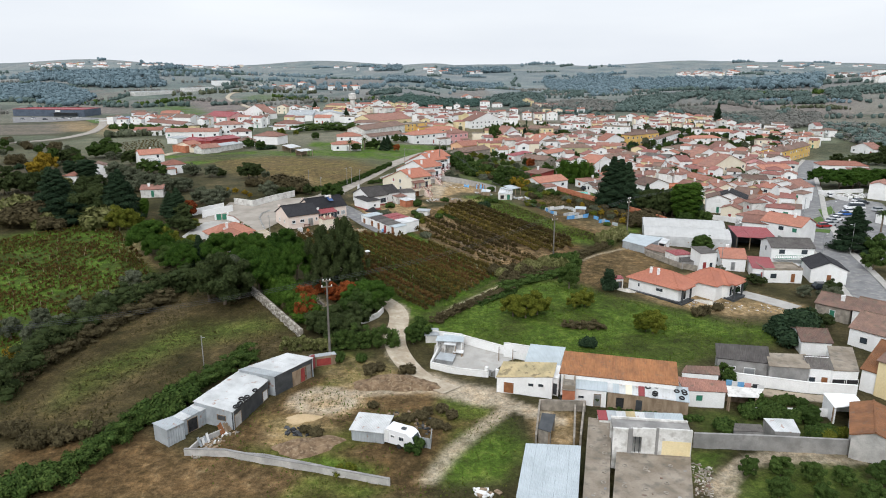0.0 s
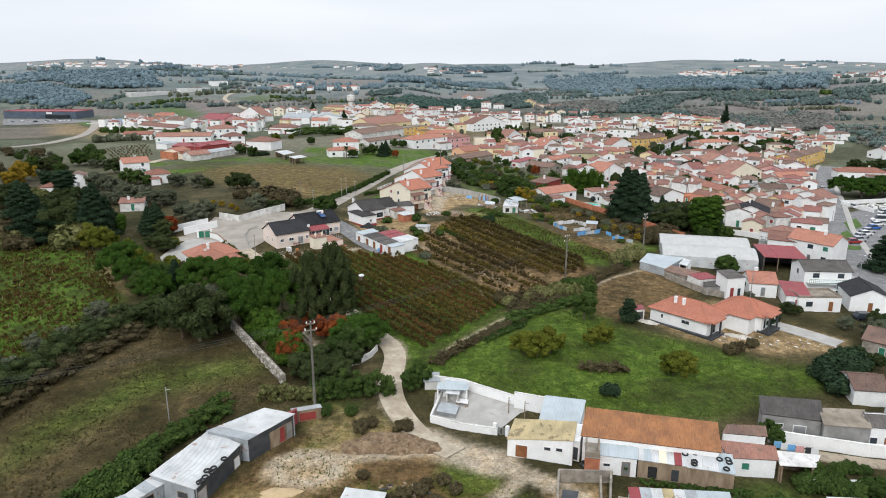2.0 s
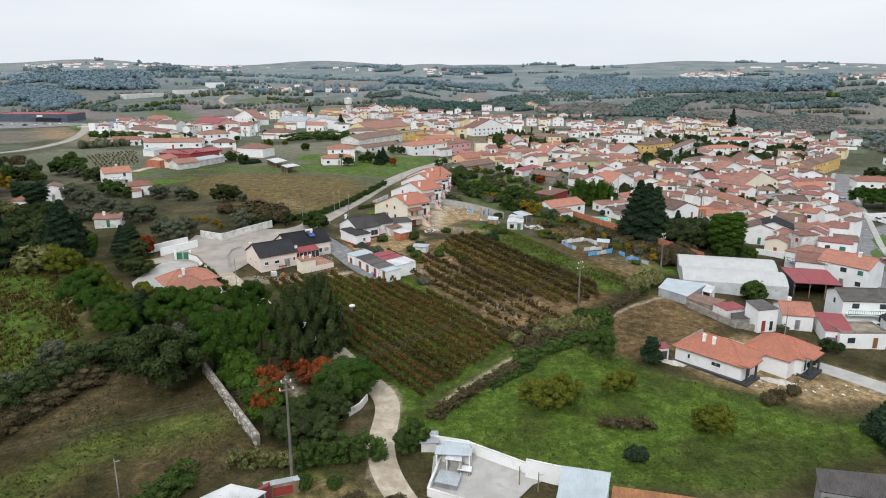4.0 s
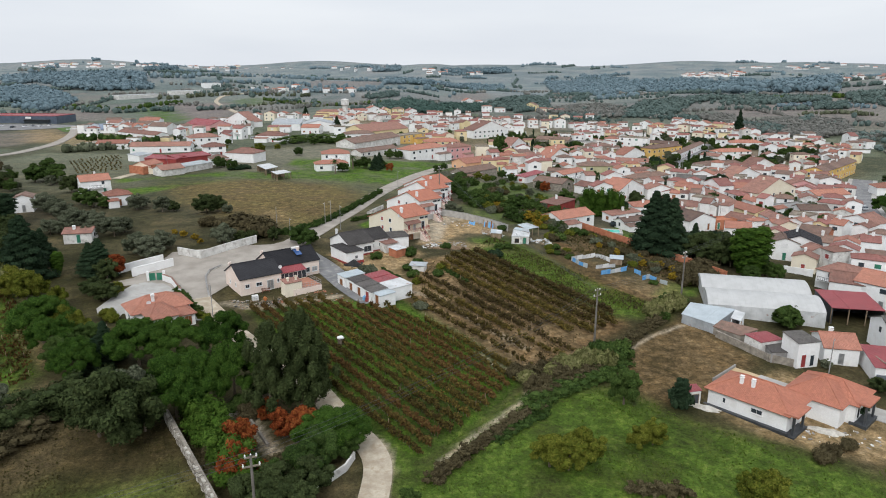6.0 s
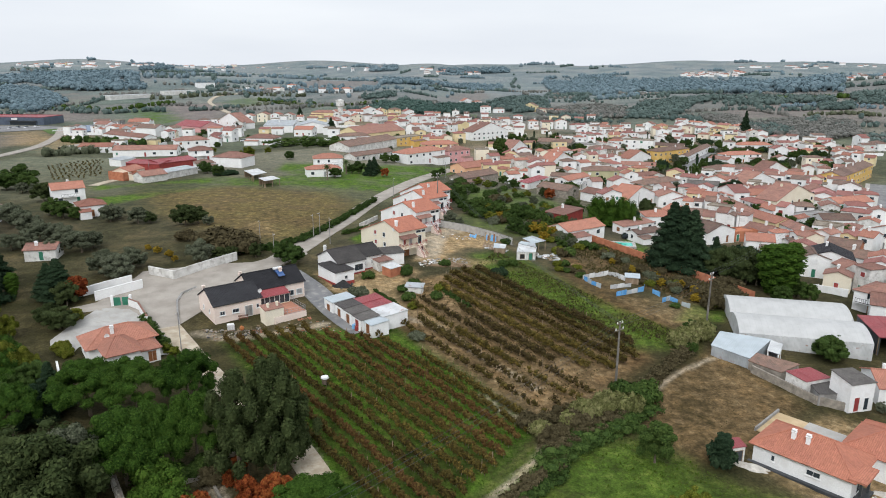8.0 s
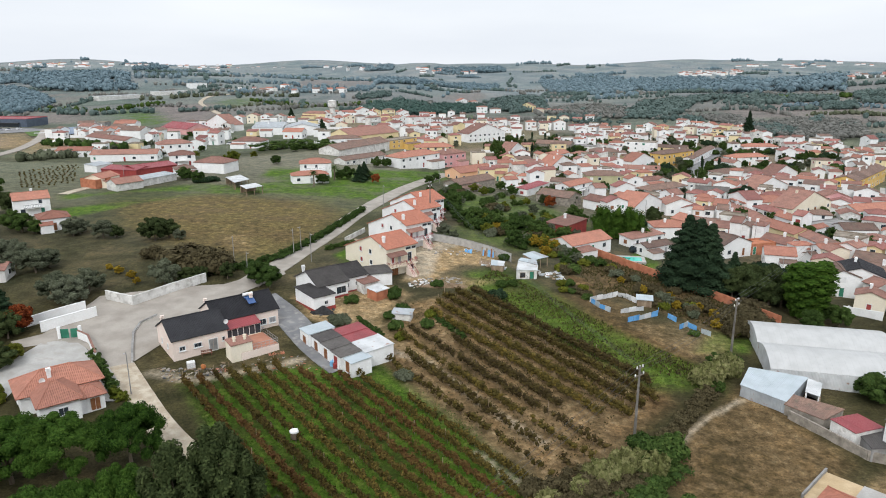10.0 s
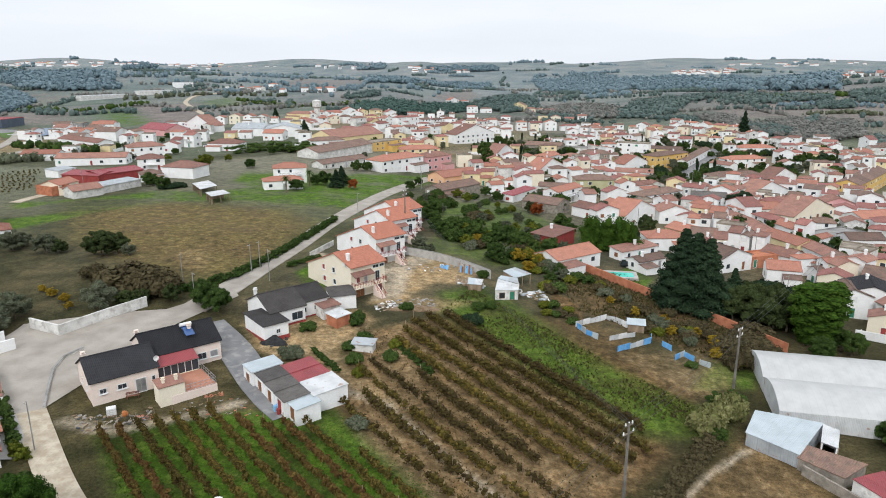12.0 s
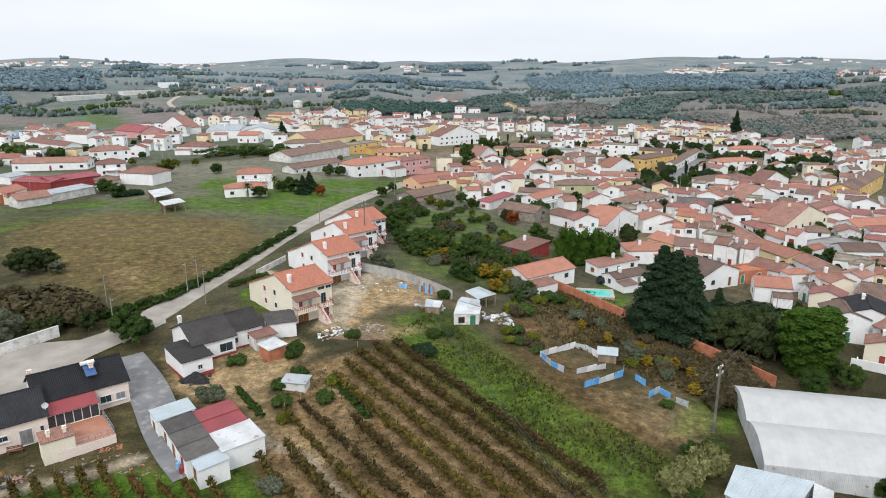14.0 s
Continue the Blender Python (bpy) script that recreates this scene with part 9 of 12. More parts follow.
# hedgerow along the slope on the far left
hedge([(-64.6, 88.0), (-64.9, 96.7), (-64.4, 105.8), (-61.8, 116.3), (-57.5, 125.9), (-51.3, 133.6)], 4.6, 4.2, "feather_leaf", "overgrown hedgerow of brambles and young oaks", "hedgerow", per=130, size=0.24, seed=8)
hedge([(-64.8, 89.7), (-63.3, 98.6), (-60.1, 112.7), (-54.7, 124.5)], 2.6, 3.4, "scrub_leaf", "brown bramble edge of the hedgerow", "hedgerow", per=100, seed=9)
plant("olive", [(-74.6, 106.7), (-71.9, 111.3), (-68.7, 117.5), (-65.3, 120.2), (-63.7, 128.7), (-69.5, 104.6), (-67.2, 109.0)], 4.2, 0.2, 1.0)
plant("gold", [(-69.4, 98.5), (-67.2, 101.5), (-59.1, 119.5)], 2.6, 0.2, 1.0)
# shrubs behind the sheds and in the near corner
hedge([(-48.8, 65.4), (-44.9, 68.6), (-42.4, 75.6), (-41.1, 80.9), (-37.9, 88.4), (-33.3, 97.2), (-31.7, 101.2)], 2.4, 2.4, "leaf", "belt of broom and laurel shrubs behind the sheds", "shrub_belt", per=140, seed=10)
plant("shrub", [(-48.1, 66.2), (-46.3, 67.5), (-38.2, 83.1), (-39.9, 81.6), (-37.8, 86.1)], 3.2, 0.2, 1.0)
plant("drybush", [(-52.3, 75.4), (-49.4, 76.7), (-46.9, 77.4), (-56.7, 77.9), (-46.1, 78.8)], 2.4, 0.2, 1.1)
plant("reeds", [(-47.2, 78.1)], 2.4, 0.1, 0.7)
plant("shrub", [(-4.4, 75.2), (-14.2, 99.9), (-17.8, 99.6)], 2.0, 0.2, 0.8)
plant("drybush", [(-2.1, 80.9), (-0.6, 80.2), (0.2, 83.1), (-3.2, 84.2), (-1.2, 85.0), (-5.9, 82.2), (-4.0, 83.0), (-7.3, 81.2), (-18.9, 79.2), (-17.3, 78.5), (-10.8, 85.8)], 1.3, 0.2, 1.1)
plant("lightshrub", [(-11.8, 70.7), (-13.1, 70.3)], 1.0, 0.2)
plant("drybush", [(-11.3, 97.5), (-12.4, 95.9), (-6.8, 97.2)], 1.8, 0.2)
# gardens in the near right corner
plant("broad", [(34.8, 70.6), (38.5, 70.4), (41.7, 69.6), (45.0, 69.0), (49.4, 69.2), (36.5, 66.4), (41.0, 65.6), (46.0, 65.2)], 2.9, 0.08, 1.0)
plant("shrub", [(40.8, 84.7), (42.2, 84.3), (44.0, 84.0), (45.9, 83.3), (48.2, 84.1), (46.8, 79.1), (48.7, 79.8), (44.8, 84.0), (21.0, 87.8), (36.0, 80.2)], 2.0, 0.2, 1.0)
plant("broad", [(41.7, 93.8), (41.4, 95.3)], 2.8, 0.1, 1.0)
plant("shrub", [(42.9, 87.2), (44.6, 87.6), (46.4, 87.7), (48.1, 88.0), (49.7, 87.9)], 1.4, 0.2, 1.0)
plant("broad", [(42.6, 86.2), (48.9, 83.9), (48.0, 82.2)], 2.4, 0.1, 1.0)
plant("lightshrub", [(46.5, 79.0), (49.8, 79.8), (51.1, 79.6), (48.2, 78.6)], 1.5, 0.15, 1.0)
plant("darkshrub", [(58.8, 112.5), (58.3, 108.4), (62.5, 113.9), (62.8, 116.5)], 4.0, 0.15, 1.1)
hedge([(22.0, 85.0), (27.1, 83.9), (33.7, 83.0)], 0.8, 0.8, "leaf", "low green vegetable bed", "vegetable_bed", seed=12)
plant("olive", [(75.0, 129.0)], 4.6, 0.1, 1.2)
plant("darkshrub", [(57.4, 134.2), (60.4, 137.3)], 2.6, 0.1)
# wooded slope and olive grove on the left
plant("gold", [(-70.4, 210.6), (-63.2, 204.8), (-60.6, 201.3), (-67.1, 207.7)], 1.8, 0.2, 1.1)
hedge([(-47.4, 206.5), (-42.8, 210.5), (-36.8, 219.7), (-31.7, 237.2), (-27.7, 254.9), (-24.6, 272.2)], 1.5, 1.6, "leaf", "roadside hedgerow at the field edge", "hedgerow", per=90, seed=14)
hedge([(-28.1, 226.9), (-22.8, 234.2)], 1.2, 1.0, "leaf", "clipped green garden hedge", per=130, size=0.14, seed=15)
# gardens and orchards between the vineyard and the town
plant("broad", [(3.4, 263.9), (5.6, 258.3), (7.8, 261.8), (9.8, 253.6), (13.4, 257.3), (15.8, 249.7), (18.8, 253.1), (22.2, 259.6), (23.2, 249.0), (26.4, 247.4), (25.9, 254.9), (17.0, 238.5), (0.1, 277.1), (2.4, 285.8), (-1.7, 284.6)], 4.4, 0.25, 1.1)
plant("gold", [(22.2, 239.6), (26.4, 237.1), (25.0, 241.1)], 3.4, 0.1, 1.1)
plant("shrub", [(13.2, 226.1), (9.6, 275.9), (12.1, 280.5), (18.8, 236.7), (28.5, 234.8), (29.5, 229.2), (33.5, 228.2), (35.6, 226.9), (-1.9, 206.1), (11.2, 207.6), (-10.2, 200.5)], 1.7, 0.3, 1.0)
plant("olive", [(43.2, 202.2), (1.9, 240.9), (-0.8, 244.5)], 3.2, 0.2, 1.1)
plant("shrub", [(-10.3, 189.2), (-8.9, 184.6), (-8.2, 192.8), (-3.5, 186.0), (-10.2, 198.6), (-18.0, 195.7)], 1.9, 0.15, 1.1)
plant("greyshrub", [(-18.6, 185.6), (-6.5, 167.1)], 2.2, 0.15, 1.0)
plant("lightshrub", [(-7.8, 180.9), (-3.0, 190.7)], 1.7, 0.1, 1.0)
hedge([(-15.7, 188.1), (-11.1, 181.7)], 0.7, 0.9, "leaf", "row of cabbages by the drive", "vegetable_bed", seed=17)
hedge([(-3.2, 192.3), (2.6, 182.1), (1.7, 183.4)], 0.8, 1.0, "leaf", "row of cabbages by the gravel", "vegetable_bed", seed=18)
# tall trees behind the brick wall
plant("conifer", [(53.5, 214.3), (51.4, 215.1), (55.5, 213.1)], 15.5, 0.08, 1.15)
plant("oak", [(59.7, 210.2), (62.1, 209.1), (63.9, 207.7), (65.9, 206.7), (67.6, 205.2), (64.6, 213.7), (67.7, 211.5), (70.6, 209.5)], 8.0, 0.12, 1.0)
plant("greencypress", [(68.4, 199.1), (70.6, 198.5), (68.1, 200.6)], 11.0, 0.1, 1.9)
plant("broad", [(72.4, 199.4), (73.6, 199.1), (74.1, 195.4), (67.7, 193.2)], 4.2, 0.2, 1.0)
plant("drybush", [(54.5, 192.2), (54.8, 188.9), (55.0, 185.8), (51.8, 193.6), (51.4, 188.6), (52.9, 182.8)], 3.0, 0.25, 1.0)
plant("gold", [(50.4, 193.5), (49.8, 185.4), (50.9, 197.2)], 2.4, 0.2, 1.0)
stand("broad", [(42.5, 174.5, 3.0, 1.1), (45.3, 175.6, 2.8, 1.1), (40.2, 167.0, 2.0, 1.1), (65.2, 169.0, 3.6, 1.1)])
hedge([(27.4, 152.2), (31.5, 157.2), (36.0, 163.0), (39.2, 166.6)], 1.2, 1.9, "scrub_leaf", "dry scrub along the ditch by the bare plot", "bramble", per=90, seed=45)
stand("olive", [(72.4, 133.5, 2.8, 1.2), (61.0, 148.5, 2.0, 1.0)])
stand("oak", [(65.2, 141.0, 2.6, 1.2), (66.8, 140.2, 2.2, 1.1), (78.2, 133.9, 4.2, 1.1), (65.4, 118.1, 3.6, 1.2), (67.4, 116.4, 3.2, 1.2)])
stand("drybush", [(58.0, 191.7, 3.4, 1.1), (57.6, 194.9, 3.0, 1.1), (56.1, 198.2, 3.2, 1.1), (59.4, 201.0, 3.6, 1.1), (54.8, 189.5, 2.8, 1.2)])
plant("reeds", [(40.7, 171.1), (42.5, 172.2), (44.1, 172.9), (39.0, 168.9)], 3.4, 0.2, 0.7)
plant("shrub", [(43.9, 177.0), (47.2, 177.2), (44.0, 188.0)], 1.5, 0.2, 1.0)
plant("broad", [(63.3, 166.1), (63.3, 168.0)], 4.4, 0.1, 1.2)
plant("darkshrub", [(32.8, 134.9)], 3.4, 0.05, 0.8)
# town trees
plant("broad", [(-94.5, 320.5), (-96.5, 323.8)], 4.6, 0.05, 1.1)
plant("light", [(-90.2, 360.5)], 6.5, 0.05, 0.9)
plant("darkshrub", [(-88.6, 315.2), (-86.3, 316.3), (-84.3, 318.5)], 2.0, 0.2, 1.4)
hedge([(41.0, 255.3), (46.4, 255.0), (53.0, 253.4)], 8.6, 3.6, "thuja", "tall dark conifer hedge between gardens", per=260, size=0.26, seed=20, step=0.35)
plant("pine", [(27.0, 359.6)], 12.0, 0.02, 0.9)
plant("broad", [(28.3, 432.3), (31.1, 442.9), (28.2, 453.2)], 9.0, 0.1, 0.9)
plant("olive", [(35.9, 369.8), (38.9, 375.3), (44.0, 360.7)], 6.0, 0.1, 1.0)
plant("conifer", [(221.3, 578.7)], 18.0, 0.05, 0.8)
plant("cypress", [(100.7, 311.0), (100.9, 308.4), (104.1, 312.3), (104.1, 308.9), (107.1, 312.7)], 8.0, 0.15, 1.7)
plant("broad", [(102.8, 419.7), (117.6, 450.7), (122.5, 391.6), (116.3, 384.9), (164.4, 425.2), (196.6, 477.9), (206.4, 484.7), (215.5, 510.1), (190.7, 441.1), (197.1, 445.0), (194.2, 433.3), (164.6, 395.0), (124.1, 293.9), (119.1, 273.5), (136.7, 362.4), (129.1, 355.5), (75.5, 457.6), (59.7, 416.2)], 5.0, 0.25, 1.1)
plant("broad", [(30.6, 338.8), (33.1, 333.0), (34.6, 312.5), (38.9, 303.9), (20.6, 328.9), (23.8, 317.8), (38.9, 277.5), (40.1, 271.0), (15.6, 355.9), (-3.9, 346.8), (-6.4, 331.1), (-25.9, 372.9), (-30.2, 369.9), (-22.3, 384.6), (-39.8, 372.7), (-29.7, 333.2)], 4.2, 0.25, 1.1)
plant("autumn", [(-26.1, 324.6), (34.2, 295.9)], 4.2, 0.1)
plant("conifer", [(-32.2, 326.0), (-31.2, 332.6)], 6.5, 0.1, 1.2)
plant("broad", [(-40.0, 329.5), (-37.2, 330.4), (-44.3, 316.9), (-88.6, 315.2), (-114.5, 448.3), (-104.4, 425.8), (-72.3, 364.3), (-57.1, 422.7), (-63.1, 432.5), (-74.2, 409.0), (-67.9, 416.0), (-61.5, 410.9)], 4.6, 0.2, 1.2)
plant("conifer", [(-132.0, 484.6), (-76.5, 500.8), (-127.8, 647.4)], 9.0, 0.1, 1.0)
hedge([(-93.1, 411.1), (-77.8, 424.0), (-56.4, 418.6)], 4.6, 7.0, "leaf", "thicket behind the villas", "thicket", per=90, size=0.35, seed=21, step=2.0)
plant("pine", [(151.0, 277.8), (155.1, 271.5), (160.8, 272.2), (165.5, 275.5), (170.6, 274.5), (176.4, 277.8), (181.2, 280.9), (159.7, 280.0), (169.6, 283.9)], 8.2, 0.08, 1.15)
plant("oak", [(201.1, 345.3), (207.7, 349.4), (209.7, 345.4), (214.0, 345.5), (216.6, 339.5), (233.3, 385.8), (240.9, 390.6), (240.0, 380.8), (196.0, 349.0), (221.0, 350.0)], 6.5, 0.2, 1.3)
plant("conifer", [(103.9, 171.7)], 12.0, 0.02, 1.3)
plant("broad", [(117.5, 235.0), (85.4, 162.6), (178.3, 328.6), (196.1, 349.1), (190.9, 329.4)], 4.6, 0.2, 1.0)
plant("broad", [(107.1, 166.8), (98.7, 153.9)], 6.0, 0.1)


def palm(x, y, h):
    p = thing("palm_tree", "palm tree with a tuft of arching fronds", "palm tree", pose(x, y, ground(x, y)), "trees and shrubs")
    g = Geo()
    g.tube((0, 0, -0.4), (0, 0, h), 0.28, 0.2, 8)
    part("trunk", g, M["trunk"], p)
    g = Geo()
    for i in range(22):
        a, lift = i * 2.4, 0.9 - 1.5 * i / 22
        last = Vector((0, 0, h))
        d = Vector((math.cos(a), math.sin(a), lift)).normalized()
        side = Vector((-math.sin(a), math.cos(a), 0)) * 0.28
        for k in range(4):
            nxt = last + d * 0.6
            d = (d + Vector((0, 0, -0.32))).normalized()
            w0, w1 = (0.5, 1, 0.8, 0.5)[k], (1, 0.8, 0.5, 0.1)[k]
            g.face([last - side * w0, nxt - side * w1, nxt + side * w1, last + side * w0])
            last = nxt
    part("fronds", g, M["leaf"], p)


for px_, py_ in [(-46.4, 311.2), (-41.6, 326.6)]:
    palm(px_, py_, 5.0)
palm(125.2, 194.7, 6.0)


# ---- vineyards ----
def crossings(poly, p, d):
    """Where the line from p along d enters and leaves a polygon."""
    ts = []
    for (x0, y0), (x1, y1) in zip(poly, poly[1:] + poly[:1]):
        ex, ey = x1 - x0, y1 - y0
        den = d[0] * ey - d[1] * ex
        if abs(den) > 1e-9:
            t = ((x0 - p[0]) * ey - (y0 - p[1]) * ex) / den
            s = ((x0 - p[0]) * d[1] - (y0 - p[1]) * d[0]) / den
            if 0 <= s < 1:
                ts.append(t)
    return sorted(ts)


def vine_rows(poly, way, gap, mat, h, w, label, group, seed, dens=1.0, miss=0.06, per=16, size=0.17, posts=9.0):
    d = Vector(way).normalized()
    nrm = Vector((-d.y, d.x))
    offs = [Vector(p).dot(nrm) for p in poly]
    o, k = min(offs) + gap * 0.5, 0
    while o < max(offs):
        ts = crossings(poly, nrm * o, d)
        for t0, t1 in zip(ts[::2], ts[1::2]):
            if t1 - t0 < 4:
                continue
            rnd = random.Random(seed * 1000 + k)
            leaf = mat if isinstance(mat, str) else rnd.choice(mat)
            cs, rs, g = [], [], Geo()
            t = t0
            while t < t1:
                p = nrm * (o + rnd.uniform(-0.12, 0.12)) + d * t
                z = ground(p.x, p.y)
                if rnd.random() > miss:
                    hh = h * rnd.uniform(0.7, 1.15)
                    for q in range(2):
                        r = rnd.uniform(0.35, 0.6) * w
                        cs.append((p.x + rnd.uniform(-0.2, 0.2), p.y + rnd.uniform(-0.2, 0.2), z + hh * (0.45 + 0.3 * q)))
                        rs.append((r, r, hh * 0.3))
                    g.tube((p.x, p.y, z - 0.1), (p.x, p.y, z + hh * 0.55), 0.035, 0.025, 4)
                t += rnd.uniform(0.75, 1.15) / dens
            ob = thing("vine_row", label, "vine row", pose(0, 0, 0), group)
            part("foliage", foliage_mesh("foliage", cs, rs, per, size, leaf, seed * 77 + k, 0.55, 0.45), None, ob)
            part("trellis_wood", g, M["trunk"], ob)["kind"] = "stuff"
            t = t0
            while t < t1:
                p = nrm * o + d * t
                z = ground(p.x, p.y)
                gp = Geo()
                gp.tube((p.x, p.y, z - 0.3), (p.x, p.y, z + h * 1.35), 0.05, 0.045, 5)
                part("post", gp, M["wood"], ob)
                t += posts * rnd.uniform(0.8, 1.4)
            k += 1
        o += gap


vine_rows([(-38.6, 164.8), (-34.5, 166.8), (-25.0, 171.1), (-20.5, 166.8), (-11.9, 168.0), (-3.9, 159.6), (2.6, 151.9), (10.4, 143.4), (10.2, 141.0), (4.9, 133.1), (-0.4, 125.6), (-4.6, 120.2), (-10.5, 126.0), (-21.0, 139.5), (-28.2, 151.1)], (1.0, -1.22), 2.1, ["vine_leaf", "vine_leaf", "vine_brown", "vine_brown", "vine_russet"], 1.4, 0.8, "row of vines in russet and green autumn leaf", "lower vineyard", 1, dens=2.0, miss=0.03, per=26, posts=22.0)
vine_rows([(-0.1, 201.3), (6.2, 203.7), (19.2, 187.0), (30.5, 170.0), (30.5, 164.0), (24.0, 157.5), (13.1, 161.0), (0.6, 181.5), (-3.6, 189.0)], (1.0, -1.4), 3.3, ["vine_brown", "vine_dark", "vine_green", "vine_dark"], 1.7, 1.45, "row of tall trellised vines turning brown", "upper vineyard", 2, dens=2.0, miss=0.02, per=22, posts=13.0)
vine_rows([(-4.9, 187.4), (0.7, 179.4), (13.1, 159.5), (4.3, 158.1), (-9.2, 179.0)], (1.0, -1.33), 2.9, ["vine_dark", "vine_brown", "vine_brown"], 1.6, 1.2, "row of young fruit bushes on bare earth", "upper vineyard", 3, dens=1.4, miss=0.12, posts=16.0)
vine_rows([(-110.8, 160.7), (-92.3, 177.2), (-74.8, 154.9), (-64.5, 139.5), (-69.0, 126.0), (-71.0, 112.0), (-74.0, 100.0), (-84.0, 104.0)], (0.35, 1.0), 3.0, "vine_brown", 0.7, 0.7, "row of low vines on the green slope", "hillside vineyard", 4, miss=0.5)
vine_rows([(-168.1, 341.2), (-158.1, 366.7), (-131.5, 313.9), (-140.9, 298.0)], (1.0, 0.05), 4.0, "vine_brown", 0.7, 0.8, "row of low vines beyond the field", "far vineyard", 5, miss=0.1, dens=0.5)


vine_rows([(-9.6, 172.9), (5.6, 171.0), (14.6, 161.6), (22.2, 152.8), (12.6, 143.1), (4.7, 152.9), (-5.0, 164.2)], (1.0, -1.3), 3.2, ["vine_brown", "vine_dark", "vine_brown"], 1.6, 1.2, "row of young trees on dry ochre soil", "young orchard", 6, dens=1.2, miss=0.2, posts=16.0)


# ---- tufts, weeds and far woods ----
def scatter(poly, n, rng):
    x0, y0 = np.min(poly, 0)
    x1, y1 = np.max(poly, 0)
    out = []
    while sum(len(o) for o in out) < n:
        x, y = rng.uniform(x0, x1, n * 2), rng.uniform(y0, y1, n * 2)
        m = inside(poly, x, y, 0.01) > 0.5
        out.append(np.stack([x[m], y[m]], 1))
    return np.concatenate(out)[:n]


def tufts(name, poly, n, h, mat, label, seed, clump=0.5):
    rng = np.random.default_rng(seed)
    p = scatter(poly, n, rng)
    f = np.sin(p[:, 0] * 0.35 + 1.3 * np.sin(p[:, 1] * 0.22)) + np.sin(p[:, 1] * 0.41 + p[:, 0] * 0.13)
    p = p[(f + rng.normal(size=n) > -clump) & (near_line(TRACK, p[:, 0], p[:, 1], 2.4, 0.8) < 0.4)]
    n = len(p)
    z = height(p[:, 0], p[:, 1]) - 0.02
    v = []
    for k in range(3):
        a = rng.uniform(0, 6.28, n)
        s, hh = rng.uniform(0.1, 0.3, n) * h * 1.6, h * rng.uniform(0.4, 1.3, n)
        lean = rng.normal(size=(2, n)) * h * 0.45
        c, d = np.cos(a) * s, np.sin(a) * s
        v.append(np.stack([np.stack([p[:, 0] - c, p[:, 1] - d, z], 1), np.stack([p[:, 0] + c, p[:, 1] + d, z], 1), np.stack([p[:, 0] + lean[0], p[:, 1] + lean[1], z + hh], 1)], 1))
    v = np.concatenate(v).reshape(-1, 3)
    me = bpy.data.meshes.new(name)
    me.from_pydata(v.tolist(), [], np.arange(len(v)).reshape(-1, 3).tolist())
    me.materials.append(M[mat])
    return tagged(new(name, me), label, name.replace("_", " "), kind="stuff")


tufts("grass", [(-11.6, 135.2), (-4.0, 119.4), (9.7, 136.7), (24.4, 139.8), (34.0, 129.0), (43.8, 124.3), (51.8, 117.3), (61.7, 116.5), (61.3, 111.4), (42.7, 103.7), (36.1, 100.3), (18.2, 100.6), (4.9, 106.1), (-5.1, 108.8), (-8.5, 115.3)], 16000, 0.15, "grass", "grass tufts of the green meadow", 1)
tufts("grass", [(-71.3, 98.5), (-52.5, 127.5), (-37.6, 130.9), (-24.4, 105.5), (-38.5, 90.1), (-47.9, 79.4), (-55.7, 74.1)], 12000, 0.15, "slopegrass", "dry grass tufts on the slope", 2)
tufts("grass", [(4.1, 206.2), (18.3, 184.5), (27.1, 167.3), (38.6, 167.9), (42.1, 172.2), (35.9, 181.6), (28.6, 191.5), (19.9, 205.8), (10.5, 219.2)], 9000, 0.24, "grass", "grass tufts beside the vines", 3)
tufts("weeds", [(31.8, 238.8), (45.2, 234.2), (58.6, 199.8), (52.3, 188.7), (40.8, 199.9), (29.1, 211.5)], 5000, 0.45, "drygrass", "dry weeds in the fallow garden", 4)
tufts("weeds", [(-26.6, 85.5), (-14.2, 99.9), (-1.5, 94.3), (9.7, 86.3), (6.5, 66.0), (-24.9, 65.5), (-32.2, 73.3)], 4000, 0.11, "slopegrass", "dry weeds about the yard", 5)
tufts("grass", [(-38.4, 164.6), (-24.8, 169.8), (-10.3, 172.1), (3.9, 154.7), (10.5, 139.6), (-0.7, 123.0), (-7.2, 125.0), (-19.8, 134.9), (-27.4, 147.8)], 14000, 0.15, "vinegrass", "lush grass between the vine rows", 6)
tufts("weeds", [(24.8, 149.1), (44.8, 169.4), (51.2, 151.2), (37.0, 139.1), (27.9, 137.1)], 700, 0.14, "slopegrass", "weeds on the bare plot", 7)
tufts("grass", [(-110.8, 160.7), (-92.3, 177.2), (-74.8, 154.9), (-64.5, 139.5), (-69.0, 126.0), (-71.0, 112.0), (-74.0, 100.0), (-84.0, 104.0)], 9000, 0.3, "grass", "grass on the green slope", 8)


tufts("weeds", [(-11.6, 135.2), (-4.0, 119.4), (9.7, 136.7), (24.4, 139.8), (34.0, 129.0), (43.8, 124.3), (61.7, 116.5), (61.3, 111.4), (36.1, 100.3), (18.2, 100.6), (4.9, 106.1), (-8.5, 115.3)], 2200, 0.28, "grass", "taller weeds strewn over the meadow", 21, 0.1)
tufts("weeds", [(-26.6, 85.5), (-14.2, 99.9), (-1.5, 94.3), (9.7, 86.3), (6.5, 66.0), (-24.9, 65.5), (-32.2, 73.3)], 2200, 0.24, "grass", "green weeds about the yard", 22, 0.0)
tufts("weeds", [(-71.3, 98.5), (-52.5, 127.5), (-37.6, 130.9), (-24.4, 105.5), (-38.5, 90.1), (-47.9, 79.4), (-55.7, 74.1)], 2500, 0.3, "drygrass", "brown weeds on the fallow slope", 23, 0.1)
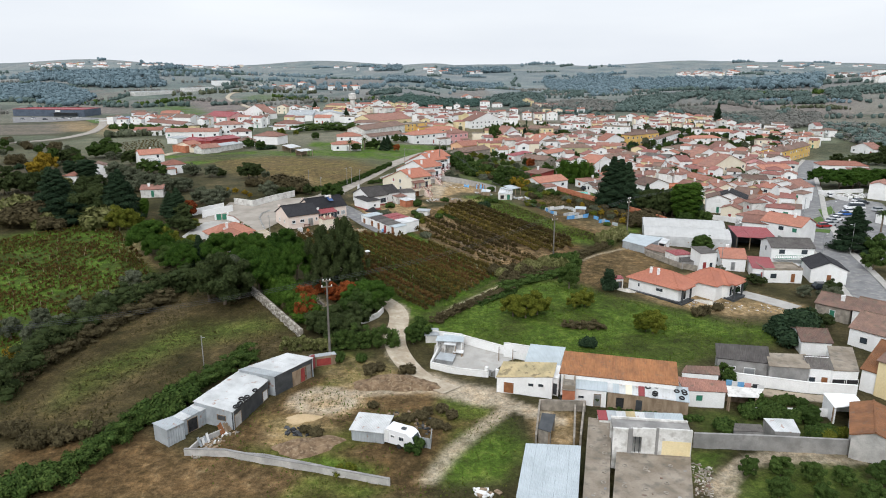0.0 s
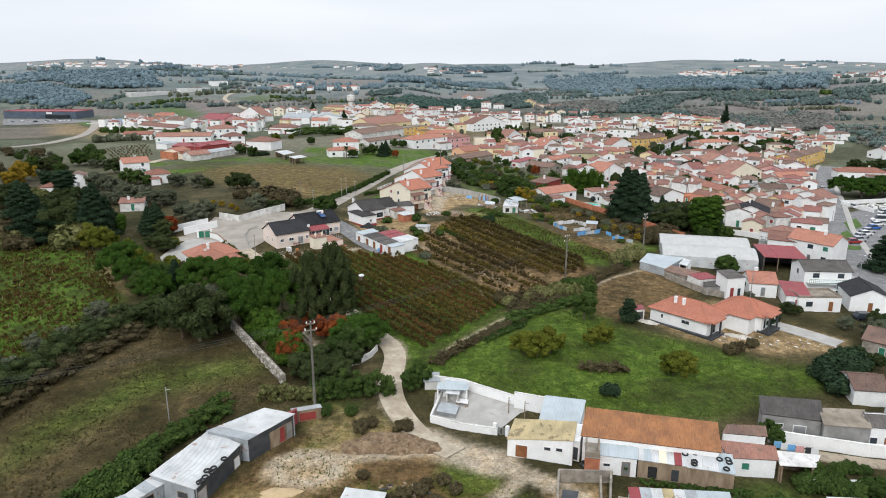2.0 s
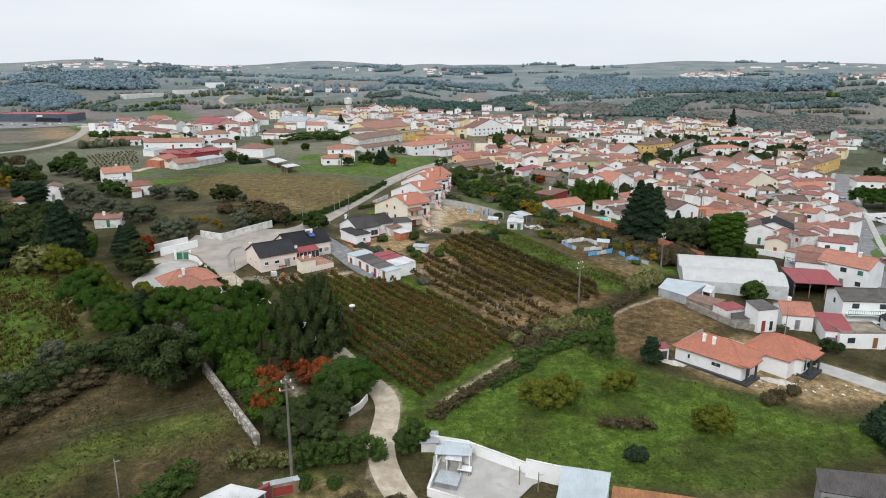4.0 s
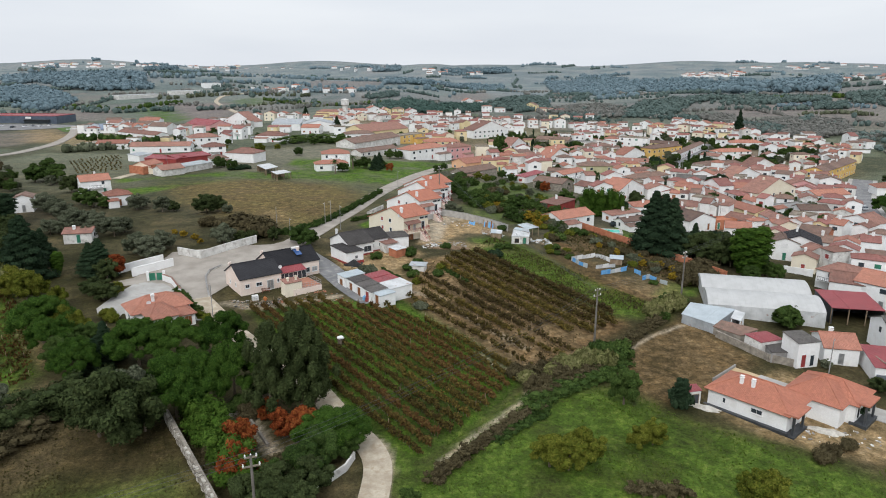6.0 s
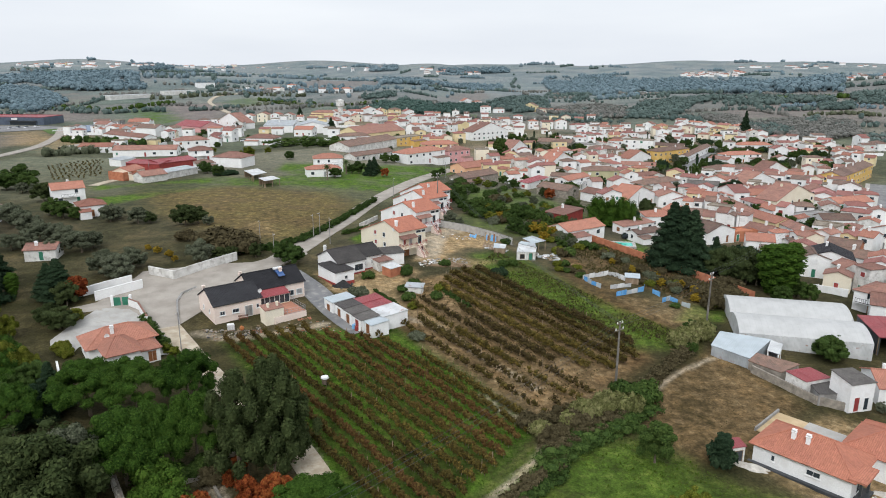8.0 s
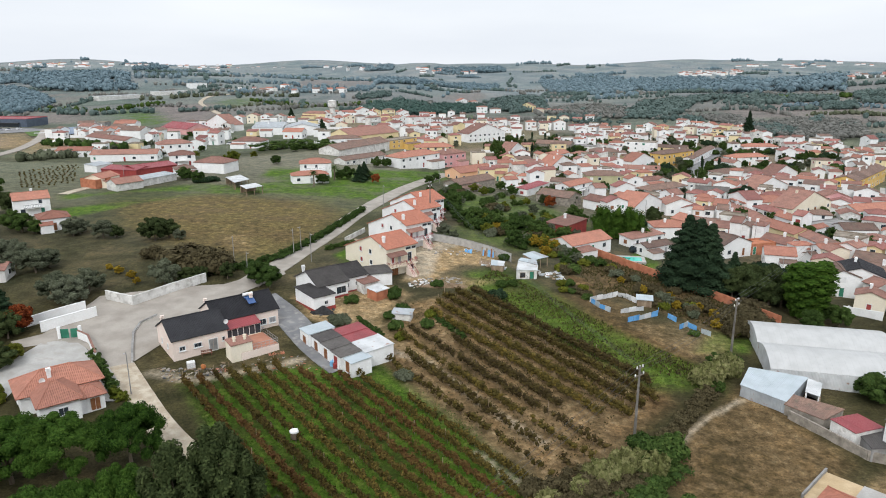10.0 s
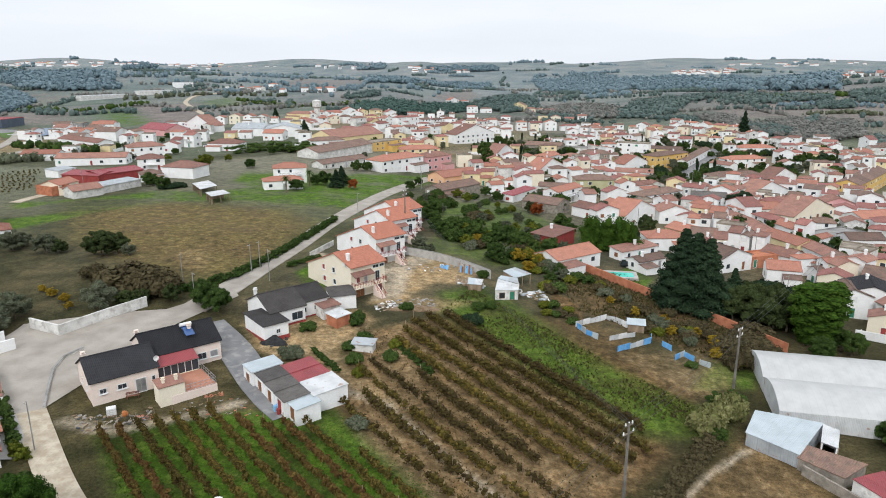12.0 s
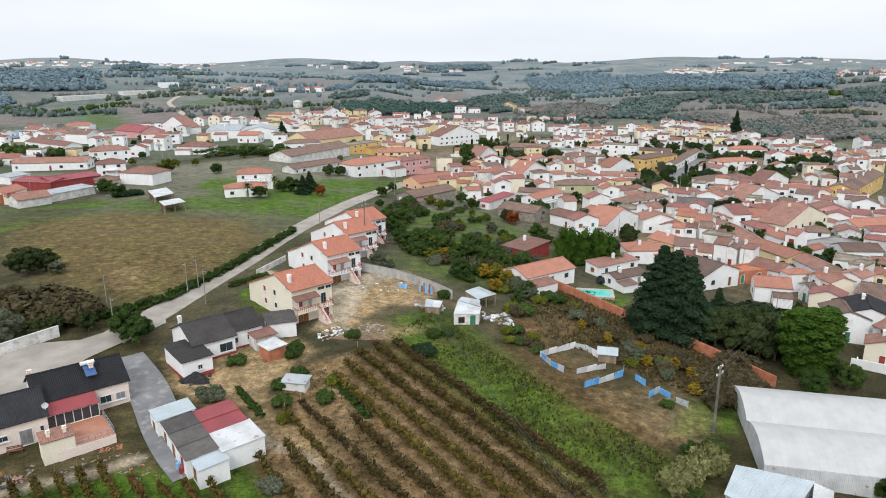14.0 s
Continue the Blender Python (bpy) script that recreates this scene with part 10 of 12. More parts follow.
tufts("weeds", [(-110.8, 160.7), (-92.3, 177.2), (-74.8, 154.9), (-64.5, 139.5), (-69.0, 126.0), (-71.0, 112.0), (-74.0, 100.0), (-84.0, 104.0)], 5000, 0.5, "vine_russet", "russet weeds among the hillside vines", 24, 0.2)
tufts("weeds", [(-9.6, 197.0), (4.0, 203.0), (29.5, 170.0), (14.0, 144.0), (-8.0, 170.0)], 3500, 0.24, "slopegrass", "dry weeds between the trellised rows", 25, 0.2)
tufts("weeds", [(4.1, 206.2), (27.1, 167.3), (42.1, 172.2), (28.6, 191.5), (10.5, 219.2)], 2500, 0.4, "scrub_leaf", "dry stalks in the rough grass strip", 26, 0.1)


def woods(name, poly, n, size, mat, label, seed, per=26):
    rng = np.random.default_rng(seed)
    p = scatter(poly, n, rng)
    wave = np.sin(p[:, 0] / 31 + 2 * np.sin(p[:, 1] / 57)) + np.sin(p[:, 1] / 43 + np.sin(p[:, 0] / 71) * 2)
    p = p[wave + 0.5 * rng.normal(size=n) > -0.9]
    n = len(p)
    r = size * rng.uniform(0.5, 1.7, n)
    c = np.stack([p[:, 0], p[:, 1], height(p[:, 0], p[:, 1]) + r * rng.uniform(0.5, 1.2, n)], 1)
    me = foliage_mesh(name, c.tolist(), [(a * 1.25, a * 1.25, a) for a in r], per + 5, size * 0.42, mat, seed, 0.66, 0.75)
    return tagged(new(name, me), label, name.replace("_", " "), kind="stuff")


# woods beyond the town, in foliage colours with haze mixed in
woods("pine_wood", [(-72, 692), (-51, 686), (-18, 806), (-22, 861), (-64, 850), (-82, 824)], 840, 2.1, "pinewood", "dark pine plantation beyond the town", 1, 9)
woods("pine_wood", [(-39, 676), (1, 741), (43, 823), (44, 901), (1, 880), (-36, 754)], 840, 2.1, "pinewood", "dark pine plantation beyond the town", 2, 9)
woods("eucalyptus_wood", [(-820, 1430), (-754, 1471), (-510, 1205), (-450, 1072), (-411, 1025), (-446, 994), (-490, 981), (-547, 1009), (-624, 1097)], 2760, 3.4, "haze_eucalypt", "eucalyptus plantation on a far ridge, tinted blue-grey for haze", 3, 9)
woods("eucalyptus_wood", [(-694, 1045), (-637, 1033), (-578, 1016), (-500, 931), (-444, 866), (-417, 780), (-401, 714), (-468, 767), (-532, 808)], 1800, 2.7, "haze_eucalypt", "eucalyptus stand in the valley by the supermarket", 4, 9)
woods("eucalyptus_wood", [(-123, 1298), (-52, 1791), (129, 1776), (126, 1702), (-36, 1230), (-102, 1227)], 1320, 3.5, "haze_eucalypt", "dark belt of trees along a far field", 5, 9)
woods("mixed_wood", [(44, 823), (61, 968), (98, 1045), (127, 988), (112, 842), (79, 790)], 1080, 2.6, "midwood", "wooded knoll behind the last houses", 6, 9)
woods("eucalyptus_wood", [(439, 1855), (599, 1904), (777, 1872), (535, 1020), (455, 874), (361, 943), (349, 1280)], 3600, 4.0, "haze_eucalypt", "eucalyptus forest on the far ridge, tinted blue-grey for haze", 7, 9)
woods("eucalyptus_wood", [(246, 1932), (393, 1990), (467, 1911), (394, 1479), (239, 1180), (203, 1392)], 2160, 3.7, "haze_eucalypt", "eucalyptus forest on the far ridge, tinted blue-grey for haze", 8, 9)
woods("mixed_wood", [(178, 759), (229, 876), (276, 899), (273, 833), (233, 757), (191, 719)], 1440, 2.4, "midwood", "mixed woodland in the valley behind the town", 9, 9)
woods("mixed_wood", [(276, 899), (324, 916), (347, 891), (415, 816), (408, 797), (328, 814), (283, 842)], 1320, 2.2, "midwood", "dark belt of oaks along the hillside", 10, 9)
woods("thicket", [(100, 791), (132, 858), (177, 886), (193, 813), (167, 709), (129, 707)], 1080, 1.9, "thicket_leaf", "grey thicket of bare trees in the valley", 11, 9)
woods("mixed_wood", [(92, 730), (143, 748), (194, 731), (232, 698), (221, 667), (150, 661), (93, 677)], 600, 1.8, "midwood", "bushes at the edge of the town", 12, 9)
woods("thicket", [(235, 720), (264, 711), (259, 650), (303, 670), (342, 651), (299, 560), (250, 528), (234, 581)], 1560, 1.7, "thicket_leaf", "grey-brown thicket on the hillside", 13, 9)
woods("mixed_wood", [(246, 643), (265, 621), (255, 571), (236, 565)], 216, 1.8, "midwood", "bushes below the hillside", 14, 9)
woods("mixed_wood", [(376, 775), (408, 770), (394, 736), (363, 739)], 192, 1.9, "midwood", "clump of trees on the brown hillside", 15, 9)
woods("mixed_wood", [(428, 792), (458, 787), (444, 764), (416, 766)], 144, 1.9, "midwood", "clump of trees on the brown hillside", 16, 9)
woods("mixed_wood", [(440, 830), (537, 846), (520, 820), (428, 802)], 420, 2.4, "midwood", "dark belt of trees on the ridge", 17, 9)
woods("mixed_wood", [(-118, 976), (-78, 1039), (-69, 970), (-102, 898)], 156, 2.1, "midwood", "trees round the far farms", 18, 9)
woods("eucalyptus_wood", [(-1122, 2605), (-1042, 2720), (-998, 2603), (-1066, 2484)], 600, 4.8, "haze_eucalypt", "grove on the skyline", 19, 9)
woods("eucalyptus_wood", [(-272, 2380), (-170, 2370), (-166, 2265), (-256, 2292)], 600, 4.8, "haze_eucalypt", "grove on the skyline", 20, 9)
woods("eucalyptus_wood", [(-30, 2194), (86, 2288), (170, 2346), (179, 2126), (86, 2085), (-12, 2108)], 840, 4.5, "haze_eucalypt", "grove on the skyline", 21, 9)
woods("eucalyptus_wood", [(-773, 1247), (-746, 1302), (-638, 1119), (-671, 1087)], 600, 3.4, "haze_eucalypt", "far wood below the ridge", 22, 9)

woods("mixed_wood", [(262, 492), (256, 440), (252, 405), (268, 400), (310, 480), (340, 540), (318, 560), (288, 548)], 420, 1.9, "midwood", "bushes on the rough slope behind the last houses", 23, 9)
woods("thicket", [(262, 492), (256, 440), (262, 415), (310, 480), (340, 540), (318, 560), (288, 548)], 700, 1.4, "thicket_leaf", "grey scrub on the rough slope behind the last houses", 24, 9)


def tree_line(line, n, size, mat, label, seed):
    """Field-edge trees far off, in a loose line."""
    rng = np.random.default_rng(seed)
    cs, rs = [], []
    for k in range(n):
        t = rng.random() * (len(line) - 1)
        (x0, y0), (x1, y1) = line[int(t)], line[int(t) + 1]
        q = t - int(t)
        x, y = x0 + (x1 - x0) * q + rng.normal() * size, y0 + (y1 - y0) * q + rng.normal() * size * 2
        r = size * rng.uniform(0.5, 1.3)
        cs.append((x, y, ground(x, y) + r * 0.8))
        rs.append((r, r, r * 1.15))
    me = foliage_mesh("tree_line", cs, rs, 14, size * 0.4, mat, seed, 0.85)
    tagged(new("tree_line", me), label, "tree line", kind="stuff")


for k, (line, n, size) in enumerate((
        ([(-409.6, 779.8), (-347.4, 757.8), (-322.1, 857.6)], 60, 2.4), ([(-361.4, 905.2), (-286.9, 1011.3), (-195.8, 1006.8)], 60, 2.6), ([(-393.5, 1095.5), (-299.5, 1202.7), (-156.7, 1151.1)], 70, 3.2),
        ([(-245.7, 944.4), (-127.9, 794.2), (-83.5, 812.2)], 50, 2.2), ([(-230.7, 826.3), (-205.5, 895.2), (-137.4, 783.5)], 40, 2.0), ([(339.6, 777.8), (387.9, 773.6), (417.1, 732.0)], 70, 2.0),
        ([(347.2, 846.5), (401.5, 832.5), (472.0, 821.6)], 60, 2.6), ([(326.8, 707.5), (367.1, 706.8), (386.8, 682.9)], 60, 1.8), ([(-589.2, 1156.3), (-432.5, 1198.4), (-388.8, 2258.9)], 70, 4.0),
        ([(-238.3, 483.4), (-208.4, 470.7), (-166.4, 429.6)], 30, 2.2), ([(-193.7, 381.7), (-185.2, 392.8), (-169.5, 397.3)], 30, 2.0), ([(-175.2, 1060.1), (-118.7, 1121.2), (-18.3, 1141.2)], 60, 3.0))):
    tree_line(line, n, size, ("leaf", "olive_leaf", "haze_eucalypt")[k % 3], "loose line of trees along far fields", 60 + k)


def loose_trees(n, mat, label, seed, near=600, deep=2500, size=(1.2, 3.2)):
    """Single trees, bushes and field hedges strewn over the country beyond the town."""
    rng = np.random.default_rng(seed)
    pts = []
    while len(pts) < n:
        y = near * (deep / near) ** rng.random()
        x = rng.uniform(-0.78, 0.72) * y
        if -420 < x < 250 and y < 690:
            continue
        run = rng.integers(1, 4) if rng.random() < 0.45 else rng.integers(6, 22)
        a = rng.normal() * 0.3 + (1.35 if rng.random() < 0.3 else 0.0)
        gap = rng.uniform(3.0, 7.5)
        for k in range(run):
            pts.append((x + math.cos(a) * gap * k + rng.normal() * 1.2, y + math.sin(a) * gap * k + rng.normal() * 1.6))
    cs, rs = [], []
    for x, y in pts:
        r = rng.uniform(*size) * (0.8 + 0.0004 * y)
        cs.append((x, y, ground(x, y) + r * 0.75))
        rs.append((r * 1.1, r * 1.1, r * rng.uniform(0.9, 1.4)))
    me = foliage_mesh("field_trees", cs, rs, 10, size[1] * 0.3, mat, seed, 0.8)
    tagged(new("field_trees", me), label, "trees", kind="stuff")


# strewn far trees, in the same haze-tinted foliage colours
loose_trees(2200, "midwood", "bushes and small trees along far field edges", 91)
loose_trees(1300, "haze_eucalypt", "trees scattered over the far hills, tinted blue-grey for haze", 92, 900, 3200, (1.6, 4.0))
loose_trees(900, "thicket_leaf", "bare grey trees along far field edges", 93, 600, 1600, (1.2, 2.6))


def fill(poly, n, kinds, h, seed, wide=1.1):
    """A close stand of mixed trees over an area."""
    rng = np.random.default_rng(seed)
    for k, (x, y) in enumerate(scatter(poly, n, rng)):
        plant(kinds[k % len(kinds)], [(x, y)], h, 0.25, wide)


# the wooded slope on the left
fill([(-238.9, 359.6), (-163.6, 302.3), (-129.2, 266.6), (-136.8, 251.3), (-168.3, 250.7)], 22, ["olive", "broad", "drybush"], 3.6, 73)
# shrubs in the town's gardens
fill([(-8.6, 317.4), (18.6, 328.2), (37.8, 258.2), (30.1, 229.4), (16.4, 238.3), (3.5, 260.8)], 70, ["broad", "shrub", "olive", "light", "shrub", "drybush"], 2.8, 75)
fill([(12.3, 408.5), (66.6, 416.7), (105.8, 372.3), (151.4, 424.3), (190.2, 378.4), (244.0, 487.5), (127.1, 544.3), (33.1, 535.0)], 190, ["broad", "olive", "broad", "cypress"], 5.0, 76, 0.9)
fill([(94.4, 345.5), (130.6, 374.9), (160.9, 330.9), (108.7, 242.2), (93.8, 249.3), (83.0, 262.8)], 90, ["broad", "olive", "shrub", "broad"], 4.6, 83, 0.9)
fill([(30.0, 300.0), (60.0, 262.0), (95.0, 250.0), (160.0, 330.0), (235.0, 470.0), (200.0, 560.0), (100.0, 540.0), (40.0, 440.0)], 260, ["oak", "broad", "darkshrub", "olive", "shrub"], 4.2, 86, 1.1)
fill([(-66.5, 501.5), (7.9, 601.5), (7.1, 426.0), (-35.5, 375.1)], 34, ["broad", "olive"], 3.8, 77, 0.9)
fill([(-285.6, 563.6), (-123.9, 513.5), (-79.1, 380.2), (-148.5, 367.5)], 26, ["broad", "olive", "light"], 3.6, 78)
fill([(61.4, 224.1), (75.3, 214.8), (72.9, 201.0), (66.2, 200.5), (59.3, 210.6)], 14, ["broad", "darkshrub", "conifer"], 6.5, 79)
fill([(37.9, 226.4), (55.8, 199.5), (53.7, 182.8), (48.1, 178.5), (47.4, 193.2), (34.1, 212.2)], 44, ["drybush", "drybush", "greyshrub", "gold", "lightshrub"], 1.8, 80)
fill([(2.1, 259.1), (29.3, 260.2), (35.6, 220.2), (24.9, 218.5), (22.1, 236.9), (10.3, 242.3)], 40, ["shrub", "broad", "lightshrub", "drybush", "gold", "greyshrub", "olive"], 2.4, 84)
fill([(23.4, 213.1), (33.2, 207.4), (28.4, 200.5), (23.6, 206.2)], 10, ["lightshrub", "shrub", "drybush"], 1.4, 85)
fill([(-37.4, 131.2), (-32.6, 131.4), (-21.9, 121.5), (-21.9, 112.8), (-28.5, 116.0)], 10, ["drybush", "autumn", "shrub", "shrub"], 2.0, 81)


# ---- poles and wires ----
def power_pole(x, y, h, yaw, label="grey concrete power pole with a crossarm and insulators"):
    p = thing("power_pole", label, "power pole", pose(x, y, ground(x, y), 0, 0, yaw), "power line")
    g = Geo()
    g.tube((0, 0, -0.8), (0, 0, h), 0.21, 0.12, 8)
    part("shaft", g, M["pole"], p)
    for z, w in ((h - 0.35, 0.9), (h - 1.3, 1.3)):
        g = Geo()
        g.box(0, 0, z, w * 1.3, 0.14, 0.14)
        part("crossarm", g, M["slab"], p)
        for k in (-1, 0, 1):
            i = Geo()
            i.tube((k * w * 0.58, 0, z + 0.14), (k * w * 0.58, 0, z + 0.42), 0.1, 0.06, 7)
            part("insulator", i, M["frame"], p)
    return Vector((x, y, ground(x, y) + h))


def small_pole(x, y, h, label="slim grey pole with a wire bracket", mat="concrete", lamp=False):
    p = thing("street_lamp" if lamp else "utility_pole", label, "street lamp" if lamp else "utility pole", pose(x, y, ground(x, y), 0, 0, (x * 37) % 360), "poles")
    g = Geo()
    g.tube((0, 0, -0.6), (0, 0, h), 0.09, 0.06, 7)
    part("shaft", g, M[mat], p)
    g = Geo()
    g.box(0.25, 0, h - 0.4, 0.6, 0.08, 0.08)
    part("bracket", g, M["metal"], p)
    if lamp:
        g = Geo()
        g.box(0.7, 0, h - 0.38, 0.5, 0.2, 0.1)
        part("lamp_head", g, M["frame"], p)
    return Vector((x, y, ground(x, y) + h))


def cable(a, b, sag, n=14, r=0.018):
    g = Geo()
    g.path([a.lerp(b, k / n) - Vector((0, 0, sag * 4 * k / n * (1 - k / n))) for k in range(n + 1)], r, 4)
    lone("cable", g, M["darkmetal"], "thin dark power cable strung between poles", "cable", group="power line")


poleA = power_pole(-19.3, 100.3, 13.4, 20)
poleB = power_pole(23.5, 151.6, 11.2, 35)
poleC = power_pole(48.0, 181.6, 9.6, 40)
poleD = power_pole(-4.4, 253.0, 12.5, 60)
low_left = small_pole(-38.2, 96.6, 5.5)
for o in (-1.0, 0.0, 1.0):
    s = Vector((0.5 * o, -0.6 * o, -0.1))
    cable(poleA + s, poleB + s, 1.5)
    cable(poleB + s, poleC + s, 1.0)
    cable(Vector((-80, 62, 20)) + s, poleA + s, 1.6)
    cable(poleC + s, Vector((92, 236, 12)) + s, 1.0)
    cable(poleB + s, poleD + s, 2.0)
for px_, py_ in [(-44.4, 161.5), (-29.7, 218.2), (-19.4, 281.1), (-2.5, 337.1)]:
    small_pole(px_, py_, 6.5)
for px_, py_ in [(-39.6, 204.0), (-45.4, 214.3), (-34.6, 223.1), (-33.5, 225.8), (-9.4, 257.1), (-3.3, 358.6)]:
    small_pole(px_, py_, 6.0)
for px_, py_ in [(110.7, 372.9), (106.8, 369.7), (72.9, 216.6), (87.2, 231.8), (60.1, 276.3), (82.8, 252.4), (91.2, 301.1), (-111.3, 308.0), (-92.4, 363.6), (7.0, 406.2)]:
    small_pole(px_, py_, 7.5)
for px_, py_ in [(88.2, 157.2), (107.3, 204.5), (101.8, 168.8), (114.5, 201.8), (96.4, 145.2)]:
    small_pole(px_, py_, 8.0, "tall grey street lamp beside the road", "metal", True)
small_pole(59.4, 144.6, 7.0)


# ---- caravan and the clutter round it ----
def caravan(x, y, yaw):
    c = thing("caravan", "old white caravan with dark windows standing on dry grass", "caravan", pose(x, y, ground(x, y), 0, 0, yaw))
    g = Geo()
    L, W = 4.3, 2.0
    prof = [(-L / 2, 0.45), (L / 2 - 0.25, 0.45), (L / 2, 0.95), (L / 2 - 0.45, 1.9), (L / 2 - 1.1, 2.3), (-L / 2 + 0.25, 2.35), (-L / 2, 2.1)]
    g.solid([(p, -W / 2, z) for p, z in prof], [(p, W / 2, z) for p, z in prof])
    part("body", g, M["carwhite"], c)
    for u, z, w, h_ in ((-0.9, 1.35, 0.6, 0.35), (0.35, 1.15, 0.8, 0.6)):
        near_window(c, pose(u, -W / 2, z), w, h_, sill=False, rim=0.06)
    near_window(c, pose(-1.75, -W / 2, 0.55), 0.6, 1.6, "frame", False, rim=0.05, grid=1)
    g = Geo()
    slab(g, [(L / 2 - 0.05, -0.75, 1.1), (L / 2 - 0.05, 0.75, 1.1), (L / 2 - 0.42, 0.75, 1.88), (L / 2 - 0.42, -0.75, 1.88)], 0.05, (0, 1, 0))
    part("front_window", g, M["glass"], c)
    g = Geo()
    g.box(0.2, 0, 2.33, 0.6, 0.5, 0.12)
    part("roof_vent", g, M["darkmetal"], c)
    for v in (-0.95, 0.95):
        g = Geo()
        g.tube((0, v - 0.1, 0.32), (0, v + 0.1, 0.32), 0.32, 0.32, 12)
        part("wheel", g, M["black"], c)
    g = Geo()
    g.tube((L / 2 - 0.2, 0, 0.5), (L / 2 + 1.0, 0, 0.45), 0.06, 0.05, 6)
    part("drawbar", g, M["darkmetal"], c)


caravan(-6.0, 76.4, -26)
lean_shed([(-12.6, 77.4), (-8.4, 76.6)], 3.6, 1.5, 0.3, "greysheet", "sheet", "low lean-to of grey and white sheets")
long_wall("fence", [(-4.4, 76.2), (-2.5, 75.6), (-2.4, 78.1)], 1.4, 0.06, "greysheet", "sheet-metal screen beside the caravan", "fence")
long_wall("wall", [(18.3, 84.9), (16.3, 76.5)], 1.6, 0.25, "stone", "rubble wall of the narrow yard")


def ring(x, y, z, r=0.28):
    g, n = Geo(), 10
    for i in range(n):
        a, b = 6.2832 * i / n, 6.2832 * (i + 1) / n
        for (r0, z0), (r1, z1) in (((r, 0), (r, 0.12)), ((r, 0.12), (r * 0.6, 0.12)), ((r * 0.6, 0.12), (r * 0.6, 0.0))):
            g.face([(r0 * math.cos(a), r0 * math.sin(a), z0), (r0 * math.cos(b), r0 * math.sin(b), z0), (r1 * math.cos(b), r1 * math.sin(b), z1), (r1 * math.cos(a), r1 * math.sin(a), z1)])
    lone("hatch", g, M["stone"], "round concrete hatch set in the flat slab", "hatch", pose(x, y, z), "slab hatches")


for hx, hy in [(19.9, 68.9), (22.2, 68.5), (18.9, 65.0), (21.1, 64.5), (23.7, 65.6), (23.1, 63.9), (25.1, 68.9), (22.0, 68.1)]:
    ring(hx, hy, ground(hx, hy) + 2.24)
for hx, hy in [(19.9, 77.1), (19.0, 75.1), (18.5, 73.1), (18.1, 71.4), (17.7, 69.4), (17.3, 67.6), (16.8, 65.7), (16.3, 63.8), (17.9, 76.7), (16.8, 72.9)]:
    ring(hx, hy, ground(hx, hy) + 2.24)
for tx, ty in [(27.5, 87.1), (28.7, 87.2), (28.1, 85.6), (27.9, 85.1), (31.2, 86.1), (32.5, 86.9), (32.2, 86.1), (32.1, 85.5), (31.3, 84.2), (23.2, 78.1), (23.9, 78.1), (25.7, 78.8), (24.3, 78.0)]:
    tyre(tx, ty, ground(tx, ty) + 2.62, 8)
for tx, ty in [(-28.1, 80.3), (-27.8, 81.2), (-27.3, 82.1), (-27.4, 82.9), (-27.9, 80.6), (-26.8, 84.7), (-28.0, 82.4)]:
    tyre(tx, ty, ground(tx, ty) + 2.85, 5)


# ---- rubble, planks and stacked junk ----
def rubble(poly, n, size, mats, label, seed, name="rubble"):
    rng = np.random.default_rng(seed)
    g = Geo()
    for x, y in scatter(poly, n, rng):
        s = size * rng.uniform(0.3, 1.2, 3)
        g.box(x, y, ground(x, y) - 0.05, s[0] * 2, s[1], s[2] * 0.6, int(rng.integers(len(mats))), rng.uniform(0, 3.1))
    return lone(name, g, [M[m] for m in mats], label, name, kind="stuff")


rubble([(-44.2, 169.2), (-34.7, 169.5), (-34.5, 173.5), (-33.4, 168.0), (-40.7, 164.9)], 120, 0.28, ["concrete", "wood", "stone", "stone", "darkmetal"], "heap of junk, planks and rubble before the house", 1, "junk")
rubble([(-4.8, 210.0), (1.7, 213.0), (3.9, 208.5), (-0.5, 205.8), (-4.3, 206.4)], 90, 0.32, ["concrete", "stone", "paving"], "broken stone and rubble at the field edge", 2)
rubble([(-5.5, 232.5), (5.8, 234.0), (8.2, 231.0), (2.8, 227.0), (-2.8, 227.9)], 26, 0.4, ["frame", "concrete", "stone", "wood"], "building scraps strewn over the yard", 3, "junk")
rubble([(-32.7, 74.5), (-29.2, 79.0), (-27.5, 79.4), (-29.2, 74.5), (-31.0, 72.7)], 45, 0.35, ["wood", "wood", "concrete", "stone", "frame"], "planks and drums beside the shed", 4, "junk")
rubble([(-15.0, 82.4), (-2.9, 85.3), (-2.0, 80.2), (-4.1, 76.2), (-5.9, 82.2)], 70, 0.35, ["black", "darkmetal", "wood"], "black plastic and scrap by the caravan", 5, "junk")
rubble([(-21.8, 80.5), (-17.5, 79.2), (-17.9, 77.9), (-21.8, 78.7)], 40, 0.35, ["black", "darkmetal"], "heap of black plastic sheeting", 6, "junk")
rubble([(29.2, 73.1), (31.4, 72.5), (29.2, 66.3), (27.3, 66.3)], 140, 0.22, ["stone", "stone", "palestone", "oldtile"], "collapsed stone heap beside the ruin", 7)
rubble([(15.5, 91.3), (18.8, 91.4), (17.9, 87.7), (15.5, 88.3)], 40, 0.35, ["darkmetal", "frame", "black"], "scrap metal and tarpaulin by the barn", 8, "junk")
rubble([(39.1, 133.2), (45.5, 127.0), (54.1, 123.5), (67.2, 124.2), (65.2, 127.2), (47.8, 130.4)], 80, 0.25, ["paving", "frame", "concrete"], "building rubble before the new house", 9)
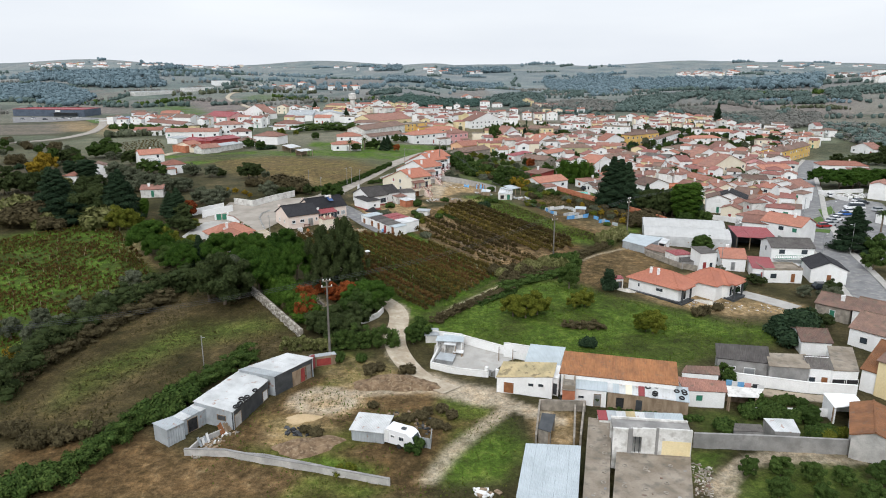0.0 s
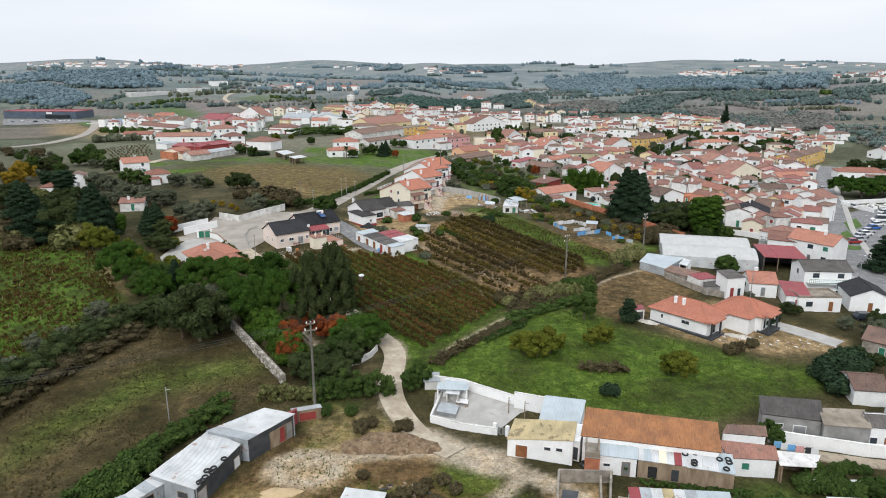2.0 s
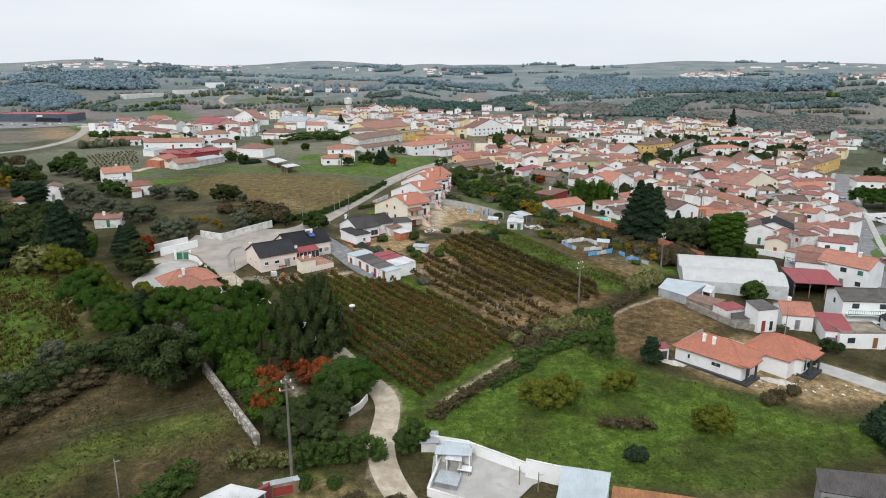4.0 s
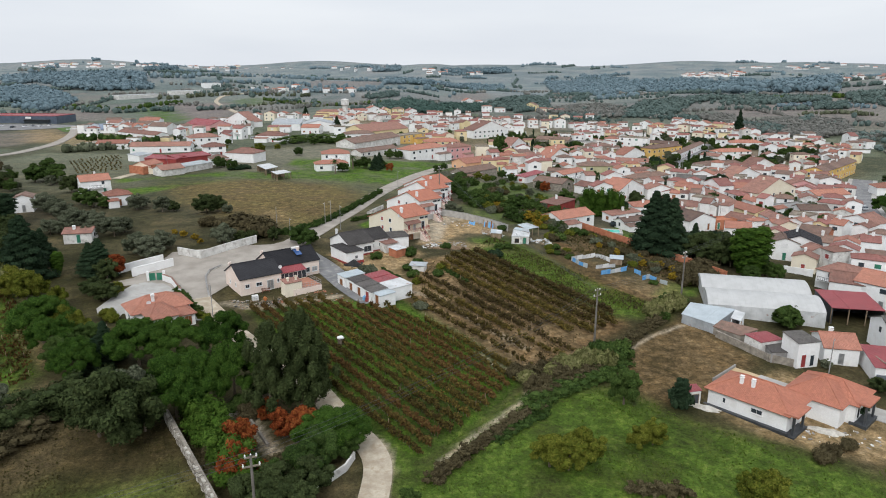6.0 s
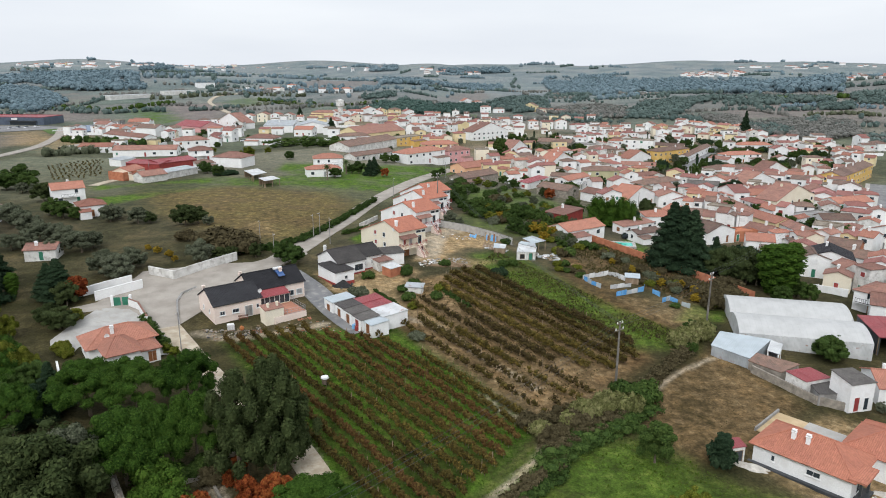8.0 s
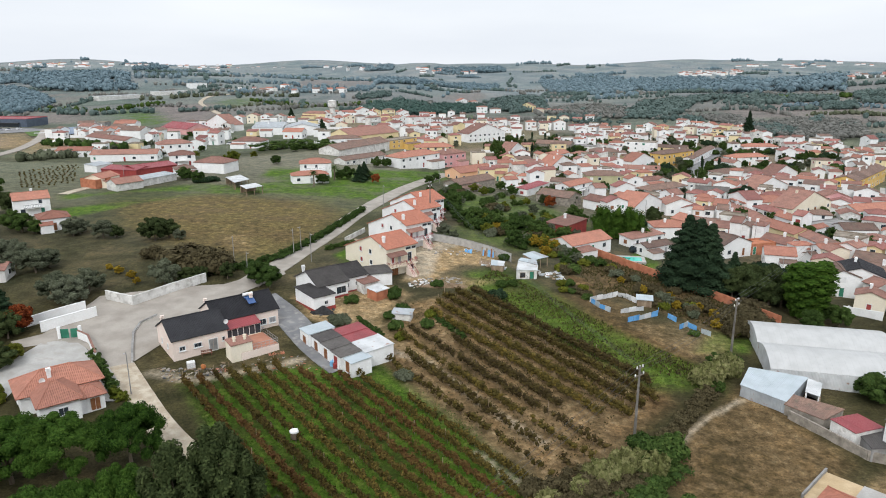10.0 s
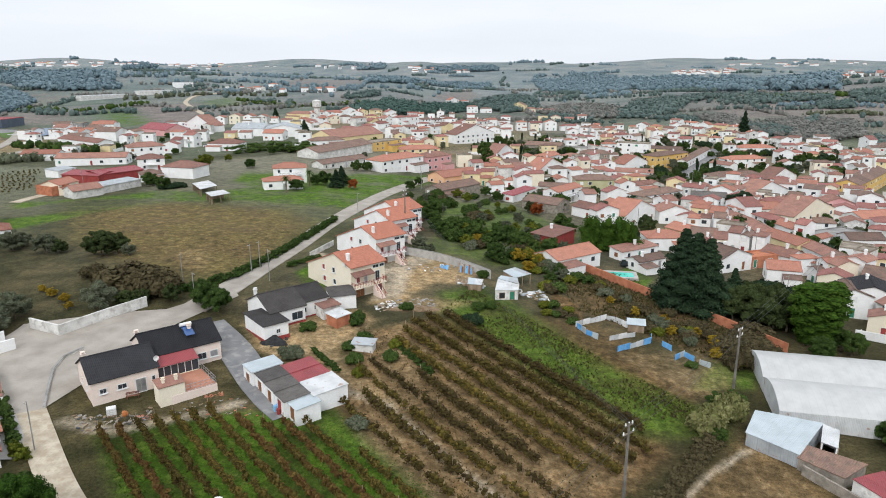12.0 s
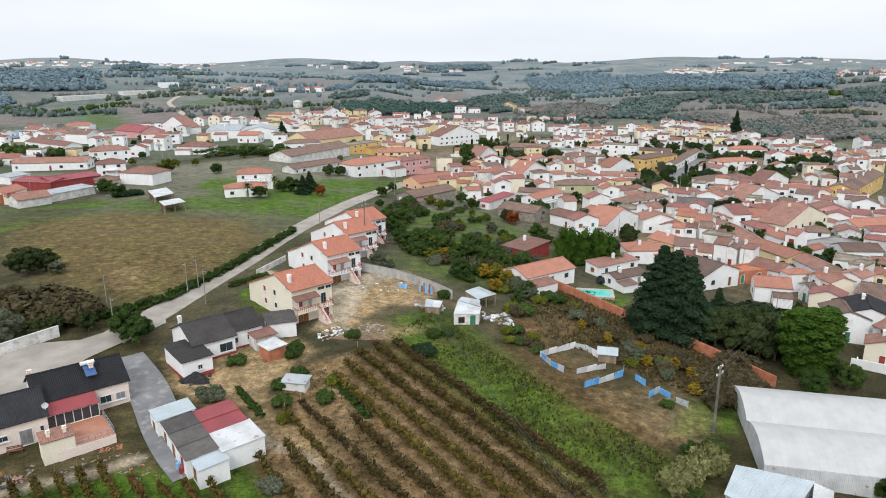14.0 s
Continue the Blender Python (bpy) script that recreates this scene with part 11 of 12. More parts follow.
rubble([(-29.3, 172.7), (-22.6, 173.9), (-19.3, 168.7), (-25.1, 167.7), (-32.4, 167.6)], 80, 0.22, ["brick", "stone", "wood", "concrete"], "broken bricks and boards below the terrace", 10)
rubble([(-24.7, 190.8), (-22.2, 193.7), (-20.5, 191.7), (-23.1, 188.7)], 60, 0.4, ["black", "darkmetal"], "pile of dark scrap before the annex", 11, "junk")
rubble([(2.7, 67.3), (5.6, 67.2), (5.2, 66.1), (3.0, 66.1)], 14, 0.6, ["frame", "wood"], "old boards lying in the grass", 12, "junk")

rubble([(-9.0, 207.0), (-5.0, 210.3), (-3.0, 207.5), (-6.8, 204.4)], 60, 0.4, ["frame", "concrete", "oldwhite", "wood"], "pile of boards and white scrap beside the annex", 31, "junk")
rubble([(7.2, 224.6), (13.5, 222.0), (12.5, 218.6), (7.8, 221.0)], 45, 0.55, ["frame", "concrete", "oldwhite", "wood", "bluesheet"], "sheets and boards heaped against the garden hut", 32, "junk")
rubble([(19.5, 220.0), (27.0, 216.8), (25.4, 213.5), (18.5, 216.0)], 30, 0.55, ["frame", "oldwhite", "greysheet", "wood"], "white sheets and scrap behind the shack", 33, "junk")
rubble([(-35.6, 169.0), (-33.4, 169.6), (-33.0, 168.4), (-35.2, 167.9)], 45, 0.2, ["newtile", "brick", "tile"], "heap of broken roof tiles on the ground", 34, "roof_tiles")
rubble([(-28.4, 174.2), (-26.2, 175.2), (-25.8, 174.3), (-28.0, 173.6)], 60, 0.18, ["brick", "brick", "newtile"], "heap of orange bricks below the terrace", 35, "bricks")


# ---- yard clutter by the pink house ----
def barrel(x, y, mat, label):
    b = thing("barrel", label, "barrel", pose(x, y, ground(x, y)), "yard barrels")
    g = Geo()
    g.tube((0, 0, -0.05), (0, 0, 0.12), 0.27, 0.3, 14)
    g.tube((0, 0, 0.12), (0, 0, 0.78), 0.3, 0.3, 14)
    g.tube((0, 0, 0.78), (0, 0, 0.88), 0.3, 0.27, 14)
    part("drum", g, M[mat], b)
    for z in (0.28, 0.58):
        g = Geo()
        g.tube((0, 0, z), (0, 0, z + 0.04), 0.32, 0.32, 14)
        part("hoop", g, M[mat], b)


def bulk_tank(x, y, yaw):
    b = thing("bulk_tank", "white plastic bulk water tank in a wire cage on a pallet", "water tank", pose(x, y, ground(x, y), 0, 0, yaw))
    g = Geo()
    for k in (-0.45, 0, 0.45):
        g.box(0, k, -0.05, 1.2, 0.12, 0.15)
    g.box(0, 0, 0.1, 1.25, 1.05, 0.05)
    part("pallet", g, M["wood"], b)
    g = Geo()
    g.box(0, 0, 0.16, 1.12, 0.94, 0.92)
    g.tube((0, 0, 1.08), (0, 0, 1.16), 0.14, 0.14, 12)
    part("tank", g, M["frame"], b)
    g = Geo()
    for z in (0.3, 0.6, 0.9):
        for a, c in (((-0.6, -0.51), (0.6, -0.51)), ((0.6, -0.51), (0.6, 0.51)), ((0.6, 0.51), (-0.6, 0.51)), ((-0.6, 0.51), (-0.6, -0.51))):
            g.tube((a[0], a[1], z), (c[0], c[1], z), 0.012, 0.012, 5)
    for k in (-0.6, -0.2, 0.2, 0.6):
        for e in (-0.51, 0.51):
            g.tube((k, e, 0.14), (k, e, 1.1), 0.012, 0.012, 5)
    part("cage", g, M["metal"], b)


def cement_mixer(x, y, yaw):
    b = thing("cement_mixer", "orange cement mixer standing in the yard", "cement mixer", pose(x, y, ground(x, y), 0, 0, yaw))
    g = Geo()
    for e in (-0.4, 0.4):
        g.tube((-0.5, e, -0.05), (0, e * 0.8, 0.75), 0.03, 0.03, 6)
        g.tube((0.5, e, -0.05), (0, e * 0.8, 0.75), 0.03, 0.03, 6)
    part("stand", g, M["darkmetal"], b)
    g = Geo()
    g.tube((0.1, 0, 0.55), (-0.02, 0, 0.75), 0.2, 0.38, 12)
    g.tube((-0.02, 0, 0.75), (-0.12, 0, 0.95), 0.38, 0.38, 12)
    g.tube((-0.12, 0, 0.95), (-0.28, 0, 1.25), 0.38, 0.2, 12)
    part("drum", g, M["mixer"], b)


def garden_bench(x, y, yaw):
    b = thing("bench", "brown wooden bench against the house wall", "bench", pose(x, y, ground(x, y), 0, 0, yaw))
    for k in range(3):
        g = Geo()
        g.box(0, -0.15 + k * 0.15, 0.42, 1.7, 0.12, 0.035)
        part("seat_slat", g, M["benchwood"], b)
    for k in range(2):
        g = Geo()
        g.box(0, 0.24, 0.6 + k * 0.17, 1.7, 0.035, 0.12)
        part("back_slat", g, M["benchwood"], b)
    for k in (-0.7, 0.7):
        for e in (-0.18, 0.22):
            g = Geo()
            g.box(k, e, -0.04, 0.07, 0.07, 0.46 if e < 0 else 0.92)
            part("leg", g, M["benchwood"], b)


M["mixer"] = rough_mat("rusty_orange_paint", (0.36, 0.12, 0.04), (0.5, 0.19, 0.06), 3, 6, rough=0.6, bump=0)
M["benchwood"] = rough_mat("red_brown_bench_wood", (0.14, 0.06, 0.04), (0.22, 0.1, 0.065), 3, 6, bump=0.002)
barrel(-17.7, 170.6, "blue", "blue plastic barrel on the concrete drive")
barrel(-17.1, 169.9, "red", "dark red metal barrel on the concrete drive")
bulk_tank(-38.7, 169.2, 25)
cement_mixer(-36.4, 168.2, 60)
garden_bench(-37.7, 173.3, 22)
stand("darkshrub", [(9.9, 200.6, 2.6, 0.9)])
stand("shrub", [(13.6, 208.8, 1.6, 1.1)])
stand("gold", [(23.5, 231.6, 3.0, 1.1)])


# ---- chicken runs: panels of blue and white sheet ----
def panel_fence(line, h, colours, label):
    f = thing("fence", label, "fence", pose(0, 0, 0), "chicken runs")
    k = 0
    for (x0, y0), (x1, y1) in zip(line, line[1:]):
        n = max(1, round(math.hypot(x1 - x0, y1 - y0) / 1.6))
        yaw = math.atan2(y1 - y0, x1 - x0)
        for i in range(n):
            q = (i + 0.5) / n
            x, y = x0 + (x1 - x0) * q, y0 + (y1 - y0) * q
            g = Geo()
            g.box(0, 0, -0.2, math.hypot(x1 - x0, y1 - y0) / n - 0.05, 0.05, h + 0.2 + 0.12 * math.sin(k * 2.1))
            part("panel", g, M[colours[k % len(colours)]], f, at=pose(x, y, ground(x, y), 4 * math.sin(k * 1.7), 0, math.degrees(yaw)))
            k += 1


panel_fence([(33.3, 192.6), (37.0, 194.7), (40.1, 196.8), (40.8, 199.0)], 1.0, ["tarp", "tarp", "bluesheet", "sheet", "tarp"], "low fence of blue and white sheet panels")
panel_fence([(41.7, 195.9), (42.7, 193.8)], 1.0, ["tarp"], "low fence of blue and white sheet panels")
panel_fence([(42.1, 190.4), (44.2, 192.1), (45.2, 190.2)], 1.0, ["tarp", "bluesheet"], "low fence of blue and white sheet panels")
panel_fence([(45.7, 189.4), (47.0, 188.0)], 0.9, ["bluesheet", "tarp"], "low fence of blue sheet panels")
panel_fence([(28.2, 202.1), (31.2, 204.1), (34.7, 206.3), (36.2, 205.6), (37.7, 202.8)], 1.0, ["sheet", "frame", "sheet"], "low fence of white sheet panels")
panel_fence([(28.4, 201.7), (29.5, 199.1), (31.1, 197.0)], 1.0, ["tarp", "bluesheet"], "low fence of blue sheet panels")
panel_fence([(33.0, 196.8), (36.4, 198.5), (38.1, 199.2)], 0.9, ["sheet", "frame"], "low fence of white sheet panels")
lean_shed([(37.4, 201.5), (40.1, 200.8)], 2.0, 1.4, 0.3, "wood", "bluesheet", "small hen house under a pale sheet roof")
# black panel in the front stands for a shaded opening
quad_shed("garden_shed", [(14.8, 213.2), (19.2, 213.9), (19.6, 216.1), (15.8, 218.6)], (2.0, 2.0, 2.5, 2.5), "oldwhite", ["sheet", "sheet", "sheet"], "white garden shed with a bright sheet roof", "shed", group="garden sheds", ops=[(0, 0.3, 0.3, 1.2, 1.2, "black"), (0, 0.75, 0.05, 1.0, 1.7, "green")])
quad_shed("garden_shed", [(15.8, 218.3), (19.5, 215.8), (19.5, 218.4), (16.5, 219.6)], (2.6, 2.6, 2.8, 2.8), "wood", ["bluesheet", "greysheet"], "back part of the garden shed under grey sheets", "shed", group="garden sheds")
quad_shed("shelter", [(19.4, 220.5), (23.0, 223.8), (20.0, 226.5), (17.3, 223.6)], (2.2, 2.2, 2.5, 2.5), "wood", ["bluesheet", "bluesheet", "greysheet"], "open garden shelter under pale grey sheets", "shelter", group="garden sheds", open_sides=(0, 1, 2))
quad_shed("hut", [(9.7, 217.8), (12.3, 217.6), (12.8, 219.9), (10.0, 220.7)], (1.3, 1.3, 1.6, 1.6), "wood", ["bluesheet", "sheet"], "low hut of planks under old sheets", "hut", group="garden sheds")


def leaning_boards(line, n, h, mats, label, seed, lean=26):
    """Planks and sheets propped against one another."""
    rnd = random.Random(seed)
    b = thing("board_stack", label, "boards", pose(0, 0, 0), "stacked boards")
    (x0, y0), (x1, y1) = line
    yaw = math.degrees(math.atan2(y1 - y0, x1 - x0))
    for k in range(n):
        q = (k + 0.5) / n
        x, y = x0 + (x1 - x0) * q, y0 + (y1 - y0) * q
        g = Geo()
        g.box(0, 0, 0, math.hypot(x1 - x0, y1 - y0) / n * 0.85, 0.06, h * rnd.uniform(0.75, 1.15))
        part("board", g, M[rnd.choice(mats)], b, at=pose(x, y, ground(x, y) - 0.03, -lean + rnd.uniform(-8, 8), rnd.uniform(-6, 6), yaw))


leaning_boards([(7.1, 222.2), (9.6, 220.5)], 9, 1.7, ["wood", "oldwhite", "greysheet", "wood"], "weathered planks propped up like a tent", 1, 35)
leaning_boards([(8.0, 229.0), (11.3, 227.6)], 9, 1.8, ["wood", "door", "tarp", "frame", "wood"], "planks and a blue sheet leaning on the wall", 2, 14)
leaning_boards([(20.6, 216.3), (25.5, 219.2)], 7, 0.8, ["bluesheet", "sheet", "greysheet"], "bent pale sheets lying by the garden", 3, 60)
leaning_boards([(4.2, 231.1), (5.9, 230.0)], 3, 1.0, ["tarp", "blue"], "blue plastic sheets against the block wall", 4, 20)
leaning_boards([(-29.5, 78.1), (-28.4, 80.0)], 6, 1.5, ["wood", "wood", "door"], "wooden pallets and planks against the shed", 5, 30)
leaning_boards([(-31.3, 75.5), (-30.5, 76.8)], 4, 1.2, ["greysheet", "frame"], "grey sheets leaning on a low wall", 6, 25)
leaning_boards([(19.8, 89.7), (20.7, 89.4)], 4, 1.6, ["bluesheet", "metal"], "old metal doors leaning on the barn", 7, 12)
long_wall("wall", [(-5.2, 240.6), (3.4, 236.5), (10.4, 230.7), (14.8, 225.6)], 1.8, 0.2, "blocks", "grey cement block wall of the yard", cap="concrete")
long_wall("wall", [(-24.7, 234.8), (-23.7, 237.8), (-21.1, 245.3)], 1.2, 0.2, "oldwhite", "low pale garden wall by the road")
lean_shed([(-9.8, 188.7), (-6.5, 188.1)], 2.0, 1.2, 0.2, "oldwhite", "greysheet", "small white hutch in the garden")
facade([(-15.4, 204.6), (-11.1, 206.1)], 2.4, 5.0, "shed", "greytile", "white", 0.2, kind="annex", group="houses at the bend", blank=True, label="low white annex with a dark flat roof")
facade([(-16.1, 200.1), (-13.5, 202.3)], 2.0, 3.0, "shed", "tile", "oldwhite", 0.3, kind="annex", group="houses at the bend", blank=True, label="small whitewashed lean-to with a tiled roof")
facade([(-13.2, 196.9), (-11.5, 198.9)], 1.8, 2.6, "shed", "sheet", "brick", 0.3, kind="hutch", group="houses at the bend", blank=True, label="brick hutch under a white sheet")

# ---- swimming pool ----
def pool(x, y, yaw):
    p = thing("swimming_pool", "turquoise swimming pool with a pale paved rim", "swimming pool", pose(x, y, ground(x, y), 0, 0, yaw))
    g = Geo()
    g.box(0, 0, 0.12, 7.5, 3.6, 0.06)
    part("water", g, M["pool"], p)
    g = Geo()
    for u, v, a, b in ((0, -2.2, 9.0, 0.9), (0, 2.2, 9.0, 0.9), (-4.1, 0, 0.8, 3.5), (4.1, 0, 0.8, 3.5)):
        g.box(u, v, -0.3, a, b, 0.55)
    part("rim", g, M["paving"], p)


pool(43.6, 234.0, -10)


# ---- vineyard tank, bench and signs ----
def tank(x, y):
    t = thing("water_tank", "white domed water tank on a stand among the vines", "water tank", pose(x, y, ground(x, y)))
    g = Geo()
    for a in range(4):
        c, d = math.cos(a * math.pi / 2 + 0.5) * 0.45, math.sin(a * math.pi / 2 + 0.5) * 0.45
        g.tube((c * 1.15, d * 1.15, -0.2), (c, d, 1.2), 0.05, 0.05, 6)
    g.tube((0, 0, 0.25), (0, 0, 1.2), 0.42, 0.42, 12)
    part("stand", g, M["trunk"], t)
    g = Geo()
    g.tube((0, 0, 1.2), (0, 0, 1.4), 0.6, 0.6, 14)
    g.tube((0, 0, 1.4), (0, 0, 1.58), 0.6, 0.2, 14)
    part("dome", g, M["frame"], t)


tank(-19.3, 151.2)


# ---- cars ----
def car(x, y, yaw, paint, label, L=4.2, van=False):
    c = thing("van" if van else "car", label, "van" if van else "car", pose(x, y, ground(x, y) + 0.12, 0, 0, yaw), "parked cars")
    H = 2.0 if van else 1.45
    W = 1.75
    g = Geo()
    low = [(-L / 2, 0.3), (L / 2, 0.3), (L / 2, 0.7), (L / 2 - 0.9, 0.88), (-L / 2 + 0.1, 0.92), (-L / 2, 0.8)]
    g.solid([(p, -W / 2, z) for p, z in low], [(p, W / 2, z) for p, z in low])
    part("body", g, M[paint], c)
    g = Geo()
    cab = [(-L / 2 + 0.15, 0.9), (L / 2 - 1.1, 0.88), (L / 2 - 1.7, H), (-L / 2 + 0.55, H)]
    g.solid([(p, -W / 2 + 0.1, z) for p, z in cab], [(p, W / 2 - 0.1, z) for p, z in cab])
    part("windows", g, M["glass"], c)
    g = Geo()
    g.box(-0.55, 0, H, L - 2.3, W - 0.28, 0.06)
    part("roof", g, M[paint], c)
    for u in (-L / 2 + 0.8, L / 2 - 0.8):
        for v in (-W / 2 + 0.1, W / 2 - 0.1):
            g = Geo()
            g.tube((u, v - 0.1, 0.3), (u, v + 0.1, 0.3), 0.31, 0.31, 10)
            part("wheel", g, M["black"], c)


for nm, colr in (("silver", (0.42, 0.43, 0.45)), ("carred", (0.3, 0.02, 0.02)), ("carblue", (0.03, 0.12, 0.4)), ("cardark", (0.03, 0.035, 0.045))):
    M[nm] = glass_mat(nm + "_car_paint", colr)
CAR_WORDS = {"silver": "silver-grey car parked on asphalt", "carred": "dark red car parked on asphalt", "carblue": "blue car parked on asphalt", "cardark": "dark car parked on asphalt", "carwhite": "white car parked on asphalt"}
for (cx_, cy_), paint, yaw_ in zip([(111.0, 199.1), (114.1, 201.8), (117.3, 206.0), (120.5, 209.7), (123.5, 213.4), (128.0, 218.2), (132.1, 223.2), (141.4, 252.8), (146.7, 243.7), (146.0, 239.5), (102.9, 194.3), (143.9, 226.6)], ["carred", "silver", "silver", "carwhite", "silver", "carblue", "carwhite", "carwhite", "carwhite", "cardark", "cardark", "silver"], [12, 14, 12, 15, 12, 14, 12, 80, 20, 10, 90, 10]):
    car(cx_, cy_, yaw_, paint, CAR_WORDS[paint])
car(137.9, 230.5, 170, "carwhite", "white lorry with a dark load bed", 6.5, True)
for (cx_, cy_), paint, yaw_ in zip([(67.5, 144.7), (78.9, 138.5), (80.2, 151.8), (149.1, 288.9)], ["silver", "cardark", "carwhite", "silver"], [70, 0, 10, 80]):
    car(cx_, cy_, yaw_, paint, CAR_WORDS[paint])
for (cx_, cy_), paint, yaw_ in zip([(48.4, 241.2), (-7.7, 499.4), (-0.8, 401.7), (-115.8, 443.3)], ["cardark", "carwhite", "silver", "carwhite"], [0, 0, 20, 0]):
    car(cx_, cy_, yaw_, paint, CAR_WORDS[paint].replace("asphalt", "a town yard"))

for (cx_, cy_), paint in zip([(-357.7, 587.3), (-341.0, 575.3), (-335.0, 581.5), (-332.5, 587.5), (-326.3, 587.7), (-360.0, 575.1), (-322.2, 593.8)], ["carwhite", "cardark", "carwhite", "silver", "carwhite", "silver", "carwhite"]):
    car(cx_, cy_, 80, paint, "car parked before the supermarket")
# grass islands in the car park, cemetery wall and tombs
for isl in ([(123.5, 226.4), (131.4, 233.4), (126.5, 221.5), (118.4, 214.2)], [(114.1, 211.1), (118.3, 215.0), (115.2, 205.7), (109.3, 201.0)], [(105.1, 196.8), (111.2, 195.6), (108.4, 191.1), (102.3, 192.8)]):
    patch("grass_island", isl, "lawn", "green lawn island in the car park", 0.2, "lawn")
long_wall("wall", [(160.8, 265.0), (139.9, 258.0), (141.6, 250.4), (143.4, 244.0)], 1.4, 0.3, "white", "white cemetery wall beside the car park", cap="white")
rubble([(142.5, 256.8), (162.0, 263.2), (172.0, 268.0), (156.0, 254.5), (144.6, 247.5)], 70, 1.0, ["white", "concrete", "oldwhite"], "white and grey tombs of the cemetery", 14, "tombs")
facade([(154.5, 251.2), (159.1, 247.3)], 5.5, 9.0, "gable", "tile", "white", end_on=True, kind="chapel", group="town houses", blank=True, label="white cemetery chapel with a gabled front")
facade([(131.5, 208.0), (136.1, 201.1)], 3.2, 9.0, "hip", "darktile", "white", group="town houses")


# ---- rubble wall of the garden, curved white wall, terraces ----
def stone_wall(line, h, t, label, seed):
    w = long_wall("stone_wall", line, h, t, "stone", label)
    rng = np.random.default_rng(seed)
    (x0, y0), (x1, y1) = line[0], line[-1]
    L = math.hypot(x1 - x0, y1 - y0)
    nrm = Vector((y1 - y0, -(x1 - x0))).normalized()
    mats = [M["palestone"], M["stone"], M["stone"]]
    shapes = []
    for k in range(5):
        g = Geo()
        s = rng.uniform(0.75, 1.2, 3)
        g.box(0, 0, -0.14 * s[2], 0.62 * s[0], 0.3, 0.34 * s[2], 0, rng.uniform(-0.1, 0.1))
        shapes.append(g.mesh("stone", mats[k % 3]))
    for k in range(280):
        q, z = rng.random(), rng.uniform(0.05, h)
        x, y = x0 + (x1 - x0) * q, y0 + (y1 - y0) * q
        ob = new("stone", shapes[k % 5])
        ob.parent = w
        ob.matrix_basis = pose(x + nrm.x * t / 2, y + nrm.y * t / 2, ground(x, y) + z, 0, rng.uniform(-8, 8), math.degrees(math.atan2(y1 - y0, x1 - x0)))
    return w


stone_wall([(-39.2, 127.4), (-25.3, 107.7)], 1.7, 0.45, "dry rubble stone wall along the garden", 3)
long_wall("wall", [(-17.6, 113.0), (-15.1, 114.7), (-13.4, 117.1), (-12.7, 119.6)], 1.0, 0.25, "oldwhite", "curved whitewashed wall beside the track")
for ends in ([(-34.0, 126.9), (-29.3, 129.6)], [(-29.3, 129.6), (-24.1, 121.8)], [(-31.4, 131.6), (-26.0, 134.7)], [(-34.5, 127.5), (-30.2, 130.9)]):
    long_wall("terrace_wall", ends, 0.5, 0.3, "stone", "low stone terrace edging in the garden", group="garden terraces")
long_wall("wall", [(-61.4, 155.7), (-55.7, 147.0)], 0.9, 0.3, "white", "white stair wall beside the bungalow")
patch("pavement", [(-66.8, 170.6), (-60.9, 175.7), (-56.9, 173.8), (-61.5, 166.1), (-61.1, 159.6)], "paving", "pale concrete yard of the bungalow")
long_wall("wall", [(-73.2, 181.0), (-68.1, 186.8), (-64.8, 189.7)], 1.6, 0.25, "white", "white wall round the bungalow yard", cap="white")


def gate(ends, h, mat, label):
    (x0, y0), (x1, y1) = ends
    L = math.hypot(x1 - x0, y1 - y0)
    g_ = thing("metal_gate", label, "gate", pose(x0, y0, ground((x0 + x1) / 2, (y0 + y1) / 2), 0, 0, math.degrees(math.atan2(y1 - y0, x1 - x0))), "gates")
    for k in (0, L):
        g = Geo()
        g.box(k, 0, -0.5, 0.45, 0.45, h + 0.9)
        part("gate_post", g, M["white"], g_)
    for k in (0, 1):
        g = Geo()
        g.box(L * (0.25 + 0.5 * k), 0, 0.1, L / 2 - 0.3, 0.06, h - 0.1)
        part("gate_leaf", g, M[mat], g_)


gate([(-63.4, 178.3), (-60.3, 178.9)], 1.7, "green", "green metal gate between white posts")
gate([(5.5, 96.5), (7.1, 95.7)], 1.1, "metal", "grey metal gate of the concrete yard")


# ---- things in the concrete yard and at the barn ----
def drum(x, y, mat, label, h=0.9, r=0.3):
    g = Geo()
    g.tube((0, 0, 0), (0, 0, h * 0.93), r, r, 12)
    g.tube((0, 0, h * 0.93), (0, 0, h), r * 0.9, r * 0.5, 12)
    lone("drum", g, M[mat], label, "drum", pose(x, y, ground(x, y) + 0.13), "drums")


drum(9.5, 103.2, "tarp", "blue plastic drum on the concrete")
drum(12.0, 102.0, "black", "black plastic drum on the concrete", 1.1, 0.45)
for q in [(-17.4, 170.9), (-16.8, 170.7)]:
    drum(*q, "tarp" if q[0] < -17 else "red", "plastic drum beside the garage")
lean_shed([(-1.2, 106.3), (1.6, 105.9)], 1.6, 1.2, 0.2, "wood", "bluesheet", "low dog kennel under a pale sheet")
lean_shed([(-4.3, 107.5), (-2.3, 107.6)], 2.0, 1.3, 0.3, "oldwhite", "greysheet", "small store at the yard corner")
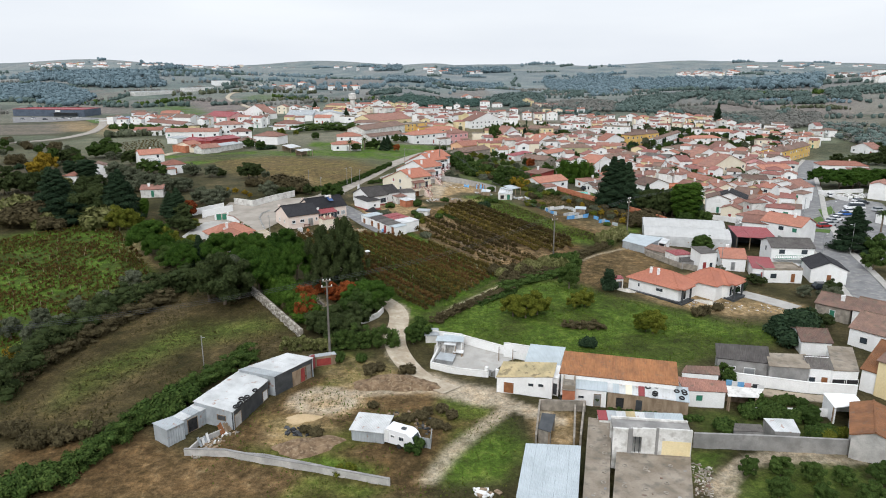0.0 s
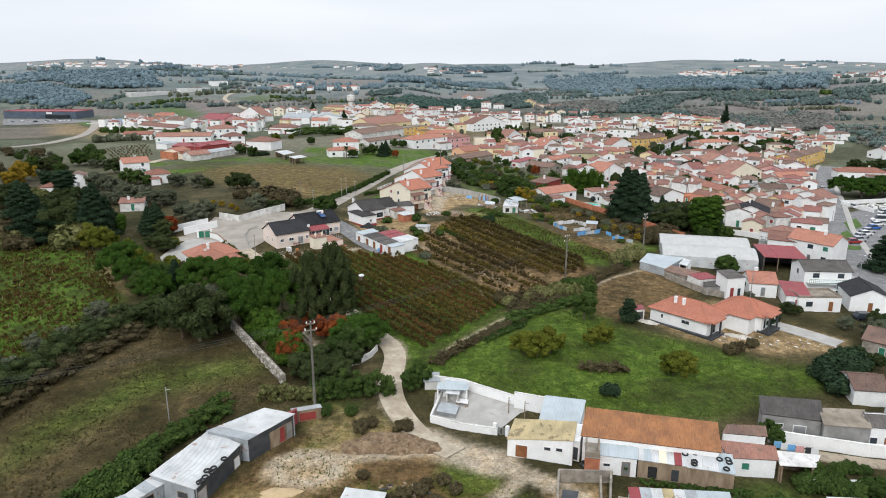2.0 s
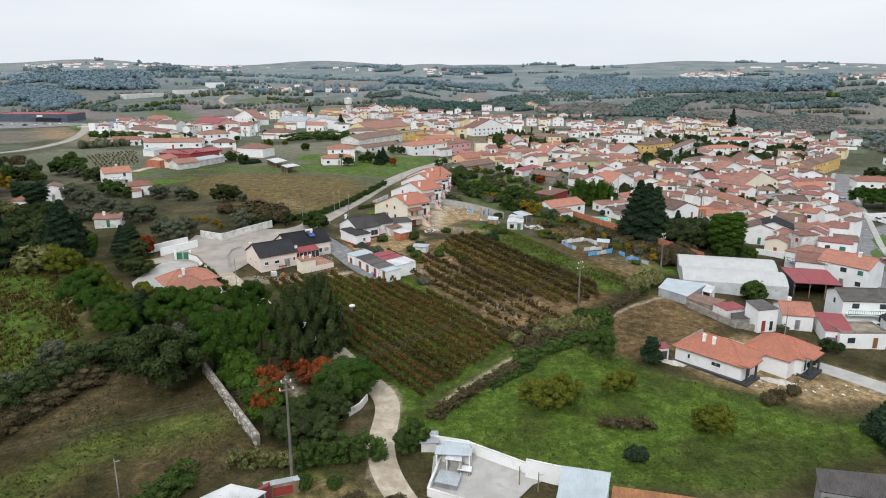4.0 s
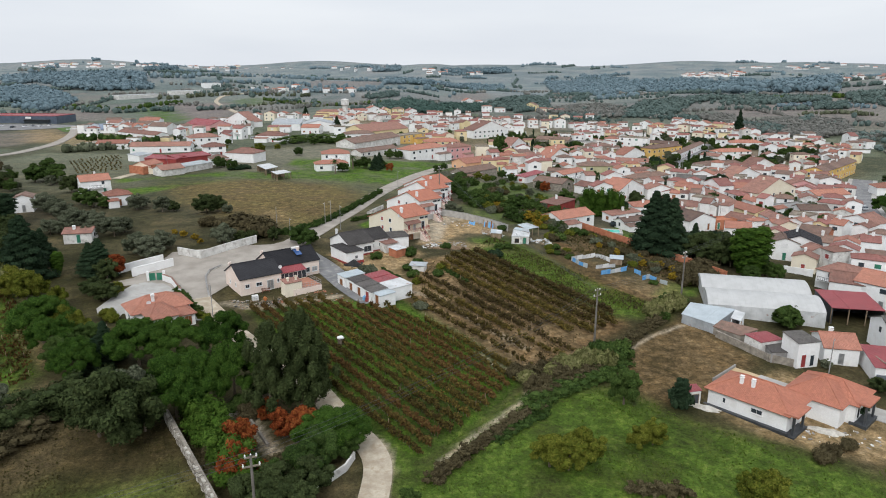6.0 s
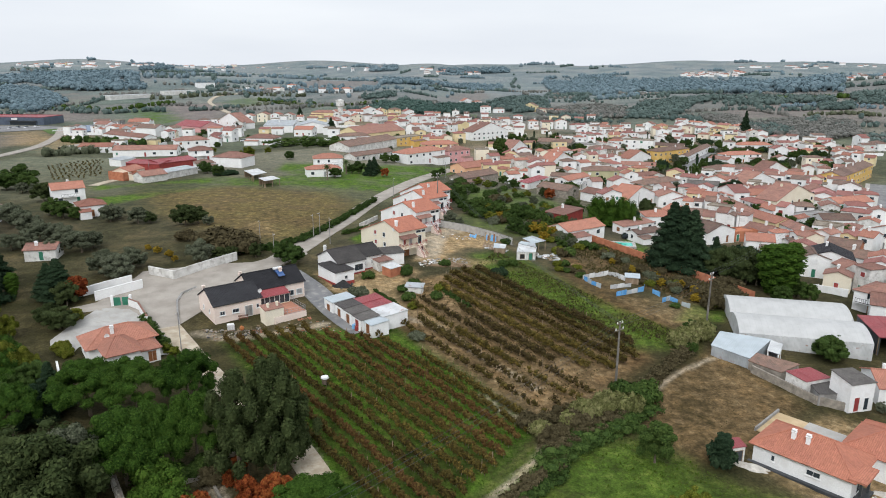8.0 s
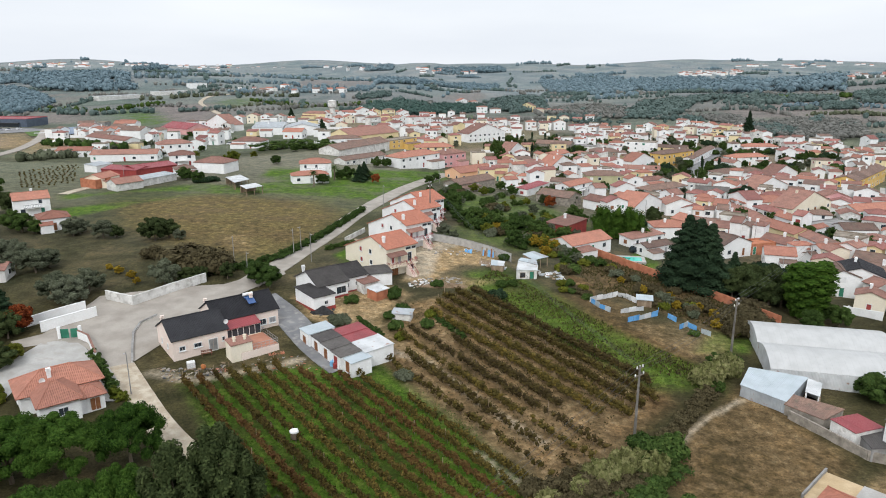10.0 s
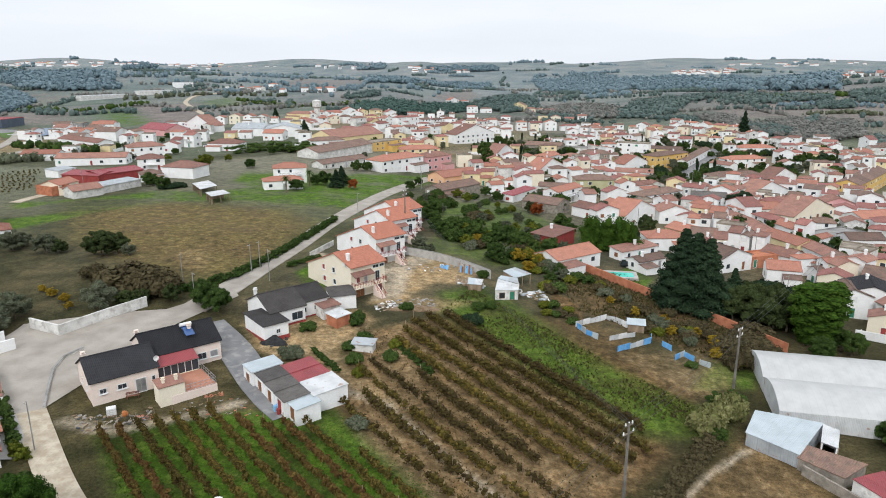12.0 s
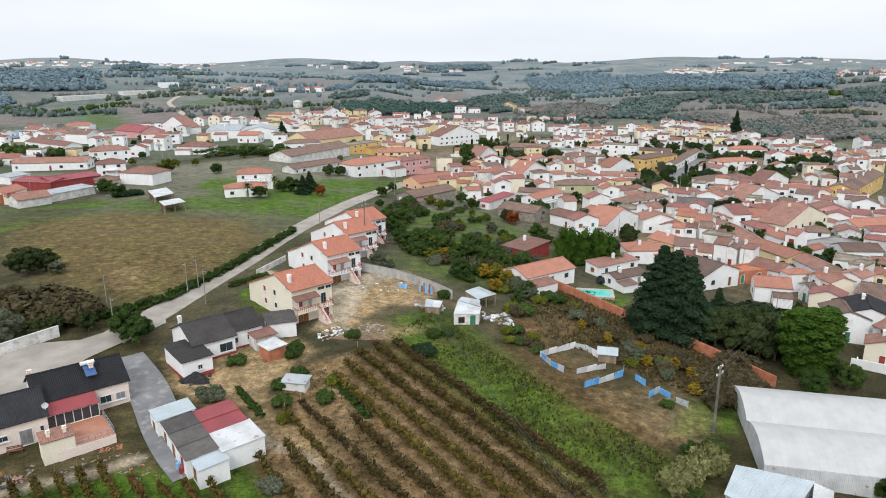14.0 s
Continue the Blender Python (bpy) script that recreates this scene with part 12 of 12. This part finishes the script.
for k, (q, colr) in enumerate(zip([(40.8, 92.1), (41.5, 91.7), (42.2, 91.4), (43.1, 91.1), (44.1, 90.8), (44.7, 90.6)], ["blue", "frame", "tarp", "pink", "darkmetal", "frame"])):
    g = Geo()
    g.box(0, 0, -0.9, 0.9, 0.03, 0.9)
    lone("laundry", g, M[colr], "washing hung on a line along the wall", "laundry", pose(q[0], q[1] - 0.3, ground(*q) + 1.7, 0, 0, -8), "washing line")


# ---- heaps of earth and sand ----
def mound(x, y, rx, ry, h, yaw, mat, label, seed):
    """An uneven heap, thrown up by a digger."""
    rng = np.random.default_rng(seed)
    ph = rng.uniform(0, 6.28, 4)
    g, n, k = Geo(), 28, 7
    c, s = math.cos(yaw), math.sin(yaw)

    def spot(i, j):
        a, r = 6.2832 * i / n, j / k
        edge = 1 + 0.14 * math.sin(3 * a + ph[0]) + 0.08 * math.sin(7 * a + ph[1])
        u, v = rx * r * edge * math.cos(a), ry * r * edge * math.sin(a)
        px_, py_ = x + u * c - v * s, y + u * s + v * c
        lump = 1 + 0.35 * math.sin(px_ * 2.1 + ph[2]) * math.sin(py_ * 2.6 + ph[3])
        return (px_, py_, ground(px_, py_) + (h * (1 - r * r) ** 1.2 * lump if j < k else -0.15))

    for j in range(k):
        for i in range(n):
            if j == 0:
                g.face([spot(0, 0), spot(i, 1), spot(i + 1, 1)])
            else:
                g.face([spot(i, j), spot(i, j + 1), spot(i + 1, j + 1), spot(i + 1, j)])
    return lone("mound", g, M[mat], label, "mound", kind="stuff")


M["soil"] = rough_mat("brown_dug_earth", (0.11, 0.07, 0.04), (0.24, 0.165, 0.1), 1.1, 5, bump=0.08, stain=(0.3, 0.23, 0.15))
mound(-7.9, 93.2, 7.0, 3.0, 1.1, 0.1, "soil", "heap of brown dug earth beside the track", 1)
mound(-20.0, 82.4, 2.6, 1.2, 0.5, 0.2, "sand", "low heap of yellow sand in the yard", 2)
mound(-17.9, 75.9, 4.6, 2.4, 0.7, 0.3, "soil", "overgrown heap of earth in the yard", 3)
mound(50.7, 128.6, 2.6, 1.0, 0.4, -0.4, "palestone", "heap of pale sand before the new house", 4)
mound(36.1, 134.1, 2.6, 0.9, 0.35, -0.5, "palestone", "heap of pale rubble before the new house", 5)
mound(-0.6, 206.7, 5.0, 1.6, 0.5, 0.1, "soil", "heap of rubble at the head of the vineyard", 6)

mound(-22.4, 190.6, 2.2, 1.3, 1.0, 0.1, "black", "heap of dark scrap covered with netting before the annex", 7)
# posts, trough and tubs inside the white-walled yard
for q in [(7.7, 101.2), (9.8, 99.9)]:
    small_pole(q[0], q[1], 2.6, "thin rusty post in the concrete yard", "wood")
quad_shed("pen", [(-2.4, 101.5), (0.2, 100.8), (0.7, 102.8), (-1.7, 103.5)], (0.8, 0.8, 0.8, 0.8), "metal", "greysheet", "low pen of galvanised sheets in the yard", "pen")
quad_shed("bench", [(0.4, 103.7), (1.9, 103.3), (2.0, 104.1), (0.7, 104.5)], (0.7, 0.7, 0.7, 0.7), "frame", "frame", "white table standing in the yard", "table", open_sides=(0, 1, 2, 3))
g = Geo()
for k in range(11):
    g.box(k * 0.16, 0, 0.05, 0.03, 0.03, 1.1)
g.box(0.8, 0, 0.1, 1.7, 0.04, 0.05)
g.box(0.8, 0, 1.1, 1.7, 0.04, 0.05)
gx_, gy_ = 6.1, 96.1
lone("yard_gate", g, M["metal"], "grey barred gate of the concrete yard", "gate", pose(gx_, gy_, ground(gx_, gy_), 0, 0, -18))
